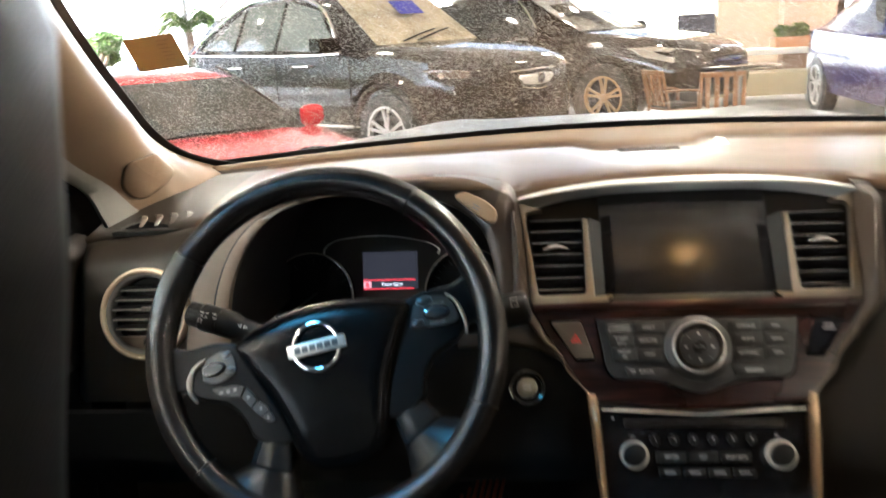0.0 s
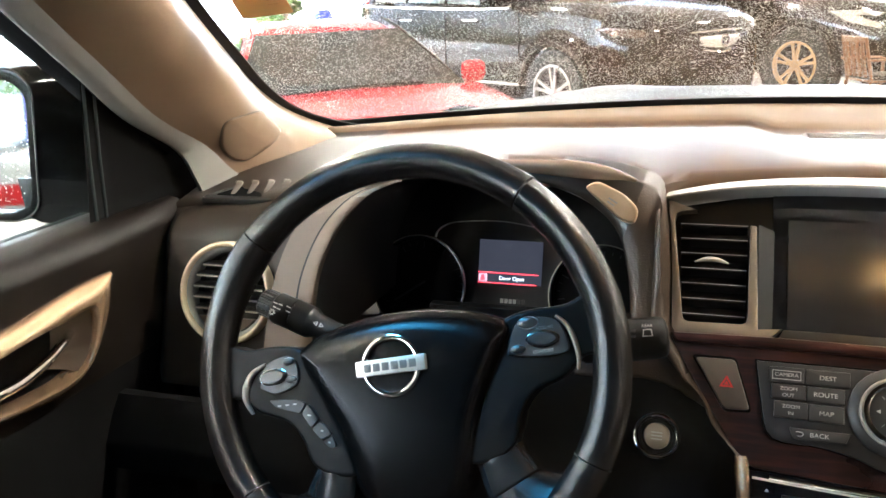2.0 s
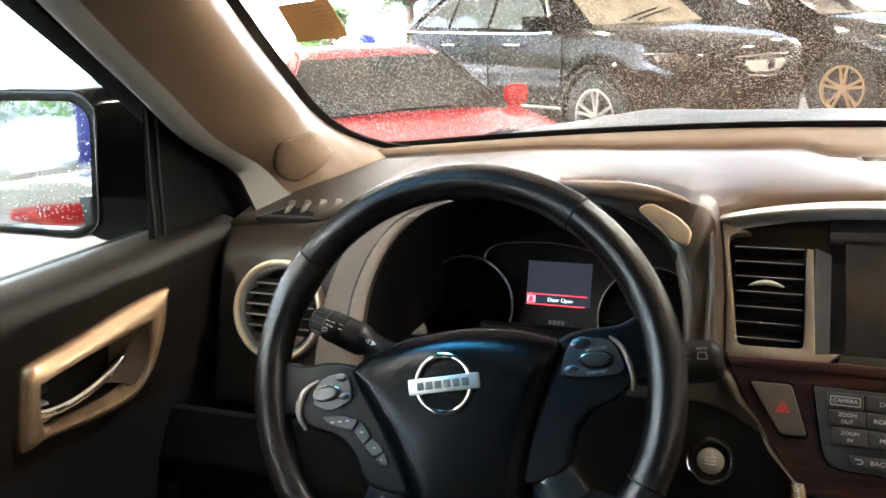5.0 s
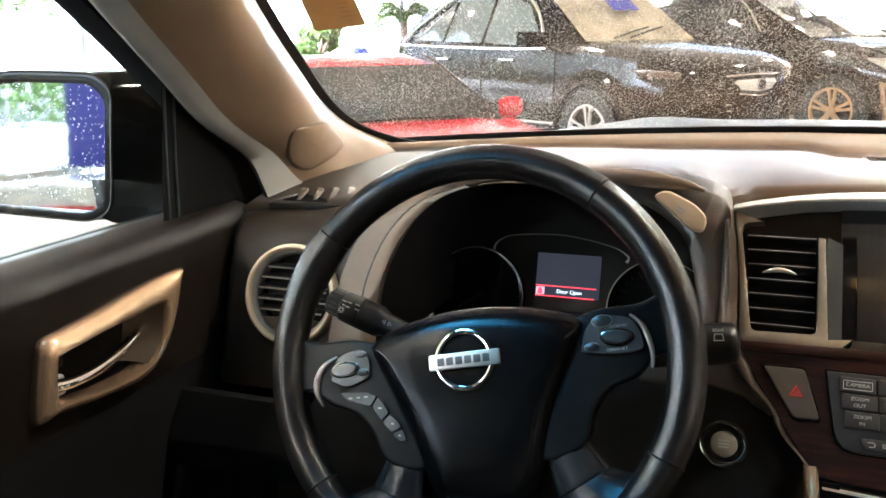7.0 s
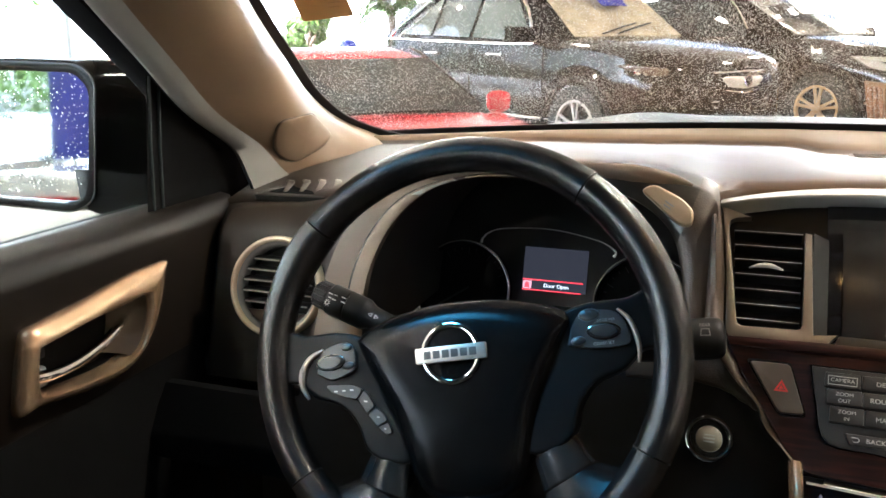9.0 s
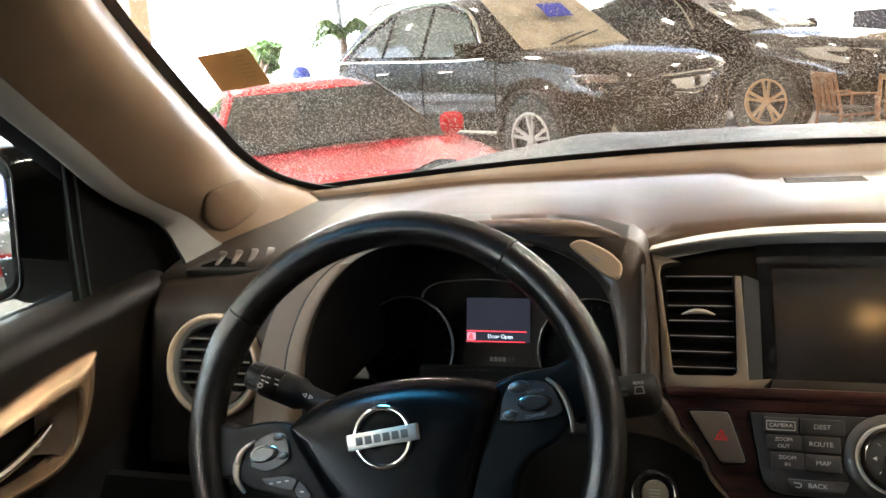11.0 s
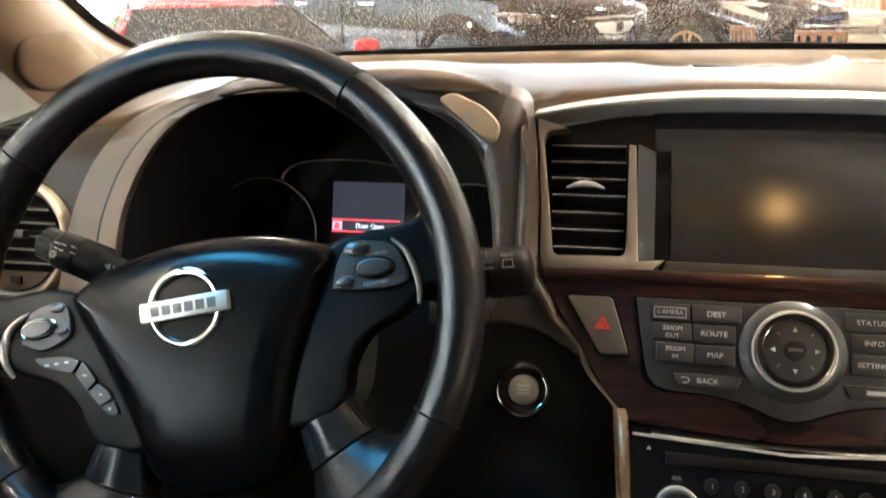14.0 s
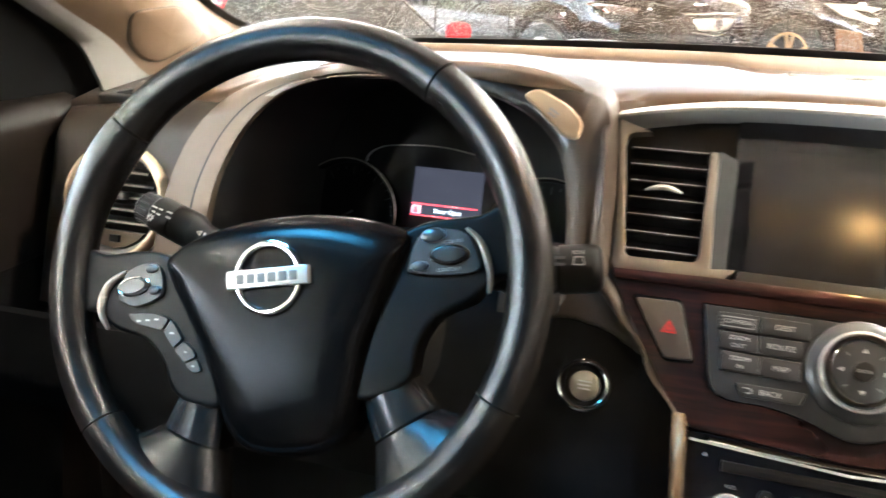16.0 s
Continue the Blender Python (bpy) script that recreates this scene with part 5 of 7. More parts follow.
def pillar(s):
    root = thing("trim_left" if s < 0 else "trim_right", "tan windscreen pillar trim with a round-cornered tweeter cover", "pillar trim", kind="structure")
    # inner edge at the door seal and outer edge at the glass, from foot to roof
    SEAL = [(-0.790, 1.085, 1.140), (-0.795, 1.078, 1.165), (-0.800, 1.055, 1.205), (-0.802, 0.972, 1.255), (-0.800, 0.905, 1.310), (-0.793, 0.820, 1.375), (-0.775, 0.700, 1.465), (-0.745, 0.545, 1.575)]
    EDGE = [(-0.700, 1.420, 1.165), (-0.735, 1.350, 1.192), (-0.775, 1.300, 1.222), (-0.788, 1.240, 1.262), (-0.782, 1.165, 1.314), (-0.770, 1.065, 1.383), (-0.735, 0.915, 1.480), (-0.665, 0.745, 1.585)]
    a, b = smooth_line(SEAL, 40), smooth_line(EDGE, 40)
    rows = []
    for i, (p, q) in enumerate(zip(a, b)):
        p, q = Vector(p), Vector(q)
        row = []
        for k in range(15):
            t = k / 14
            w = p.lerp(q, t)
            foot = max(0, 1 - i / 16)
            swell = math.sin(math.pi * t ** 1.45) ** 0.72
            w += Vector((0.050 + 0.030 * foot * t, -0.018, -0.012)) * swell
            row.append((w.x * (-s), w.y, w.z))
        rows.append(row)
    body = sheet(rows)
    SKIN[s] = BVHTree.FromBMesh(body)
    part("cover", body, TAN, root, "", 70)
    rows = []
    for i, (p, q) in enumerate(zip(a, b)):
        p, q = Vector(p), Vector(q)
        f = 0.11 + 0.09 * max(0, 1 - i / 14)
        r_ = [p + Vector((0.004, -0.010, 0.0)), p + Vector((0.010, -0.012, 0)), p.lerp(q, f * 0.7) + Vector((0.018, -0.015, -0.002)), p.lerp(q, f) + Vector((0.024, -0.011, 0))]
        rows.append([(w.x * (-s), w.y, w.z) for w in r_])
    part("seal_strip", sheet(rows), GREYTRIM, root, "pale grey edge strip", 60)
    return root


left_trim, right_trim = pillar(-1), pillar(1)
# tweeter cover on the driver's pillar, with its pierced dots
edge = [(-0.7455, 1.0915, 1.2345), (-0.7500, 1.1635, 1.2395), (-0.7358, 1.1975, 1.2090), (-0.7291, 1.1730, 1.1960), (-0.7425, 1.1270, 1.1732), (-0.7550, 1.1040, 1.1960)]
flat = round_poly([(p[1], p[2]) for p in edge], 0.014, 6)


# an even surface through the pillar's skin there
grid_ = []
for i in range(9):
    for j in range(7):
        y, z = 1.10 + 0.09 * i / 8, 1.178 + 0.056 * j / 6
        hit = SKIN[-1].ray_cast(Vector((-0.60, y, z)), Vector((-1, 0, 0)))[0]
        if hit:
            grid_.append((y - 1.142, z - 1.207, hit.x))
grid_ = np.array(grid_)
fit_ = np.linalg.lstsq(np.stack((np.ones(len(grid_)), grid_[:, 0], grid_[:, 1], grid_[:, 0] ** 2, grid_[:, 0] * grid_[:, 1], grid_[:, 1] ** 2), 1), grid_[:, 2], rcond=None)[0]


def on_skin(y, z, d):
    """A point d off the driver's pillar trim."""
    y_, z_ = y - 1.142, z - 1.207
    return Vector((float(fit_ @ np.array((1, y_, z_, y_ * y_, y_ * z_, z_ * z_))) + d, y, z))


cy, cz = 1.142, 1.207
rings = [[on_skin(cy + (y - cy) * f, cz + (z - cz) * f, d) for y, z in flat] for f, d in ((1.0, -0.008), (1.0, 0.0016), (0.985, 0.0026), (0.95, 0.0031), (0.7, 0.0033), (0.4, 0.0033), (0.02, 0.0033))]
tw = part("tweeter_cover", loft(rings), TAN, left_trim, "tan flush tweeter cover", 50)
part("cover_joint", tube([on_skin(cy + (y - cy) * 1.02, cz + (z - cz) * 1.02, 0.0008) for y, z in flat], 0.0007, 6, closed=True), HOODEDGE, tw)

# ---- doors ----
def door(s):
    root = thing("door_1" if s < 0 else "door_2", "black and brown car door with a satin handle bezel, shut" if s < 0 else "black and brown car door, shut", "car door", kind="structure")

    def X(x, y, z):
        return (x * (-s), y, z)

    # skin of the inner panel, from the sill to the window ledge
    prof = [(-0.800, 0.45), (-0.800, 0.80), (-0.800, 0.93), (-0.794, 0.975), (-0.791, 1.00), (-0.789, 1.06), (-0.787, 1.105), (-0.788, 1.128), (-0.800, 1.143), (-0.830, 1.150), (-0.868, 1.143), (-0.885, 1.125)]
    fine = []
    for (xa, za), (xb, zb) in zip(prof, prof[1:]):
        n = max(1, round(abs(zb - za) / 0.008)) if 0.97 < za < 1.11 else 2
        fine += [(xa + (xb - xa) * k / n, za + (zb - za) * k / n) for k in range(n)]
    fine.append(prof[-1])
    outer = smooth_line([(0.686, 1.085), (0.760, 1.0905), (0.826, 1.098), (0.886, 1.099), (0.887, 1.092), (0.876, 1.060), (0.858, 1.032), (0.832, 1.008), (0.797, 0.997), (0.742, 1.0015), (0.690, 1.0095), (0.668, 1.009), (0.672, 1.040), (0.681, 1.075)], 56)
    inner = smooth_line([(0.694, 1.066), (0.757, 1.071), (0.800, 1.072), (0.838, 1.074), (0.844, 1.066), (0.843, 1.052), (0.836, 1.034), (0.820, 1.018), (0.792, 1.0105), (0.742, 1.013), (0.700, 1.019), (0.690, 1.024), (0.690, 1.042), (0.692, 1.058)], 56)
    ys = [-0.40, -0.1, 0.2, 0.45, 0.60] + [0.62 + 0.01 * k for k in range(44)]
    bm = bmesh.new()
    grid = []
    for y in ys:
        nose = max(0, (y - 0.93) / 0.115)
        grid.append([bm.verts.new(X(x - 0.014 * nose ** 2 * (1 if z < 1.12 else 0.3), y - 0.10 * nose * max(0, (1.14 - z) / 0.6), z)) for x, z in fine])
    for ra, rb in zip(grid, grid[1:]):
        for k in range(len(fine) - 1):
            c = (ra[k].co + rb[k + 1].co) / 2
            inside = 0.688 < c.y < 0.846 and 1.008 < c.z < 1.074 and not (c.y > 0.80 and c.z < 1.0 + (c.y - 0.75) * 0.25)
            if not inside:
                bm.faces.new((ra[k], ra[k + 1], rb[k + 1], rb[k]))
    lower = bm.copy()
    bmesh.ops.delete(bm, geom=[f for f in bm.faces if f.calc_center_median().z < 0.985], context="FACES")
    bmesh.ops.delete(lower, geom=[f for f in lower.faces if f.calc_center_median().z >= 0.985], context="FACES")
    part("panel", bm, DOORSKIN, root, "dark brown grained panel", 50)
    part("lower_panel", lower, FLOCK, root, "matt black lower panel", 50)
    # ledge under the glass, continuing outside
    part("outer_skin", box(min(-s * -0.96, -s * -0.90), max(-s * -0.96, -s * -0.90), -0.40, 1.10, 0.40, 1.120, 0.01), PAINT_BROWN, root, "dark outer skin")
    part("belt_seal", box(min(-s * -0.90, -s * -0.882), max(-s * -0.90, -s * -0.882), -0.40, 0.985, 1.10, 1.138, 0.004), RUBBER, root)
    # sail panel in front of the glass
    sail = [(0.908, 1.150), (0.928, 1.312), (0.985, 1.262), (1.045, 1.225), (1.095, 1.190), (1.125, 1.145), (1.12, 1.09), (0.908, 1.09)]
    rows = [[X(-0.818, y, z) for y, z in sail], [X(-0.862, y + 0.070, z - 0.02) for y, z in sail]]
    part("sail_panel", loft(rows), FLOCK, root, "black triangular mirror panel", 30)
    # window frame along the pillar
    line = [(1.06, 1.205), (0.985, 1.262), (0.925, 1.312), (0.84, 1.378), (0.72, 1.468), (0.56, 1.580)]
    rows = []
    for (y, z) in smooth_line(line, 20):
        rows.append([X(-0.806, y + 0.010, z + 0.010), X(-0.812, y - 0.006, z - 0.006), X(-0.822, y - 0.008, z - 0.006), X(-0.842, y - 0.006, z - 0.005), X(-0.870, y + 0.004, z + 0.012)])
    part("window_frame", sheet(rows, 0.006, (-s * -1, 0, 0)), FLOCK, root, "black rubber window frame", 50)
    for dy in (0.918, 0.934):
        part("channel", tube([X(-0.8175, dy, 1.142), X(-0.8175, dy + 0.004, 1.22), X(-0.8175, dy + 0.012, 1.300)], 0.0022, 8), RUBBER, root)
    rows = [[X(-0.872 + 0.09 * (g ** 1.5), y, 1.13 + g * 0.46) for y in (-0.40, 0.0, 0.45, 1.005 - 0.45 * max(0, g - 0.3) / 0.7)] for g in (0, 0.2, 0.4, 0.6, 0.8, 1.0)]
    g = part("pane", sheet(rows, 0.003, (-s * -1, 0, 0)), TINT, root, "clear side glass", 60)
    g.visible_shadow = False
    # handle bezel, seen in the plane of the panel
    hm = Matrix(((0, 0, -s, -s * -0.786), (1, 0, 0, 0), (0, 1, 0, 0), (0, 0, 0, 1)))
    rows = [[hm @ Vector((a[0] + (b[0] - a[0]) * f, a[1] + (b[1] - a[1]) * f, d)) for a, b in zip(outer, inner)] for f, d in ((0.0, -0.006), (0.0, 0.001), (0.06, 0.0045), (0.35, 0.0095), (0.70, 0.0130), (0.88, 0.0135), (0.97, 0.0110), (1.0, 0.0060), (1.02, -0.012))]
    bez = part("handle_bezel", loft(rows, True, False), CHAMP, root, "rounded satin champagne handle bezel", 60)
    part("handle_cup", prism(inner, -0.034, -0.026, hm), FLOCK, bez)
    rows = [[hm @ Vector((y, z, d)) for y, z in inner] for d in (-0.030, 0.002)]
    part("cup_wall", loft(rows, True, False), FLOCK, bez)
    edge_pts = [p for p in inner if p[0] > 0.812 and p[1] < 1.073]
    part("cup_cheek", loft([[hm @ Vector((y - dy * (y - 0.76) * 9, z + dz * (1 if z < 1.03 else 0), d)) for y, z in edge_pts] for dy, dz, d in ((0.0, 0.0, 0.007), (0.006, 0.002, -0.004), (0.018, 0.004, -0.014), (0.036, 0.006, -0.024))], False), HOODEDGE, bez, "", 70)
    lev = smooth_line([(0.699, 1.034, -0.004), (0.716, 1.0325, 0.001), (0.745, 1.0340, 0.004), (0.782, 1.0405, 0.003), (0.815, 1.0470, -0.005), (0.838, 1.0490, -0.016)], 24)
    part("lever", tube([hm @ Vector(p) for p in lev], [0.0088 - 0.0045 * (i / 23) ** 0.8 for i in range(24)], 12, squash=0.75), CHROME, bez, "chrome door lever")
    part("lever_base", box(0.690, 0.716, 1.020, 1.040, -0.030, -0.006, 0.004, hm), STEEL, bez)
    part("lock_switch", box(0.700, 0.722, 1.045, 1.062, -0.030, -0.012, 0.003, hm), BLACK, bez)
    # wood insert behind the bezel and arm rest below
    part("wood_insert", prism(round_poly([(0.30, 0.985), (0.600, 1.001), (0.616, 1.077), (0.40, 1.070)], 0.01), -0.012, 0.004, hm, 0.002), WOOD, root, "dark glossy wood insert")
    part("arm_rest", loft([[X(-0.70, y, 0.955), X(-0.695, y, 0.925), X(-0.79, y, 0.90), X(-0.80, y, 0.975)] for y in (-0.40, 0.0, 0.25)] + [[X(-0.76, 0.45, 0.90), X(-0.76, 0.45, 0.88), X(-0.79, 0.47, 0.87), X(-0.80, 0.47, 0.93)]]), DARK, root, "padded arm rest", 50)
    return root


for side in (-1, 1):
    door(side)

# outside mirror
mirror = thing("side_mirror", "dark brown door mirror with a wet glass", "side mirror")
mm = axes((-1.056, 0.962, 1.232), (0.985, 0.17, 0), (0, 0.04, 1))
out = round_poly([(-0.130, -0.094), (0.075, -0.108), (0.104, -0.092), (0.118, 0.058), (0.098, 0.080), (-0.02, 0.084), (-0.135, 0.068)], 0.020, 5)
inn_ = [(u * 0.93 - 0.002, v * 0.87 - 0.003) for u, v in out]
rings = [[mm @ Vector((u * f + du, v * f, d)) for u, v in out] for f, d, du in ((1.0, 0.0, 0), (1.02, -0.02, 0.006), (1.02, -0.07, 0.045), (0.96, -0.125, 0.085), (0.82, -0.17, 0.105), (0.5, -0.20, 0.11), (0.1, -0.21, 0.11))]
rings = [[mm @ Vector((u, v, d)) for u, v in inn_] for d in (-0.020, 0.0)] + rings
part("housing", loft(rings), HOUSING, mirror, "glossy dark housing", 50)
part("rim", frame_prism(out, inn_, -0.002, 0.003, mm, 0.001), HOUSING, mirror)
part("mirror_pane", prism([(u * 0.995, v * 0.995) for u, v in inn_], -0.010, -0.008, mm @ pose(0, 0, 0, -0.9, 3.0)), MIRROR, mirror, "mirror glass")
arm = [[(-1.00, 0.985, 1.176), (-1.00, 1.09, 1.176), (-1.00, 1.09, 1.128), (-1.00, 0.985, 1.132)], [(-0.955, 0.975, 1.180), (-0.955, 1.09, 1.180), (-0.955, 1.09, 1.118), (-0.955, 0.975, 1.124)], [(-0.86, 0.99, 1.172), (-0.86, 1.07, 1.172), (-0.86, 1.07, 1.105), (-0.86, 0.99, 1.110)]]
part("mirror_arm", bev(loft(arm), 0.006), HOUSING, mirror, "dark mirror foot on the door")
part("rim_line", tube([mm @ Vector((u * 0.995, v * 0.995, 0.0034)) for u, v in out], 0.0012, 6, closed=True), SMOKE, mirror, "thin bright rim line")
rd = random.Random(11)
wet = bmesh.new()
for k in range(420):
    u, v, r = rd.uniform(-0.125, 0.105), rd.uniform(-0.085, 0.068), 0.0006 + 0.0011 * rd.random() ** 2
    top_ = wet.verts.new(mm @ Vector((u, v, -0.0035 + r * 0.7)))
    foot_ = [wet.verts.new(mm @ Vector((u + r * math.cos(a * math.tau / 6), v + r * math.sin(a * math.tau / 6), -0.0035))) for a in range(6)]
    for a in range(6):
        wet.faces.new((foot_[a], foot_[(a + 1) % 6], top_))
tagged(part("water_drops", wet, DROP, mirror, "water drops on the mirror glass"), kind="stuff")

# ---- roof, floor, seats ----
roof = thing("ceiling", "tan cloth car headliner", "headliner", kind="structure")
part("liner", box(-0.76, 0.76, -1.6, 0.60, 1.625, 1.655, 0.004), LINER, roof)
part("header", box(-0.70, 0.70, 0.60, 0.82, 1.622, 1.645, 0.006), LINER, roof)
part("outer_skin", box(-0.80, 0.80, -1.66, 0.84, 1.665, 1.675), PAINT_BROWN, roof)
for s in (-1, 1):
    part("side_rail", box(min(s * 0.74, s * 0.82), max(s * 0.74, s * 0.82), -1.6, 0.60, 1.56, 1.63, 0.01), LINER, roof)
    part("b_pillar", box(min(s * 0.77, s * 0.88), max(s * 0.77, s * 0.88), -0.55, -0.40, 0.30, 1.60, 0.02), BLACK, roof)
    part("rear_side", box(min(s * 0.80, s * 0.92), max(s * 0.80, s * 0.92), -1.6, -0.40, 0.30, 1.13, 0.01), DARK, roof)
part("rear_wall", box(-0.9, 0.9, -1.66, -1.60, 0.30, 1.15, 0.01), DARK, roof)
# rear panes are opaque and unseen, added to keep daylight out
part("rear_screen", box(-0.8, 0.8, -1.64, -1.62, 1.15, 1.50), CARGLASS, roof, "dark opaque pane, added out of view to block daylight")
for s in (-1, 1):
    part("rear_quarter", box(min(s * 0.80, s * 0.84), max(s * 0.80, s * 0.84), -1.6, -0.55, 1.13, 1.56), CARGLASS, roof, "dark opaque pane, added out of view to block daylight")
part("rear_header", box(-0.8, 0.8, -1.66, -1.60, 1.50, 1.63, 0.01), LINER, roof)
floor = thing("floor", "black carpeted car floor", "floor", kind="structure")
part("carpet", box(-0.92, 0.92, -1.65, 1.20, 0.28, 0.32), CARPET, floor)
part("toe_board", sheet([[(x, 1.02, 0.32), (x, 1.16, 0.55), (x, 1.18, 0.95)] for x in (-0.9, 0.0, 0.9)], 0.01, (0, 1, 0)), CARPET, floor)

tunnel = thing("centre_console", "dark centre console between the seats", "centre console")
part("body", box(-0.13, 0.13, -0.30, 0.84, 0.32, 0.74, 0.03, None, 3), DARK, tunnel)

pedal = thing("pedal", "accelerator pedal with reddish ribs", "pedal")
pl = axes((-0.270, 1.022, 0.755), (1, 0.05, 0.25), (0.0, 0.55, 0.83))
part("plate", prism(round_poly([(-0.040, -0.075), (0.034, -0.075), (0.040, 0.065), (-0.002, 0.040)], 0.008), -0.010, 0.0, pl, 0.003), BLACK, pedal)
COPPER = mat("copper_rib", (0.30, 0.07, 0.03), rough=0.35, metal=0.4)
for k in range(7):
    part("rib", box(-0.002, 0.002, -0.065 + 0.002 * k, 0.010 + 0.007 * k, 0.0, 0.005, 0.001, pl @ shift(-0.030 + k * 0.010, 0.0) @ pose(0, 0, 0, 0, 0, -28)), COPPER, pedal)
part("arm", tube([(-0.262, 1.05, 0.81), (-0.262, 1.09, 0.86), (-0.262, 1.13, 0.90)], 0.008, 10), BLACK, pedal)


def car_seat(x, y, name_label):
    root = thing("driver_seat", name_label, "car seat", "front seats")
    root.matrix_basis = CABIN @ pose(x, y, 0)

    def slab(w0, w1, pts, t):
        rings = []
        for (y, z, w, d) in pts:
            rings.append([(w * math.cos(a) * abs(math.cos(a)) ** -0.5 if abs(math.cos(a)) > 0.02 else 0, y + d * (math.sin(a) * abs(math.sin(a)) ** -0.5 if abs(math.sin(a)) > 0.02 else 0), z) for a in [0.03 + j * math.tau / 32 for j in range(32)]])
        return loft(rings)
    part("backrest", slab(0, 0, [(0.00, 0.62, 0.20, 0.05), (0.00, 0.66, 0.24, 0.08), (-0.05, 0.85, 0.25, 0.085), (-0.11, 1.10, 0.23, 0.075), (-0.13, 1.20, 0.19, 0.065), (-0.135, 1.235, 0.14, 0.045)], 0), SEATHIDE, root, "", 60)
    part("headrest", slab(0, 0, [(-0.122, 1.248, 0.110, 0.035), (-0.120, 1.262, 0.1247, 0.055), (-0.120, 1.300, 0.1302, 0.058), (-0.122, 1.340, 0.1392, 0.060), (-0.124, 1.385, 0.1467, 0.060), (-0.130, 1.430, 0.1400, 0.054), (-0.138, 1.462, 0.112, 0.038)], 0), SEATHIDE, root, "", 60)
    for s in (-1, 1):
        part("headrest_post", tube([(s * 0.06, -0.132, 1.22), (s * 0.06, -0.128, 1.28)], 0.006, 10), CHROME, root)
    part("cushion", box(-0.25, 0.25, -0.05, 0.42, 0.46, 0.64, 0.05, None, 4), SEATHIDE, root)
    part("base", box(-0.20, 0.20, -0.05, 0.36, 0.32, 0.46, 0.02), BLACK, root)
    return root


# seats: the driver's stands a little further forward
car_seat(-0.405, 0.235, "black leather front car seat with headrest")
car_seat(0.405, 0.05, "black leather front car seat with headrest")

# inside mirror with its stem, and the map lamp
rear = thing("rear_view_mirror", "black framed rear-view mirror on the windscreen", "rear-view mirror")
rm = axes((-0.028, 0.655, 1.468), (0.99, -0.12, 0), (0, 0.10, 1))
ro = round_poly([(-0.128, -0.020), (-0.110, -0.044), (0.110, -0.044), (0.128, -0.020), (0.124, 0.036), (-0.124, 0.036)], 0.018, 5)
part("shell", loft([[rm @ Vector((u * f, v * f, d)) for u, v in ro] for f, d in ((0.93, 0.004), (0.99, 0.003), (1.0, -0.004), (0.96, -0.018), (0.7, -0.036), (0.2, -0.042))]), BLACK, rear, "", 50)
part("mirror_pane", prism([(u * 0.92, v * 0.90) for u, v in ro], 0.004, 0.0046, rm), MIRROR, rear)
part("stem", tube([(-0.02, 0.70, 1.475), (-0.01, 0.76, 1.51), (0.0, 0.84, 1.575)], 0.011, 12), BLACK, rear)
lamp = thing("map_lamp", "warm lit map lamp in the overhead console", "map lamp")
part("console", box(-0.15, 0.15, 0.56, 0.79, 1.612, 1.628, 0.006), LINER, lamp)
# unseen blue panel and area light, added for the wheel's blue glints
strip = thing("added_roof_glow", "added unseen blue panel for the glints on the wheel", "lamp")
part("glow_panel", box(-0.715, -0.505, 0.43, 0.60, 1.604, 1.620, 0.004), COOLGLOW, strip, "added blue glowing face")
part("glow_back", box(-0.725, -0.495, 0.42, 0.61, 1.612, 1.628, 0.003), LINER, strip)
spot = new("glint_spot", bpy.data.lights.new("glint_spot", "AREA"))
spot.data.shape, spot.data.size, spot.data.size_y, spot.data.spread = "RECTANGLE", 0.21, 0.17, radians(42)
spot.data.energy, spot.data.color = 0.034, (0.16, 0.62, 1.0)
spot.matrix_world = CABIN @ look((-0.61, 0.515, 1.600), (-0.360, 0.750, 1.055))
part("lens", lathe([(0.0032, 0), (0.003, -0.002), (0.001, -0.003)], pose(-0.112, 0.755, 1.612), 20), LAMPGLOW, lamp, "glowing warm lens")
part("lens", lathe([(0.012, 0), (0.011, -0.004), (0.001, -0.006)], pose(0.098, 0.755, 1.612), 24), LAMPGLOW, lamp, "glowing warm lens")

# ---- own bonnet ----
bonnet = thing("car_bonnet", "wet pale-reflecting dark bonnet in front of the windscreen", "car bonnet", kind="structure")
rows = []
for i in range(33):
    x = -0.88 + 1.76 * i / 32
    row = []
    for k in range(15):
        t = k / 14
        y0 = 1.83 - 0.35 * (abs(x) / 0.8) ** 2
        y = y0 + (2.85 - 0.25 * (x / 0.88) ** 2 - y0) * t
        z = 1.129 + 0.035 * math.sin(math.pi * min(1, t * 1.25)) * 0.6 - 0.16 * max(0, t - 0.45) ** 2 - 0.06 * (abs(x) / 0.88) ** 4 + 0.012 * math.exp(-((abs(x) - 0.42) / 0.10) ** 2)
        row.append((x, y, z))
    rows.append(row)
part("panel", sheet(rows, 0.02), BONNETPAINT, bonnet, "", 60)
part("cowl", sheet([[(x, glass_foot(x) + d, 1.150 - d * 0.1) for d in (0.0, 0.05, 0.12)] for x in [-0.85 + 1.7 * i / 30 for i in range(31)]], 0.01), BLACK, bonnet, "black plastic cowl")
for s in (-1, 1):
    part("wing", box(min(s * 0.86, s * 0.96), max(s * 0.86, s * 0.96), 1.10, 2.7, 0.45, 1.06, 0.04, None, 3), PAINT_BROWN, bonnet)

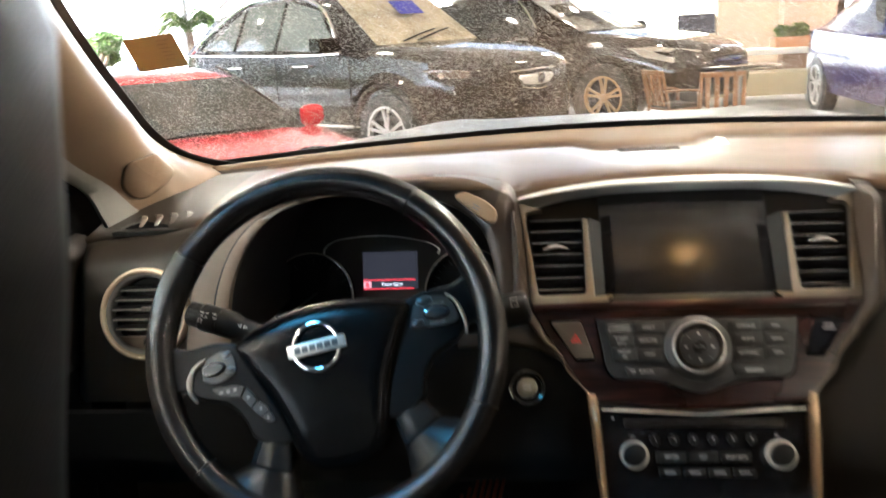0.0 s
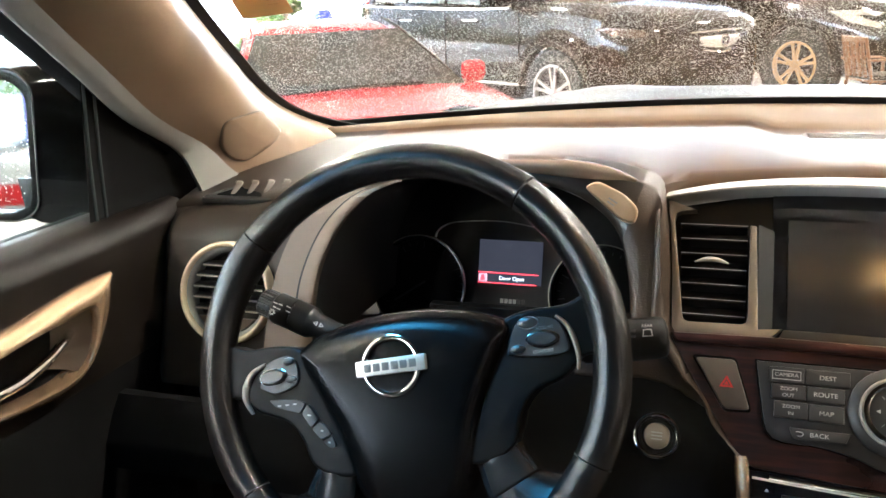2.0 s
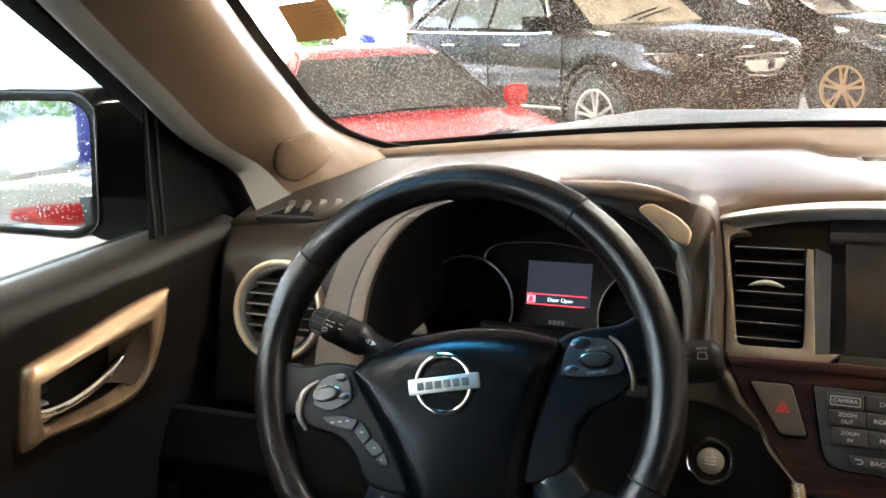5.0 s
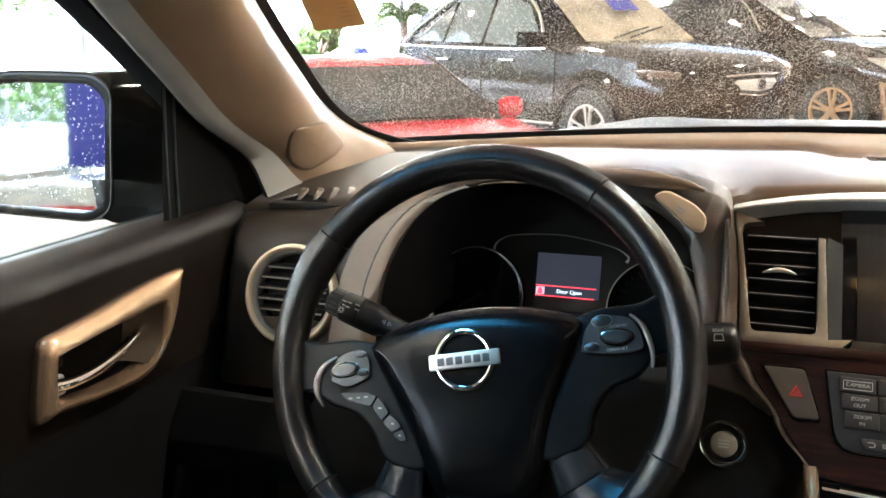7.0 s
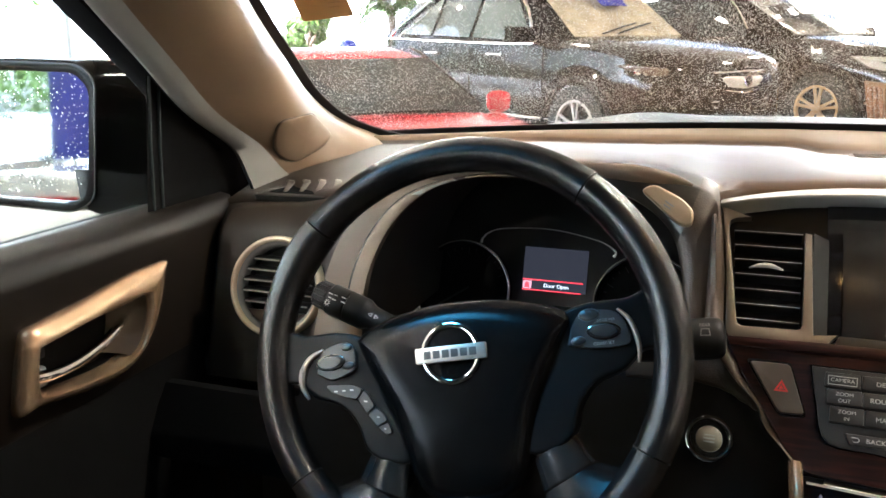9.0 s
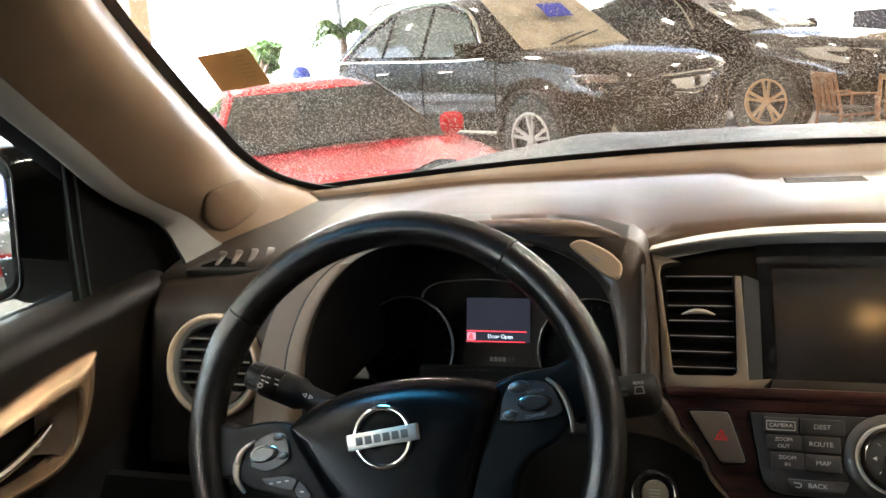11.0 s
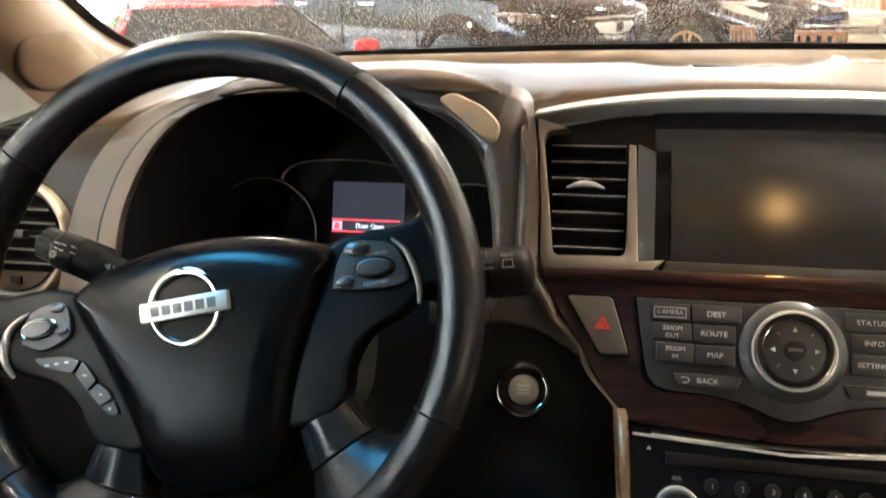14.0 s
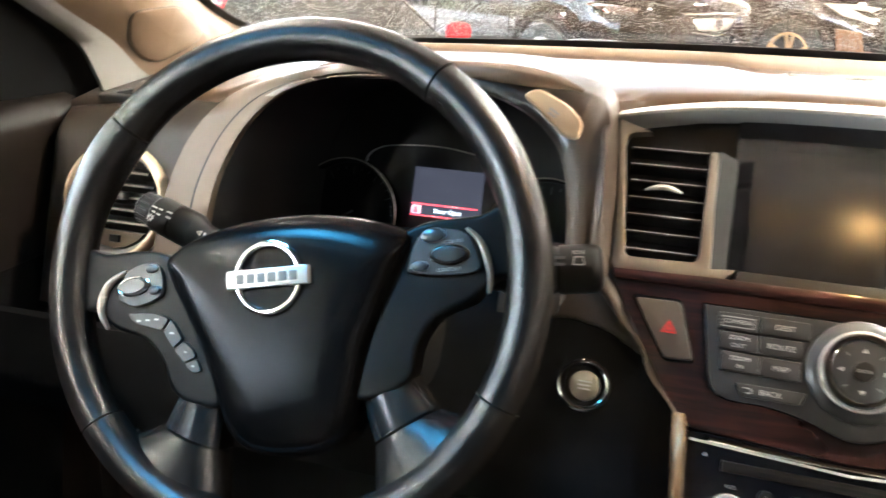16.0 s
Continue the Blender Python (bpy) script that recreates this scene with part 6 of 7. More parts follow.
# ---- outside ----
ground = thing("ground", "pale concrete forecourt", "ground", kind="structure", at=(0, 0, 0))
part("slab", sheet([[(x, y, 0.0) for y in (-400, -60, -15, 0, 15, 60, 400)] for x in (-400, -60, -15, 0, 15, 60, 400)]), CONCRETE, ground)
for x, y, a in ((1.2, 9.6, -35), (4.0, 10.2, -35), (-4.2, 7.6, -35)):
    part("painted_line", box(-2.5, 2.5, -0.06, 0.06, 0.004, 0.006, 0, pose(x, y, 0, 0, 0, a + 90)), LINEPAINT, ground)


def wheel_part(root, x, y, r, rim_r, width, finish, spokes):
    """A road wheel standing at (x, y) on the side of y's sign."""
    s = 1 if y > 0 else -1
    m = axes((x, y, r), (1, 0, 0), (0, 0, 1)) if s < 0 else axes((x, y, r), (-1, 0, 0), (0, 0, 1))
    w = width
    t = part("wheel", lathe([(rim_r, -w), (r * 0.96, -w), (r, -w * 0.7), (r, -0.03), (r * 0.975, -0.005), (rim_r * 1.02, 0.004), (rim_r, 0.0)], m, 40, False), RUBBER, root, "alloy wheel with black tyre", 50)
    part("rim", ring_body(rim_r * 0.90, rim_r, -0.05, 0.006, m, 40, 0.004), finish, t)
    part("disc", lathe([(rim_r * 0.92, -0.09), (0.02, -0.085)], m, 30), BLACK, t)
    for k in range(spokes):
        a = k * 360 / spokes
        for d in (-10, 10):
            part("spoke", loft([[m @ pose(0, 0, 0, 0, 0, a + d) @ Vector((q * h, rr, dd)) for q, dd in ((-1, dz - 0.02), (-1, dz), (1, dz), (1, dz - 0.02))] for rr, h, dz in ((0.03, 0.016, -0.008), (rim_r * 0.5, 0.012, -0.006), (rim_r * 0.93, 0.014, 0.002))]), finish, t)
    part("hub", lathe([(0.05, -0.02), (0.045, 0.0), (0.02, 0.006), (0.001, 0.007)], m, 20), finish, t)
    return t


def vehicle(label, category, at, turn, paint, st, roofline, wheels, finish, spokes=5, lamp_at=None, chrome=True, size=1.0, crown=1.0):
    """A car that points along +x. st: stations (x, half width, sill, shoulder, top at the middle); roofline: (x, z, half width at the foot, half width at the top)."""
    car = thing("car", label, category, "parked cars", at=(*at, 0), turn=turn)
    car.scale = (size, size, size)
    rings = []
    for x, w, zs, zh, zt in st:
        sec = [(0, zs), (w * 0.80, zs), (w * 0.95, zs + 0.05), (w * 0.995, zs + (zh - zs) * 0.35), (w, zs + (zh - zs) * 0.62), (w * 0.985, zs + (zh - zs) * 0.80), (w * 0.955, zh), (w * 0.88, zh + (zt - zh) * 0.55), (w * 0.62, zh + (zt - zh) * 0.90), (0, zt)]
        sec = sec + [(-y, z) for y, z in sec[-2:0:-1]]
        rings.append([(x, y, z) for y, z in sec])
    # smooth along the length
    n = len(rings[0])
    fine = []
    for i in range(49):
        fine.append([None] * n)
    for k in range(n):
        for i, p in enumerate(smooth_line([r[k] for r in rings], 49)):
            fine[i][k] = p
    part("body", loft(fine), paint, car, "", 40)
    # cabin: from the shoulder line up, with panes set in
    c = roofline
    def side(i, f, s, out=0.0):
        x, z, wb, wt, zb = c[i]
        return Vector((x, s * (wb + (wt - wb) * f + out), zb + (z - zb) * f))
    rows = []
    for i in range(len(c)):
        x, z, wb, wt, zb = c[i]
        ring = [side(i, 0, 1), side(i, 0.5, 1) + Vector((0, 0.012, 0)), side(i, 0.9, 1), Vector((x, wt * 0.75, z + 0.025 * crown)), Vector((x, 0, z + 0.045 * crown)), Vector((x, -wt * 0.75, z + 0.025 * crown)), side(i, 0.9, -1), side(i, 0.5, -1) - Vector((0, 0.012, 0)), side(i, 0, -1)]
        rows.append(ring)
    part("cabin", loft(rows, True, True), paint, car, "", 40)
    return car, side


def quad_pane(car, name, pts, off, material=CARGLASS, inset=0.0, label=""):
    """A slightly domed pane through four corners, set off along its normal."""
    a, b, c_, d = [Vector(p) for p in pts]
    mid = (a + b + c_ + d) / 4
    a, b, c_, d = [p + (mid - p) * inset for p in (a, b, c_, d)]
    nn = (b - a).cross(d - a).normalized()
    if nn.dot(mid - Vector((mid.x * 0.5, 0, 0.7))) < 0:
        nn = -nn
    rows = []
    for i in range(7):
        row = []
        for j in range(7):
            u, v = i / 6, j / 6
            p = a.lerp(b, u).lerp(d.lerp(c_, u), v)
            row.append(p + nn * (off + 0.020 * math.sin(math.pi * u) * math.sin(math.pi * v)))
        rows.append(row)
    return part(name, sheet(rows, 0.006, -nn), material, car, label, 60)


def wrap_band(pts, out=0.012, deep=0.05):
    """A band that wraps round a car's corner: (x, y, z low, z high) from back to front, proud by out."""
    rings = []
    for i, (x, y, lo, hi) in enumerate(pts):
        a, b = pts[max(i - 1, 0)], pts[min(i + 1, len(pts) - 1)]
        n_ = Vector((b[1] - a[1], a[0] - b[0], 0)).normalized()
        if n_.dot(Vector((x - 1.0, y, 0))) < 0:
            n_ = -n_
        p = Vector((x, y, 0))
        rings.append([p - n_ * deep + Vector((0, 0, lo)), p + n_ * out * 0.5 + Vector((0, 0, lo)), p + n_ * out + Vector((0, 0, lo * 0.6 + hi * 0.4)), p + n_ * out * 0.6 + Vector((0, 0, hi)), p - n_ * deep + Vector((0, 0, hi))])
    return loft(rings)


# dark sport utility car
S = [(2.44, 0.28, 0.40, 0.72, 0.83), (2.36, 0.58, 0.30, 0.80, 0.93), (2.20, 0.80, 0.27, 0.89, 1.00), (1.95, 0.92, 0.26, 0.97, 1.06), (1.55, 0.97, 0.25, 1.03, 1.12), (0.95, 0.975, 0.25, 1.07, 1.16), (0.0, 0.975, 0.25, 1.10, 1.13), (-1.2, 0.975, 0.25, 1.13, 1.15), (-2.0, 0.95, 0.28, 1.15, 1.19), (-2.40, 0.86, 0.36, 1.10, 1.16), (-2.52, 0.70, 0.45, 1.0, 1.08)]
C = [(1.02, 1.13, 0.86, 0.78, 1.09), (0.70, 1.39, 0.88, 0.73, 1.10), (0.30, 1.61, 0.90, 0.67, 1.10), (-0.35, 1.69, 0.91, 0.64, 1.11), (-1.25, 1.67, 0.90, 0.62, 1.13), (-1.95, 1.58, 0.87, 0.58, 1.15), (-2.38, 1.24, 0.84, 0.68, 1.15)]
S, C = [(x * 0.95, *r) for x, *r in S], [(x * 0.95, *r) for x, *r in C]
suv, side = vehicle("black wet sport utility car with chrome window trim and alloy wheels", "car", (-2.01, 9.02), -37, PAINT_BLACK, S, C, None, ALLOY, crown=0.3)
GRILLECHROME = mat("pale_grille_metal", (0.62, 0.60, 0.56), rough=0.24, metal=0.4, vary=0.05)
LAMPDARK = mat("smoked_headlamp", (0.10, 0.075, 0.06), rough=0.12, metal=0.3, coat=0.6, vary=0.3, blotch=20)
for s in (-1, 1):
    quad_pane(suv, "side_window", [side(1, 0.02, s) + Vector((-0.06, 0, 0)), side(3, 0.06, s), side(3, 0.90, s), side(2, 0.80, s) + Vector((-0.08, 0, 0))][::s], 0.014, PALEGLASS, label="side glass with its pale reflection in the colour")
    quad_pane(suv, "side_window", [side(3, 0.06, s) - Vector((0.06, 0, 0)), side(4, 0.06, s) + Vector((0.10, 0, 0)), side(4, 0.88, s) + Vector((0.10, 0, 0)), side(3, 0.90, s) - Vector((0.06, 0, 0))][::s], 0.014, PALEGLASS, label="side glass with its pale reflection in the colour")
    quad_pane(suv, "side_window", [side(4, 0.06, s) + Vector((0.04, 0, 0)), side(5, 0.08, s), side(5, 0.30, s) + Vector((0.14, 0, 0)), side(4, 0.84, s) + Vector((0.04, 0, 0))][::s], 0.014, PALEGLASS, label="small rear side glass with its pale reflection in the colour")
    top = [side(1, -0.02, s, 0.022), side(2, 0.80, s, 0.022), side(3, 0.96, s, 0.022), side(4, 0.92, s, 0.022), side(5, 0.40, s, 0.026), side(5, 0.02, s, 0.03) - Vector((0.16, 0, 0))]
    part("window_trim", tube(smooth_line([tuple(p) for p in top], 40), 0.017, 8), CHROME, suv, "chrome window trim")
    part("window_trim", tube([side(i, -0.02, s, 0.024) + Vector((d, 0, 0)) for i, d in ((1, 0), (2, 0), (3, 0), (4, 0), (5, -0.16))], 0.016, 8), CHROME, suv)
    part("roof_rail", tube([(0.10, s * 0.62, 1.70), (-0.1, s * 0.62, 1.755), (-0.9, s * 0.62, 1.765), (-1.6, s * 0.60, 1.735), (-1.78, s * 0.60, 1.66)], 0.020, 8), SILVER, suv, "roof rail")
    for x in (1.35, -1.33):
        arch = [(x + 0.44 * math.cos(a), s * 0.978, 0.37 + 0.44 * math.sin(a)) for a in [math.pi * k / 14 for k in range(15)]]
        part("wheel_arch", tube(arch, 0.035, 8), BLACK, suv)
        part("arch_well", lathe([(0.43, -0.14), (0.43, 0.0), (0.01, 0.001)], axes((x, s * 0.972, 0.37), (s * -1, 0, 0), (0, 0, 1)), 30), BLACK, suv)
        flare = [(x + 0.50 * math.cos(a), s * (0.975 + 0.018 * math.sin(a)), 0.37 + 0.50 * math.sin(a)) for a in [math.pi * (0.06 + 0.88 * k / 16) for k in range(17)]]
        part("wheel_arch", tube(flare, [0.02 + 0.03 * math.sin(math.pi * k / 16) for k in range(17)], 10), PAINT_BLACK, suv, "swelling black wing over the wheel")
        wheel_part(suv, x, s * 1.005, 0.37, 0.25, 0.2, ALLOY, 5)
    dm_ = part("door_mirror", loft([[Vector((0.70, s * 1.02, 1.17)) + Vector((q * 0.07, s * w, h)) for q, h in ((-1, -0.05), (0.6, -0.06), (1.2, 0.0), (0.8, 0.07), (-1, 0.08))] for w in (-0.05, 0.0, 0.12, 0.19, 0.21)]), PAINT_BLACK, suv, "black door mirror", 50)
    part("mirror_trim", tube([(0.63, s * 1.00, 1.125), (0.66, s * 1.12, 1.118), (0.68, s * 1.22, 1.135)], 0.014, 8), CHROME, dm_)
    lamp_ = wrap_band([(1.78, s * 0.915, 0.905, 0.925), (1.89, s * 0.893, 0.875, 0.925), (1.99, s * 0.845, 0.855, 0.920), (2.07, s * 0.785, 0.840, 0.910), (2.13, s * 0.715, 0.835, 0.890)], 0.016)
    hl = part("headlight", lamp_, LAMPDARK, suv, "slim smoked headlamp", 40)
    for k in range(4):
        px_, py_ = 1.95 + 0.052 * k, 0.876 - 0.050 * k
        part("projector", lathe([(0.030, 0.0), (0.029, 0.012), (0.020, 0.016), (0.001, 0.012)], axes((px_, s * py_, 0.872), (-0.66 * s, 0.75, 0), (0, 0, 1)) if s > 0 else axes((px_, s * py_, 0.872), (0.66, 0.75, 0), (0, 0, 1)), 16), CHROME, hl)
    part("bumper_crease", tube(smooth_line([(1.74, s * 0.945, 0.62), (1.93, s * 0.890, 0.60), (2.10, s * 0.780, 0.585), (2.24, s * 0.580, 0.575)], 16), 0.020, 8), PAINT_BLACK, suv)
    fog = part("fog_lamp", lathe([(0.045, -0.02), (0.045, 0.012), (0.030, 0.016), (0.001, 0.012)], axes((2.125, s * 0.73, 0.46), (-0.5, 0.86, 0) if s > 0 else (0.5, 0.86, 0), (0, 0, 1)), 18), LAMPGLASS, suv, "round fog lamp")
    part("fog_ring", ring_body(0.045, 0.054, -0.01, 0.016, axes((2.125, s * 0.73, 0.46), (-0.5, 0.86, 0) if s > 0 else (0.5, 0.86, 0), (0, 0, 1)), 20, 0.003), SILVER, fog)
    part("bonnet_line", tube(smooth_line([(0.98, s * 0.845, 1.125), (1.45, s * 0.800, 1.085), (1.85, s * 0.700, 1.020), (2.12, s * 0.520, 0.955)], 20), 0.008, 6), DARK, suv)
    for x in (0.15, -1.0):
        part("door_handle", tube([(x + 0.12, s * 0.985, 0.99), (x + 0.06, s * 1.01, 0.99), (x - 0.06, s * 1.01, 0.99), (x - 0.12, s * 0.985, 0.99)], 0.014, 8), CHROME, suv)
    for x in (0.86, -0.30, -1.20):
        part("door_gap", tube([(x, s * 0.974, 0.42), (x + 0.01, s * 0.980, 0.75), (x, s * 0.962, 1.06)], 0.006, 6), DARK, suv)
    part("sill_trim", tube([(1.0, s * 0.985, 0.42), (0.0, s * 0.992, 0.41), (-1.0, s * 0.985, 0.43)], 0.016, 8), CHROME, suv, "chrome sill line")
# opaque pane; its tan base stands for the cabin seen through
quad_pane(suv, "windscreen", [side(0, 0.30, 1, -0.12), side(0, 0.30, -1, -0.12), side(2, 0.97, -1, -0.05), side(2, 0.97, 1, -0.05)], 0.062, mat("pale_car_glass", (0.37, 0.315, 0.225), rough=0.08, vary=0.4, blotch=4), label="windscreen with the tan cabin behind it put into its colour")
part("price_sheet", box(-0.17, 0.17, -0.11, 0.11, 0, 0.004, 0, axes((0.670, 0.02, 1.500), (0, 1, 0), (-0.8, 0, 0.6))), BLUESHEET, suv, "blue sheet behind the windscreen")
for s in (-1, 1):
    part("wiper", tube([(0.99, s * 0.10 - 0.25, 1.175), (0.93, s * 0.10 + 0.05, 1.235), (0.88, s * 0.10 + 0.30, 1.275)], 0.008, 6), BLACK, suv)
# shield-shaped pale grille with a round emblem over a dark mouth
def nose(y):
    return 2.330 - 0.235 * (abs(y) / 0.62) ** 2.0


ys_ = [-0.58 + 1.16 * k / 24 for k in range(25)]


def shield_loft(low, high, d0, d1):
    return loft([[(nose(y) - 0.06, y, 0.79 - low(y)), (nose(y) + d0, y, 0.79 - low(y)), (nose(y) + d1, y, 0.79), (nose(y) + d0, y, 0.79 + high(y)), (nose(y) - 0.06, y, 0.79 + high(y))] for y in ys_])


def taper(y):
    return max(0, 1 - abs(y) / 0.58)


shield = part("grille", shield_loft(lambda y: 0.006 + 0.090 * taper(y) ** 0.7, lambda y: 0.055 + 0.02 * taper(y), 0.0, 0.004), DARK, suv, "shield grille with a pale metal wing", 40)
part("grille_wing", shield_loft(lambda y: 0.004 + 0.062 * taper(y) ** 0.8, lambda y: 0.030 + 0.006 * taper(y), 0.012, 0.026), GRILLECHROME, shield, "pale metal wing", 40)
part("grille_frame", tube([(nose(y) + 0.012, y, 0.79 + 0.058 + 0.02 * taper(y)) for y in ys_], 0.009, 8), CHROME, shield)
part("grille_frame", tube([(nose(y) + 0.012, y, 0.79 - 0.010 - 0.092 * taper(y) ** 0.7) for y in ys_], 0.007, 8), CHROME, shield)
part("emblem", ring_body(0.036, 0.050, 0.0, 0.020, axes((nose(0) + 0.020, 0, 0.785), (0, 1, 0), (0, 0, 1)), 28, 0.004), CHROME, shield)
part("emblem_face", lathe([(0.037, 0.002), (0.030, 0.006), (0.001, 0.007)], axes((nose(0) + 0.020, 0, 0.785), (0, 1, 0), (0, 0, 1)), 24), BLACK, shield)
part("grille_mouth", loft([[(2.25 + d, y, z) for y, z in ((-0.40, 0.66), (0.40, 0.66), (0.30, 0.44), (-0.30, 0.44))] for d in (-0.08, 0.055)]), DARK, suv, "dark lower grille")
for k in range(4):
    part("grille_bar", box(2.296, 2.314, -0.36 + 0.02 * (3 - k), 0.36 - 0.02 * (3 - k), 0.47 + k * 0.05, 0.482 + k * 0.05, 0.004), STEEL, suv)
part("plate_panel", box(2.312, 2.326, -0.24, 0.24, 0.50, 0.62, 0.006), PIANO, suv, "blank dark plate holder")

# dark saloon behind, with bronze wheels
S2 = [(2.30, 0.55, 0.36, 0.62, 0.70), (2.18, 0.78, 0.28, 0.70, 0.82), (1.90, 0.89, 0.24, 0.82, 0.92), (1.40, 0.925, 0.23, 0.90, 0.99), (0.80, 0.93, 0.23, 0.95, 1.04), (0.0, 0.93, 0.23, 0.98, 1.02), (-1.2, 0.93, 0.23, 1.01, 1.05), (-1.9, 0.90, 0.26, 1.03, 1.09), (-2.30, 0.80, 0.34, 0.98, 1.04), (-2.42, 0.65, 0.42, 0.88, 0.96)]
C2 = [(0.92, 1.02, 0.82, 0.74, 0.97), (0.50, 1.27, 0.84, 0.66, 0.98), (0.05, 1.46, 0.85, 0.60, 0.98), (-0.45, 1.51, 0.86, 0.58, 0.99), (-1.05, 1.47, 0.85, 0.57, 1.0), (-1.55, 1.30, 0.82, 0.58, 1.02), (-1.95, 1.10, 0.78, 0.64, 1.03)]
sal, side = vehicle("black wet saloon with bronze alloy wheels", "car", (-0.03, 11.46), -35, PAINT_BROWN, S2, C2, None, BRONZE, size=1.1)
for s in (-1, 1):
    quad_pane(sal, "side_window", [side(1, 0.10, s), side(3, 0.06, s), side(3, 0.90, s), side(2, 0.86, s)][::s], 0.014, label="dark side glass")
    quad_pane(sal, "side_window", [side(3, 0.06, s) - Vector((0.05, 0, 0)), side(5, 0.10, s), side(4, 0.84, s), side(3, 0.90, s) - Vector((0.05, 0, 0))][::s], 0.014, label="dark side glass")
    part("window_trim", tube(smooth_line([tuple(p) for p in [side(1, 0.15, s, 0.02), side(2, 0.93, s, 0.02), side(3, 0.96, s, 0.02), side(4, 0.92, s, 0.02), side(5, 0.4, s, 0.02)]], 30), 0.010, 8), CHROME, sal)
    for x in (1.36, -1.40):
        arch = [(x + 0.41 * math.cos(a), s * 0.93, 0.35 + 0.41 * math.sin(a)) for a in [math.pi * k / 14 for k in range(15)]]
        part("wheel_arch", tube(arch, 0.03, 8), BLACK, sal)
        part("arch_well", lathe([(0.40, -0.14), (0.40, 0.0), (0.01, 0.001)], axes((x, s * 0.925, 0.35), (s * -1, 0, 0), (0, 0, 1)), 30), BLACK, sal)
        wheel_part(sal, x, s * 0.965, 0.35, 0.225, 0.2, BRONZE, 5)
    part("door_mirror", loft([[Vector((0.70, s * 0.98, 1.03)) + Vector((q * 0.06, s * w, h)) for q, h in ((-1, -0.05), (1, -0.05), (1.2, 0.02), (0.5, 0.08), (-1, 0.07))] for w in (-0.06, 0.0, 0.10, 0.15)]), PAINT_BROWN, sal, "door mirror")
    bm = bmesh.new()
    lampm = [(2.15, s * 0.50, 0.70), (2.20, s * 0.50, 0.78), (1.90, s * 0.87, 0.84), (1.60, s * 0.915, 0.84), (1.80, s * 0.905, 0.74), (2.04, s * 0.82, 0.68)]
    va_ = [bm.verts.new(p) for p in lampm]
    ctr = bm.verts.new((2.00, s * 0.76, 0.765))
    for i in range(6):
        bm.faces.new((va_[i], va_[(i + 1) % 6], ctr))
    ex = bmesh.ops.extrude_face_region(bm, geom=bm.faces[:])
    bmesh.ops.translate(bm, verts=[e for e in ex["geom"] if isinstance(e, bmesh.types.BMVert)], vec=(0.035, s * 0.035, 0.01))
    part("headlight", bm, LAMPGLASS, sal, "clear headlamp", 20)
# grey base paints the reflection on this pane
quad_pane(sal, "windscreen", [side(0, 0.35, 1, -0.05), side(0, 0.35, -1, -0.05), side(2, 0.97, -1, -0.04), side(2, 0.97, 1, -0.04)], 0.060, mat("reflection_grey_glass", (0.16, 0.15, 0.135), rough=0.08, vary=0.5, blotch=4), label="windscreen with its grey reflection in the colour")
# white sheet enlarged to give the bright patch reflected there
part("price_sheet", box(-0.36, 0.36, -0.16, 0.16, 0, 0.004, 0, axes((0.625, 0.0, 1.345), (0, 1, 0), (-0.8, 0, 0.6))), WHITEPAPER, sal, "white sheet sized to the windscreen's bright reflection")
part("grille", loft([[(2.24 + d, y, z) for y, z in ((-0.40, 0.72), (0.40, 0.72), (0.32, 0.42), (-0.32, 0.42))] for d in (-0.08, 0.06)]), DARK, sal, "dark grille")
for k in range(5):
    part("grille_bar", box(2.285, 2.315, -0.38 + 0.02 * k, 0.38 - 0.02 * k, 0.46 + k * 0.05, 0.475 + k * 0.05, 0.005), CHROME, sal)

# low red sports car facing the camera car
S3 = [(2.15, 0.50, 0.30, 0.46, 0.50), (2.00, 0.74, 0.22, 0.52, 0.60), (1.70, 0.86, 0.20, 0.62, 0.70), (1.20, 0.90, 0.19, 0.72, 0.76), (0.60, 0.91, 0.19, 0.78, 0.82), (0.0, 0.91, 0.19, 0.80, 0.80), (-1.0, 0.92, 0.19, 0.84, 0.86), (-1.7, 0.91, 0.22, 0.86, 0.92), (-2.05, 0.82, 0.30, 0.82, 0.90), (-2.15, 0.70, 0.36, 0.76, 0.82)]
C3 = [(0.62, 0.83, 0.72, 0.66, 0.80), (0.25, 1.03, 0.74, 0.58, 0.80), (-0.12, 1.17, 0.76, 0.50, 0.81), (-0.50, 1.20, 0.77, 0.49, 0.82), (-1.00, 1.14, 0.76, 0.49, 0.84), (-1.55, 0.96, 0.70, 0.50, 0.86)]
S3 = [(x, w * 0.90, a, b * 0.93, c * 0.93) for x, w, a, b, c in S3]
C3 = [(x, z * 0.92, wb * 0.90, wt * 0.90, zb * 0.93) for x, z, wb, wt, zb in C3]
red, side = vehicle("bright red wet low sports car with a dark windscreen", "car", (-2.485, 4.97), -53, PAINT_RED, S3, C3, None, ALLOY, crown=0.1)
quad_pane(red, "windscreen", [Vector((0.73, 0.645, 0.715)), Vector((0.73, -0.660, 0.715)), Vector((0.065, -0.445, 1.026)), Vector((0.065, 0.440, 1.026))], 0.022, mat("wet_dark_glass", (0.029, 0.030, 0.028), rough=0.6, spec=0.05, vary=0.6, blotch=3), label="dark sloping windscreen")
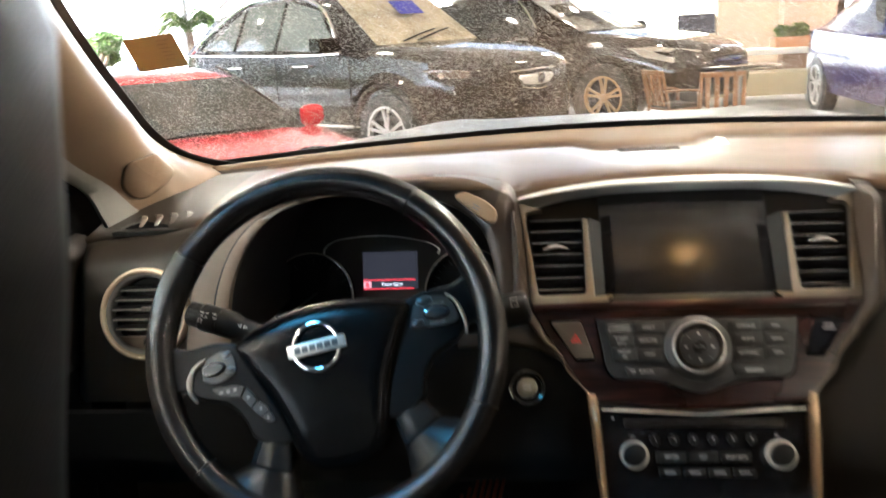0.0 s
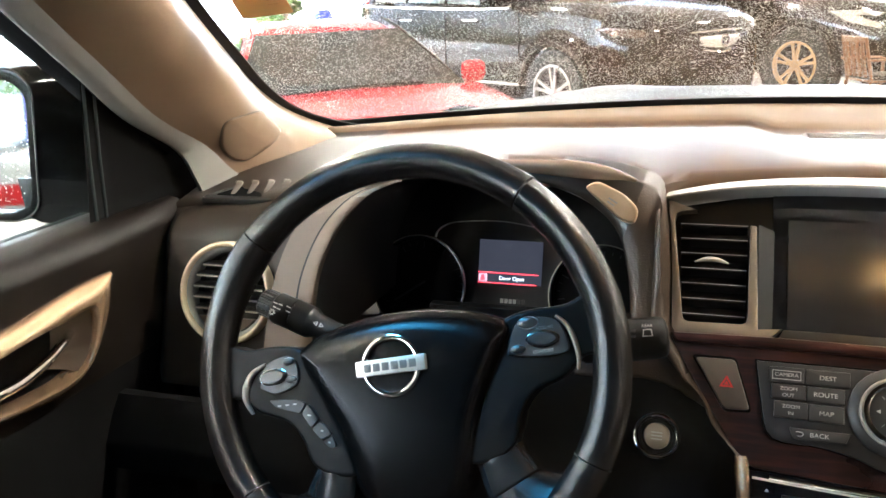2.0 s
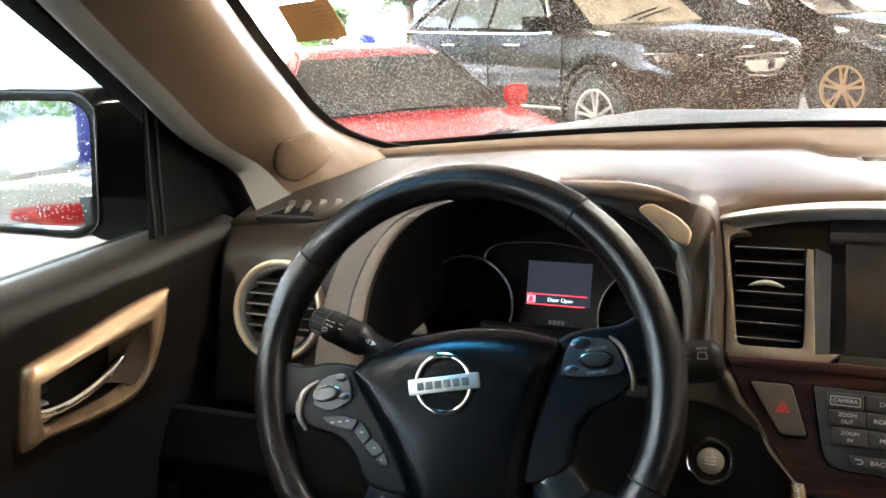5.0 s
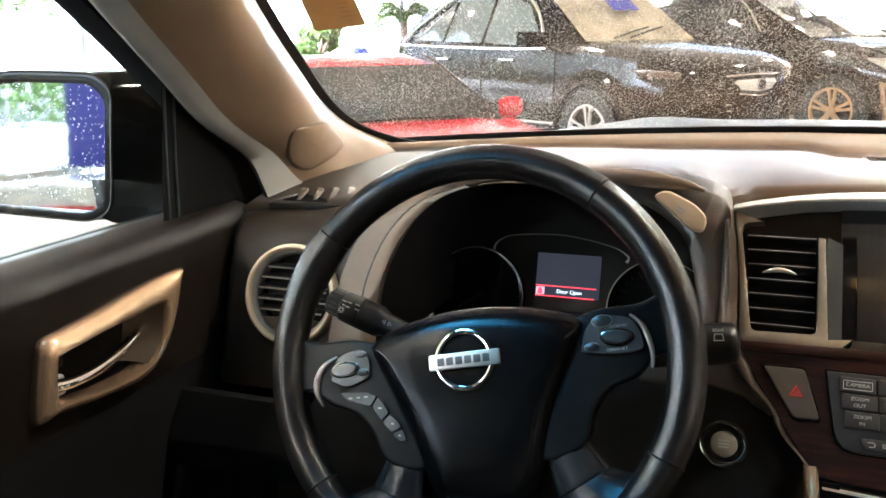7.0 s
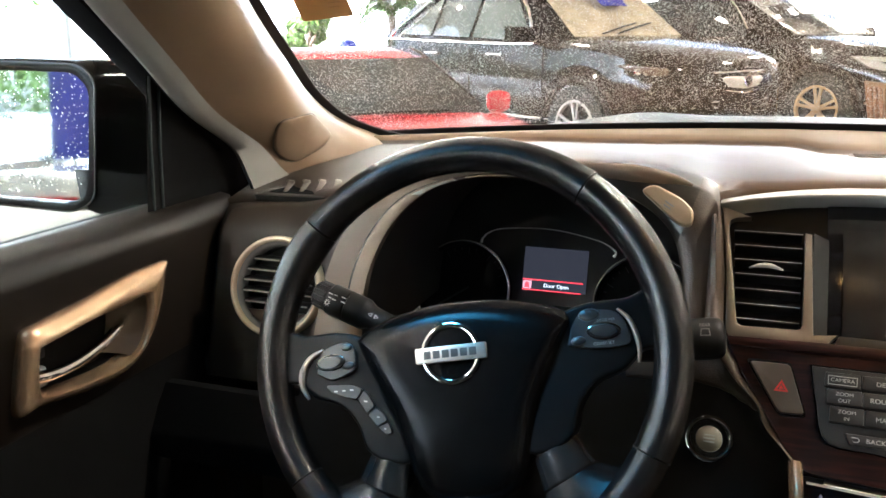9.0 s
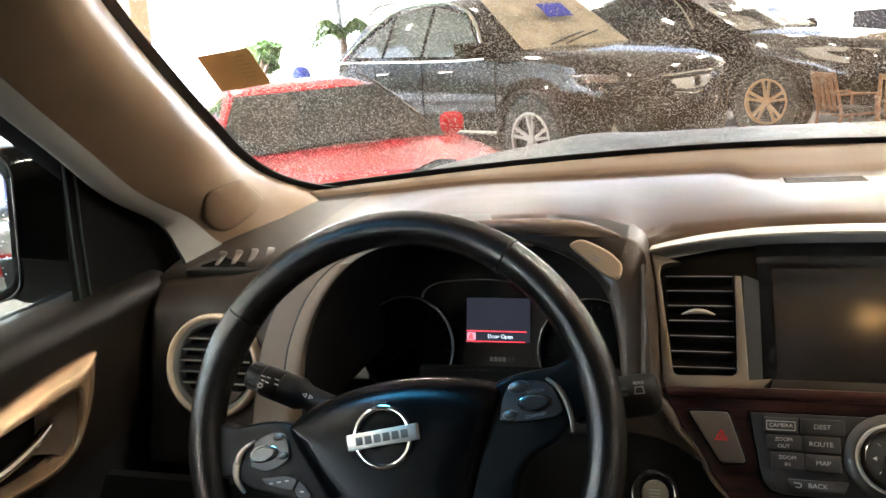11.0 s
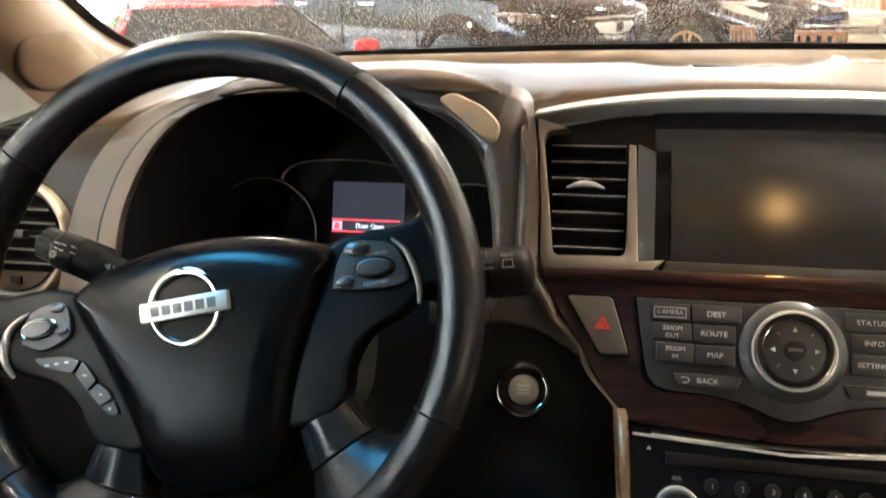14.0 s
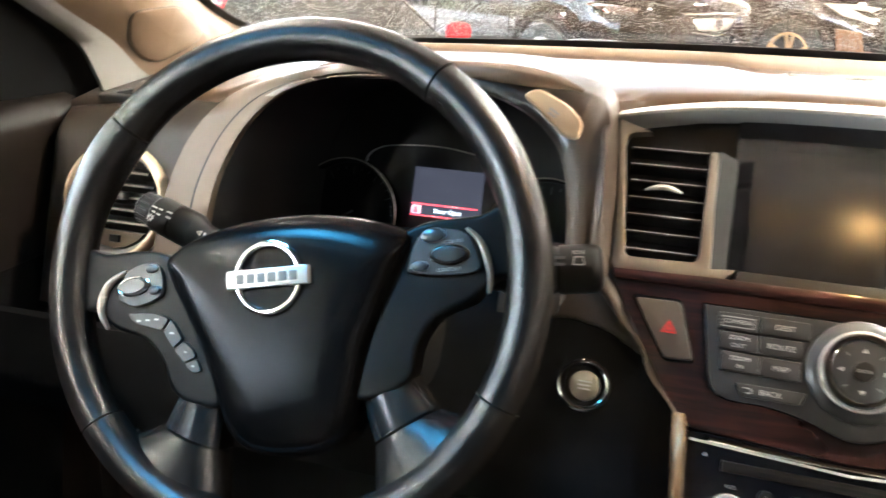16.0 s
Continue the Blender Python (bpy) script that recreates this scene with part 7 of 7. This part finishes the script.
for s in (-1, 1):
    quad_pane(red, "side_window", [side(0, 0.5, s) - Vector((0.12, 0, 0)), side(4, 0.05, s), side(4, 0.85, s), side(2, 0.86, s) - Vector((0.06, 0, 0))][::s], 0.014, label="side glass")
    part("windscreen_pillar", tube([(0.76, s * 0.675, 0.700), (0.40, s * 0.565, 0.885), (0.05, s * 0.462, 1.045), (-0.30, s * 0.445, 1.105)], 0.012 if s < 0 else 0.009, 10), PAINT_RED if s < 0 else DARK, red)
    part("door_mirror", loft([[Vector((0.52, s * 0.770, 0.800)) + Vector((0.05 * f * math.cos(a), s * w * 0.72, 0.060 * f * math.sin(a) * (1.0 if math.sin(a) > 0 else 1.25))) for a in [j * math.tau / 16 for j in range(16)]] for w, f in ((-0.105, 0.35), (-0.095, 0.7), (-0.06, 0.95), (0.0, 1.0), (0.05, 0.95), (0.085, 0.75), (0.10, 0.4))]), PAINT_RED, red, "red door mirror")
    part("mirror_stalk", tube([(0.54, s * 0.70, 0.66), (0.53, s * 0.745, 0.71), (0.52, s * 0.765, 0.77)], [0.030, 0.018, 0.022], 10), PAINT_RED, red)
    for x in (1.30, -1.30):
        wheel_part(red, x, s * 0.825, 0.32, 0.23, 0.2, ALLOY, 5)
part("wiper", tube([(0.75, -0.45, 0.755), (0.73, 0.0, 0.775), (0.70, 0.40, 0.770)], 0.008, 6), BLACK, red, "black wiper")

# blue car on the far right
blu, side = vehicle("glossy dark blue saloon", "car", (4.08, 9.35), -92, PAINT_BLUE, S2, C2, None, ALLOY, size=0.95)
for s in (-1, 1):
    quad_pane(blu, "side_window", [side(1, 0.10, s), side(3, 0.06, s), side(3, 0.90, s), side(2, 0.86, s)][::s], 0.014)
    for x in (1.36, -1.40):
        part("arch_well", lathe([(0.40, -0.14), (0.40, 0.0), (0.01, 0.001)], axes((x, s * 0.925, 0.35), (s * -1, 0, 0), (0, 0, 1)), 30), BLACK, blu)
        wheel_part(blu, x, s * 0.945, 0.35, 0.26, 0.2, ALLOY, 5)
quad_pane(blu, "windscreen", [side(0, 0.35, 1, -0.05), side(0, 0.35, -1, -0.05), side(2, 0.97, -1, -0.04), side(2, 0.97, 1, -0.04)], 0.02)

# tan building on the right with plant stand in front
house = thing("building", "tan rendered showroom front with pale columns", "building", at=(0, 0, 0))
part("wall", box(3.78, 12.0, 19.0, 19.4, 0, 6.0), HOUSETAN, house, "tan rendered wall, darkened for shade")
part("wall", box(5.05, 6.1, 18.6, 19.0, 0, 6.0), HOUSEORANGE, house, "orange rendered pier, darkened for shade")
part("column", box(6.25, 6.5, 18.2, 18.6, 0, 6.0, 0.03), RENDERWALL, house, "white column")
part("window", box(2.95, 3.73, 19.05, 19.15, 0.85, 1.27), PIANO, house, "dark window")
part("wall", box(2.7, 3.78, 19.16, 19.4, 0, 6.0), CREAMWALL, house)
stand = thing("plant_stand", "cream display table with planters in front of the wall", "table", at=(3.06, 12.35, 0))
part("tabletop", box(-0.62, 0.66, -0.35, 0.35, 0.66, 0.74, 0.015), RENDERWALL, stand)
part("apron", box(-0.9, 0.70, -0.25, 0.25, 0.10, 0.42, 0.01), CREAMWALL, stand)
for x in (-0.55, 0.55):
    part("leg", box(x - 0.05, x + 0.05, -0.30, -0.20, 0.0, 0.66, 0.01), STEEL, stand)


CHAIRWOOD = mat("orange_brown_wood", (0.21, 0.100, 0.042), rough=0.4, vary=0.2, blotch=12)


def garden_chair(at, turn, label):
    """A wooden armchair that faces along +y."""
    root = thing("armchair", label, "chair", "chairs beside the cars", at=(*at, 0), turn=turn)
    for k in range(5):
        part("seat_slat", box(-0.24, 0.24, -0.20 + k * 0.09, -0.125 + k * 0.09, 0.40, 0.425, 0.006), CHAIRWOOD, root)
    for k in range(4):
        part("back_slat", box(-0.195 + k * 0.105, -0.140 + k * 0.105, -0.012, 0.012, 0.02, 0.46, 0.005, pose(0, -0.23, 0.44, 12)), CHAIRWOOD, root)
    part("top_rail", box(-0.24, 0.24, -0.015, 0.015, 0.44, 0.50, 0.008, pose(0, -0.23, 0.44, 12)), CHAIRWOOD, root)
    for s in (-1, 1):
        part("arm", tube([(s * 0.26, -0.30, 0.66), (s * 0.27, -0.05, 0.665), (s * 0.27, 0.18, 0.65), (s * 0.26, 0.26, 0.62)], 0.022, 10, squash=0.7), CHAIRWOOD, root)
        part("leg", tube([(s * 0.25, 0.21, 0), (s * 0.26, 0.23, 0.64)], 0.02, 8), CHAIRWOOD, root)
        part("leg", tube([(s * 0.25, -0.27, 0), (s * 0.25, -0.22, 0.44), (s * 0.24, -0.33, 0.93)], 0.02, 8), CHAIRWOOD, root)
    part("cushion", box(-0.23, 0.23, -0.20, 0.22, 0.425, 0.485, 0.02, None, 3), DARK, root, "dark seat cushion")
    root.scale = (0.78, 0.78, 0.78)
    return root


garden_chair((1.24, 8.85), -67, "orange-brown slatted wooden armchair beside the black saloon")
garden_chair((1.58, 8.20), -10, "orange-brown slatted wooden armchair near the glass table")
table = thing("round_table", "round smoked glass table on a steel stem between the chairs", "table", at=(1.95, 9.10, 0))
part("tabletop", lathe([(0.40, 0.70), (0.41, 0.706), (0.40, 0.712), (0.001, 0.7125)], None, 40), CARGLASS, table)
part("stem", tube([(0, 0, 0.03), (0, 0, 0.70)], 0.03, 14), STEEL, table)
part("base", lathe([(0.24, 0.0), (0.24, 0.015), (0.04, 0.03), (0.001, 0.031)], None, 30), STEEL, table)


def leaf_cluster(centres, count, size, seed):
    """Many small bent leaves round centres (x, y, z, radius)."""
    r = np.random.default_rng(seed)
    verts, faces = [], []
    for cx, cy, cz, rad in centres:
        for _ in range(count):
            d = r.normal(size=3)
            d /= np.linalg.norm(d)
            p = np.array((cx, cy, cz)) + d * rad * r.uniform(0.35, 1.0) * np.array((1, 1, 0.8))
            u = r.normal(size=3)
            u /= np.linalg.norm(u)
            v = np.cross(u, d)
            v /= np.linalg.norm(v) + 1e-9
            s = size * r.uniform(0.6, 1.3)
            k = len(verts)
            verts += [tuple(p - u * s), tuple(p + v * s * 0.45 + d * s * 0.2), tuple(p + u * s), tuple(p - v * s * 0.45 + d * s * 0.2)]
            faces += [(k, k + 1, k + 2), (k, k + 2, k + 3)]
    bm = bmesh.new()
    me_ = bpy.data.meshes.new("tmp")
    me_.from_pydata(verts, [], faces)
    bm.from_mesh(me_)
    bpy.data.meshes.remove(me_)
    return bm


pot = thing("potted_plant", "leafy green plant in a planter on the stand", "plant", at=(3.40, 12.35, 0.74))
part("planter", box(-0.25, 0.25, -0.15, 0.15, 0, 0.14, 0.01), STUCCO2, pot)
part("foliage", leaf_cluster([(-0.12, 0, 0.20, 0.13), (0.10, 0, 0.22, 0.14)], 160, 0.05, 5), LEAF, pot, "green leaves")


def leafy_tree(at, height, spread, seed, label):
    root = thing("tree", label, "tree", "trees", at=(*at, 0))
    r = random.Random(seed)
    part("trunk", tube([(0, 0, 0), (0.05, 0.02, height * 0.3), (-0.04, 0.05, height * 0.65)], [0.14, 0.11, 0.05], 10), BARK, root)
    cents = []
    for k in range(9):
        a = k * 2.4
        d = spread * (0.25 + 0.6 * r.random())
        z = height * (0.45 + 0.5 * r.random())
        tip = (math.cos(a) * d, math.sin(a) * d, z)
        part("limb", tube([(0, 0.02, height * 0.35), (tip[0] * 0.5, tip[1] * 0.5, (z + height * 0.4) / 2), tip], [0.05, 0.035, 0.012], 7), BARK, root)
        cents.append((*tip, spread * (0.28 + 0.2 * r.random())))
    part("crown", leaf_cluster(cents, 260, 0.11, seed), LEAF, root, "uneven leafy crown")
    return root


def palm_tree(at, height, seed):
    root = thing("palm_tree", "small palm with arching fronds", "palm", "palms", at=(*at, 0))
    part("trunk", tube([(0, 0, 0), (0.03, 0, height * 0.5), (0, 0.02, height)], [0.10, 0.075, 0.06], 10), BARK, root)
    r = random.Random(seed)
    for k in range(22):
        a, lift = k * 2.399, 0.25 + 0.45 * r.random()
        length = 0.45 + 0.22 * r.random()
        out_ = Vector((math.cos(a), math.sin(a), 0))
        side_ = Vector((-math.sin(a), math.cos(a), 0))
        bm = bmesh.new()
        for j in range(16):
            t = j / 15
            c_ = out_ * length * t + Vector((0, 0, height + lift * math.sin(t * 2.2) * 0.7 - 0.50 * t * t))
            for s in (-1, 1):
                w = 0.20 * math.sin(math.pi * (0.15 + 0.75 * t))
                q = [c_, c_ + out_ * 0.055, c_ + side_ * s * w + out_ * 0.09 - Vector((0, 0, 0.10 + 0.04 * r.random()))]
                bm.faces.new([bm.verts.new(p) for p in q])
        part("frond", bm, PALM, root)
    return root


palm_tree((-6.42, 14.92), 1.62, 1)
leafy_tree((-11.6, 14.2), 2.5, 0.9, 7, "pale green bushy tree beside the column")
leafy_tree((-8.4, 15.0), 1.55, 0.55, 2, "small bushy tree behind the forecourt")
leafy_tree((-13.5, 15.5), 3.6, 1.6, 3, "green tree behind the forecourt")
leafy_tree((-17.5, 14.5), 5.0, 2.4, 4, "tall green tree behind the forecourt")

# roof over the forecourt, with warm downlights
SOFFIT = mat("soffit", (0.52, 0.47, 0.40), rough=0.8, grain=0.3, scale=60, blotch=1.5)
canopy = thing("canopy", "pale tan forecourt canopy with round downlights", "canopy", at=(0, 0, 0))
part("soffit", box(-8.9, 14.0, -9.0, 16.5, 3.7, 4.1), SOFFIT, canopy, "pale soffit")
DOWN = mat("downlight", (0.8, 0.8, 0.8), rough=0.4, emit=(1.0, 0.80, 0.56), power=38.0)
for i in range(5):
    for j in range(6):
        part("downlight", lathe([(0.15, 0), (0.14, -0.02), (0.001, -0.022)], pose(-7.0 + i * 4.2, -6.5 + j * 4.2, 3.7), 16), DOWN, canopy)


# white wall added beyond the forecourt, in place of the blown-out distance
far = thing("backdrop", "white wall standing in for the overexposed bright distance", "wall", kind="structure", at=(0, 0, 0))
part("wall", box(-60, 9.0, 33.0, 33.3, 0, 4.6), RENDERWALL, far)
part("coping", box(-60, 9.0, 32.92, 33.38, 4.6, 4.75, 0.02), RENDERWALL, far)

# walls added out of view, closing the hall to daylight
part("blocking_side_wall", box(13.7, 14.0, -9.0, 16.5, 0, 3.7), STUCCO, canopy, "tan side wall added out of view to block daylight")
part("blocking_back_wall", box(-2.4, 13.7, -9.0, -8.7, 0, 3.7), STUCCO, canopy, "tan back wall added out of view to block daylight")

# column, board, bin and poles on the left
post = thing("building_column", "tan forecourt column", "column", at=(-8.6, 11.6, 0))
part("shaft", loft([[(x * w, y * w, z) for x, y in ((-1, -1), (1, -1), (1, 1), (-1, 1))] for z, w in ((0, 0.16), (3.7, 0.30))]), STUCCO, post)
board = thing("notice_board", "white notice board beside the column", "board", at=(-8.75, 11.2, 0))
part("panel", box(-0.42, 0.25, -0.02, 0.02, 0.5, 1.55, 0.01), RENDERWALL, board, "white panel")
part("frame", frame_prism([(-0.45, 0.47), (0.28, 0.47), (0.28, 1.58), (-0.45, 1.58)], [(-0.42, 0.50), (0.25, 0.50), (0.25, 1.55), (-0.42, 1.55)], -0.03, 0.03, axes((0, 0, 0), (1, 0, 0), (0, 0, 1)), 0.004), STEEL, board, "grey frame")
part("notice", box(-0.10, 0.20, -0.026, -0.022, 0.62, 1.05), CREAMWALL, board, "cream notice")
for x in (-0.40, 0.20):
    part("leg", box(x - 0.03, x + 0.03, -0.03, 0.03, 0, 0.47), STEEL, board)
bin_ = thing("litter_bin", "upright blue plastic litter bin", "bin", at=(-6.42, 13.0, 0))
part("body", lathe([(0.13, 0), (0.15, 0.70), (0.155, 0.92), (0.14, 0.95)], None, 24), BLUE, bin_)
part("lid", lathe([(0.165, 0.93), (0.16, 0.98), (0.12, 1.07), (0.05, 1.11), (0.001, 1.115)], None, 24), BLUE, bin_, "domed blue lid")
lpole = thing("street_lamp", "thin street pole with a dark sign board", "street lamp", at=(-6.66, 15.4, 0))
part("pole", tube([(0, 0, 0), (0, 0, 2.6)], 0.06, 10), STEEL, lpole)
part("sign_board", box(-0.15, 1.25, -0.03, 0.03, 2.35, 2.75, 0.01), DARK, lpole)
lpole2 = thing("street_lamp", "thin street pole with a short arm", "street lamp", at=(-9.8, 10.34, 0))
part("pole", tube([(0, 0, 0), (0, 0, 5.0)], [0.07, 0.045], 10), STEEL, lpole2)
part("arm", tube([(0, 0, 2.55), (-0.6, 0, 2.6)], 0.03, 8), STEEL, lpole2)

# seen in the side mirror: hedge, grey car, kerb wall, blue sheet
hedge = thing("hedge", "dense green hedge behind the parked cars, with unseen rows added leftward", "hedge", kind="stuff", at=(0, 0, 0))
# rows from x -13 outward are unseen, added to darken the black car's flank
part("foliage", leaf_cluster([(-12 + 1.1 * k + 0.3 * math.sin(k * 7), -13.5 + 0.4 * math.sin(k * 3), 2.2 + 0.5 * math.sin(k * 5), 1.5) for k in range(15)] + [(-13 + 0.4 * math.sin(k * 3), -12.5 + 1.2 * k, 1.7 + 0.4 * math.sin(k * 5), 1.5) for k in range(19)] + [(-14.5 + 0.5 * math.sin(k * 3), -1.0 + 1.3 * k, 4.0 + 0.5 * math.sin(k * 5), 2.2) for k in range(8)] + [(-14.0 + 0.5 * math.sin(k * 4), -0.5 + 1.3 * k, 6.0 + 0.5 * math.sin(k * 5), 2.0) for k in range(8)], 520, 0.11, 8), LEAF, hedge)
gry, side = vehicle("grey saloon parked behind", "car", (-5.9, -11.6), 80, PAINT_GREY, S2, C2, None, ALLOY, size=0.92)
quad_pane(gry, "windscreen", [side(0, 0.35, 1, -0.05), side(0, 0.35, -1, -0.05), side(2, 0.97, -1, -0.04), side(2, 0.97, 1, -0.04)], 0.02)
for s in (-1, 1):
    quad_pane(gry, "side_window", [side(1, 0.10, s), side(3, 0.06, s), side(3, 0.90, s), side(2, 0.86, s)][::s], 0.014)
    for x in (1.36, -1.40):
        wheel_part(gry, x, s * 0.945, 0.35, 0.26, 0.2, ALLOY, 5)
sign = thing("sign", "plain blue sign on a thin steel post", "sign", at=(-3.08, -5.50, 0))
part("panel", box(-0.165, 0.30, -0.01, 0.01, 0.86, 1.72, 0.004, pose(0, 0, 0, 0, 0, -18)), BLUESHEET, sign)
part("post", tube([(0, -0.02, 0), (0, -0.02, 0.95)], 0.015, 8), STEEL, sign)
silv, side = vehicle("pale silver saloon with a red tail lamp parked across", "car", (-4.40, -3.70), 180, PAINT_WHITE, S3, C3, None, ALLOY, crown=0.1)
for s in (-1, 1):
    quad_pane(silv, "side_window", [side(1, 0.10, s), side(3, 0.06, s), side(3, 0.90, s), side(2, 0.86, s)][::s], 0.014)
    part("tail_lamp", wrap_band([(-1.66, s * 0.825, 0.63, 0.69), (-1.84, s * 0.80, 0.59, 0.71), (-2.00, s * 0.755, 0.585, 0.71), (-2.12, s * 0.65, 0.59, 0.70)], 0.03, 0.06), TAILRED, silv, "red tail lamp", 40)
    for x in (1.30, -1.30):
        wheel_part(silv, x, s * 0.825, 0.32, 0.23, 0.2, ALLOY, 5)
low = thing("low_wall", "low tan rendered wall, darkened for shade behind the cars", "wall", at=(0, 0, 0))
part("body", box(-12, 2, -6.9, -6.6, 0, 0.75, 0.01), STUCCO, low)
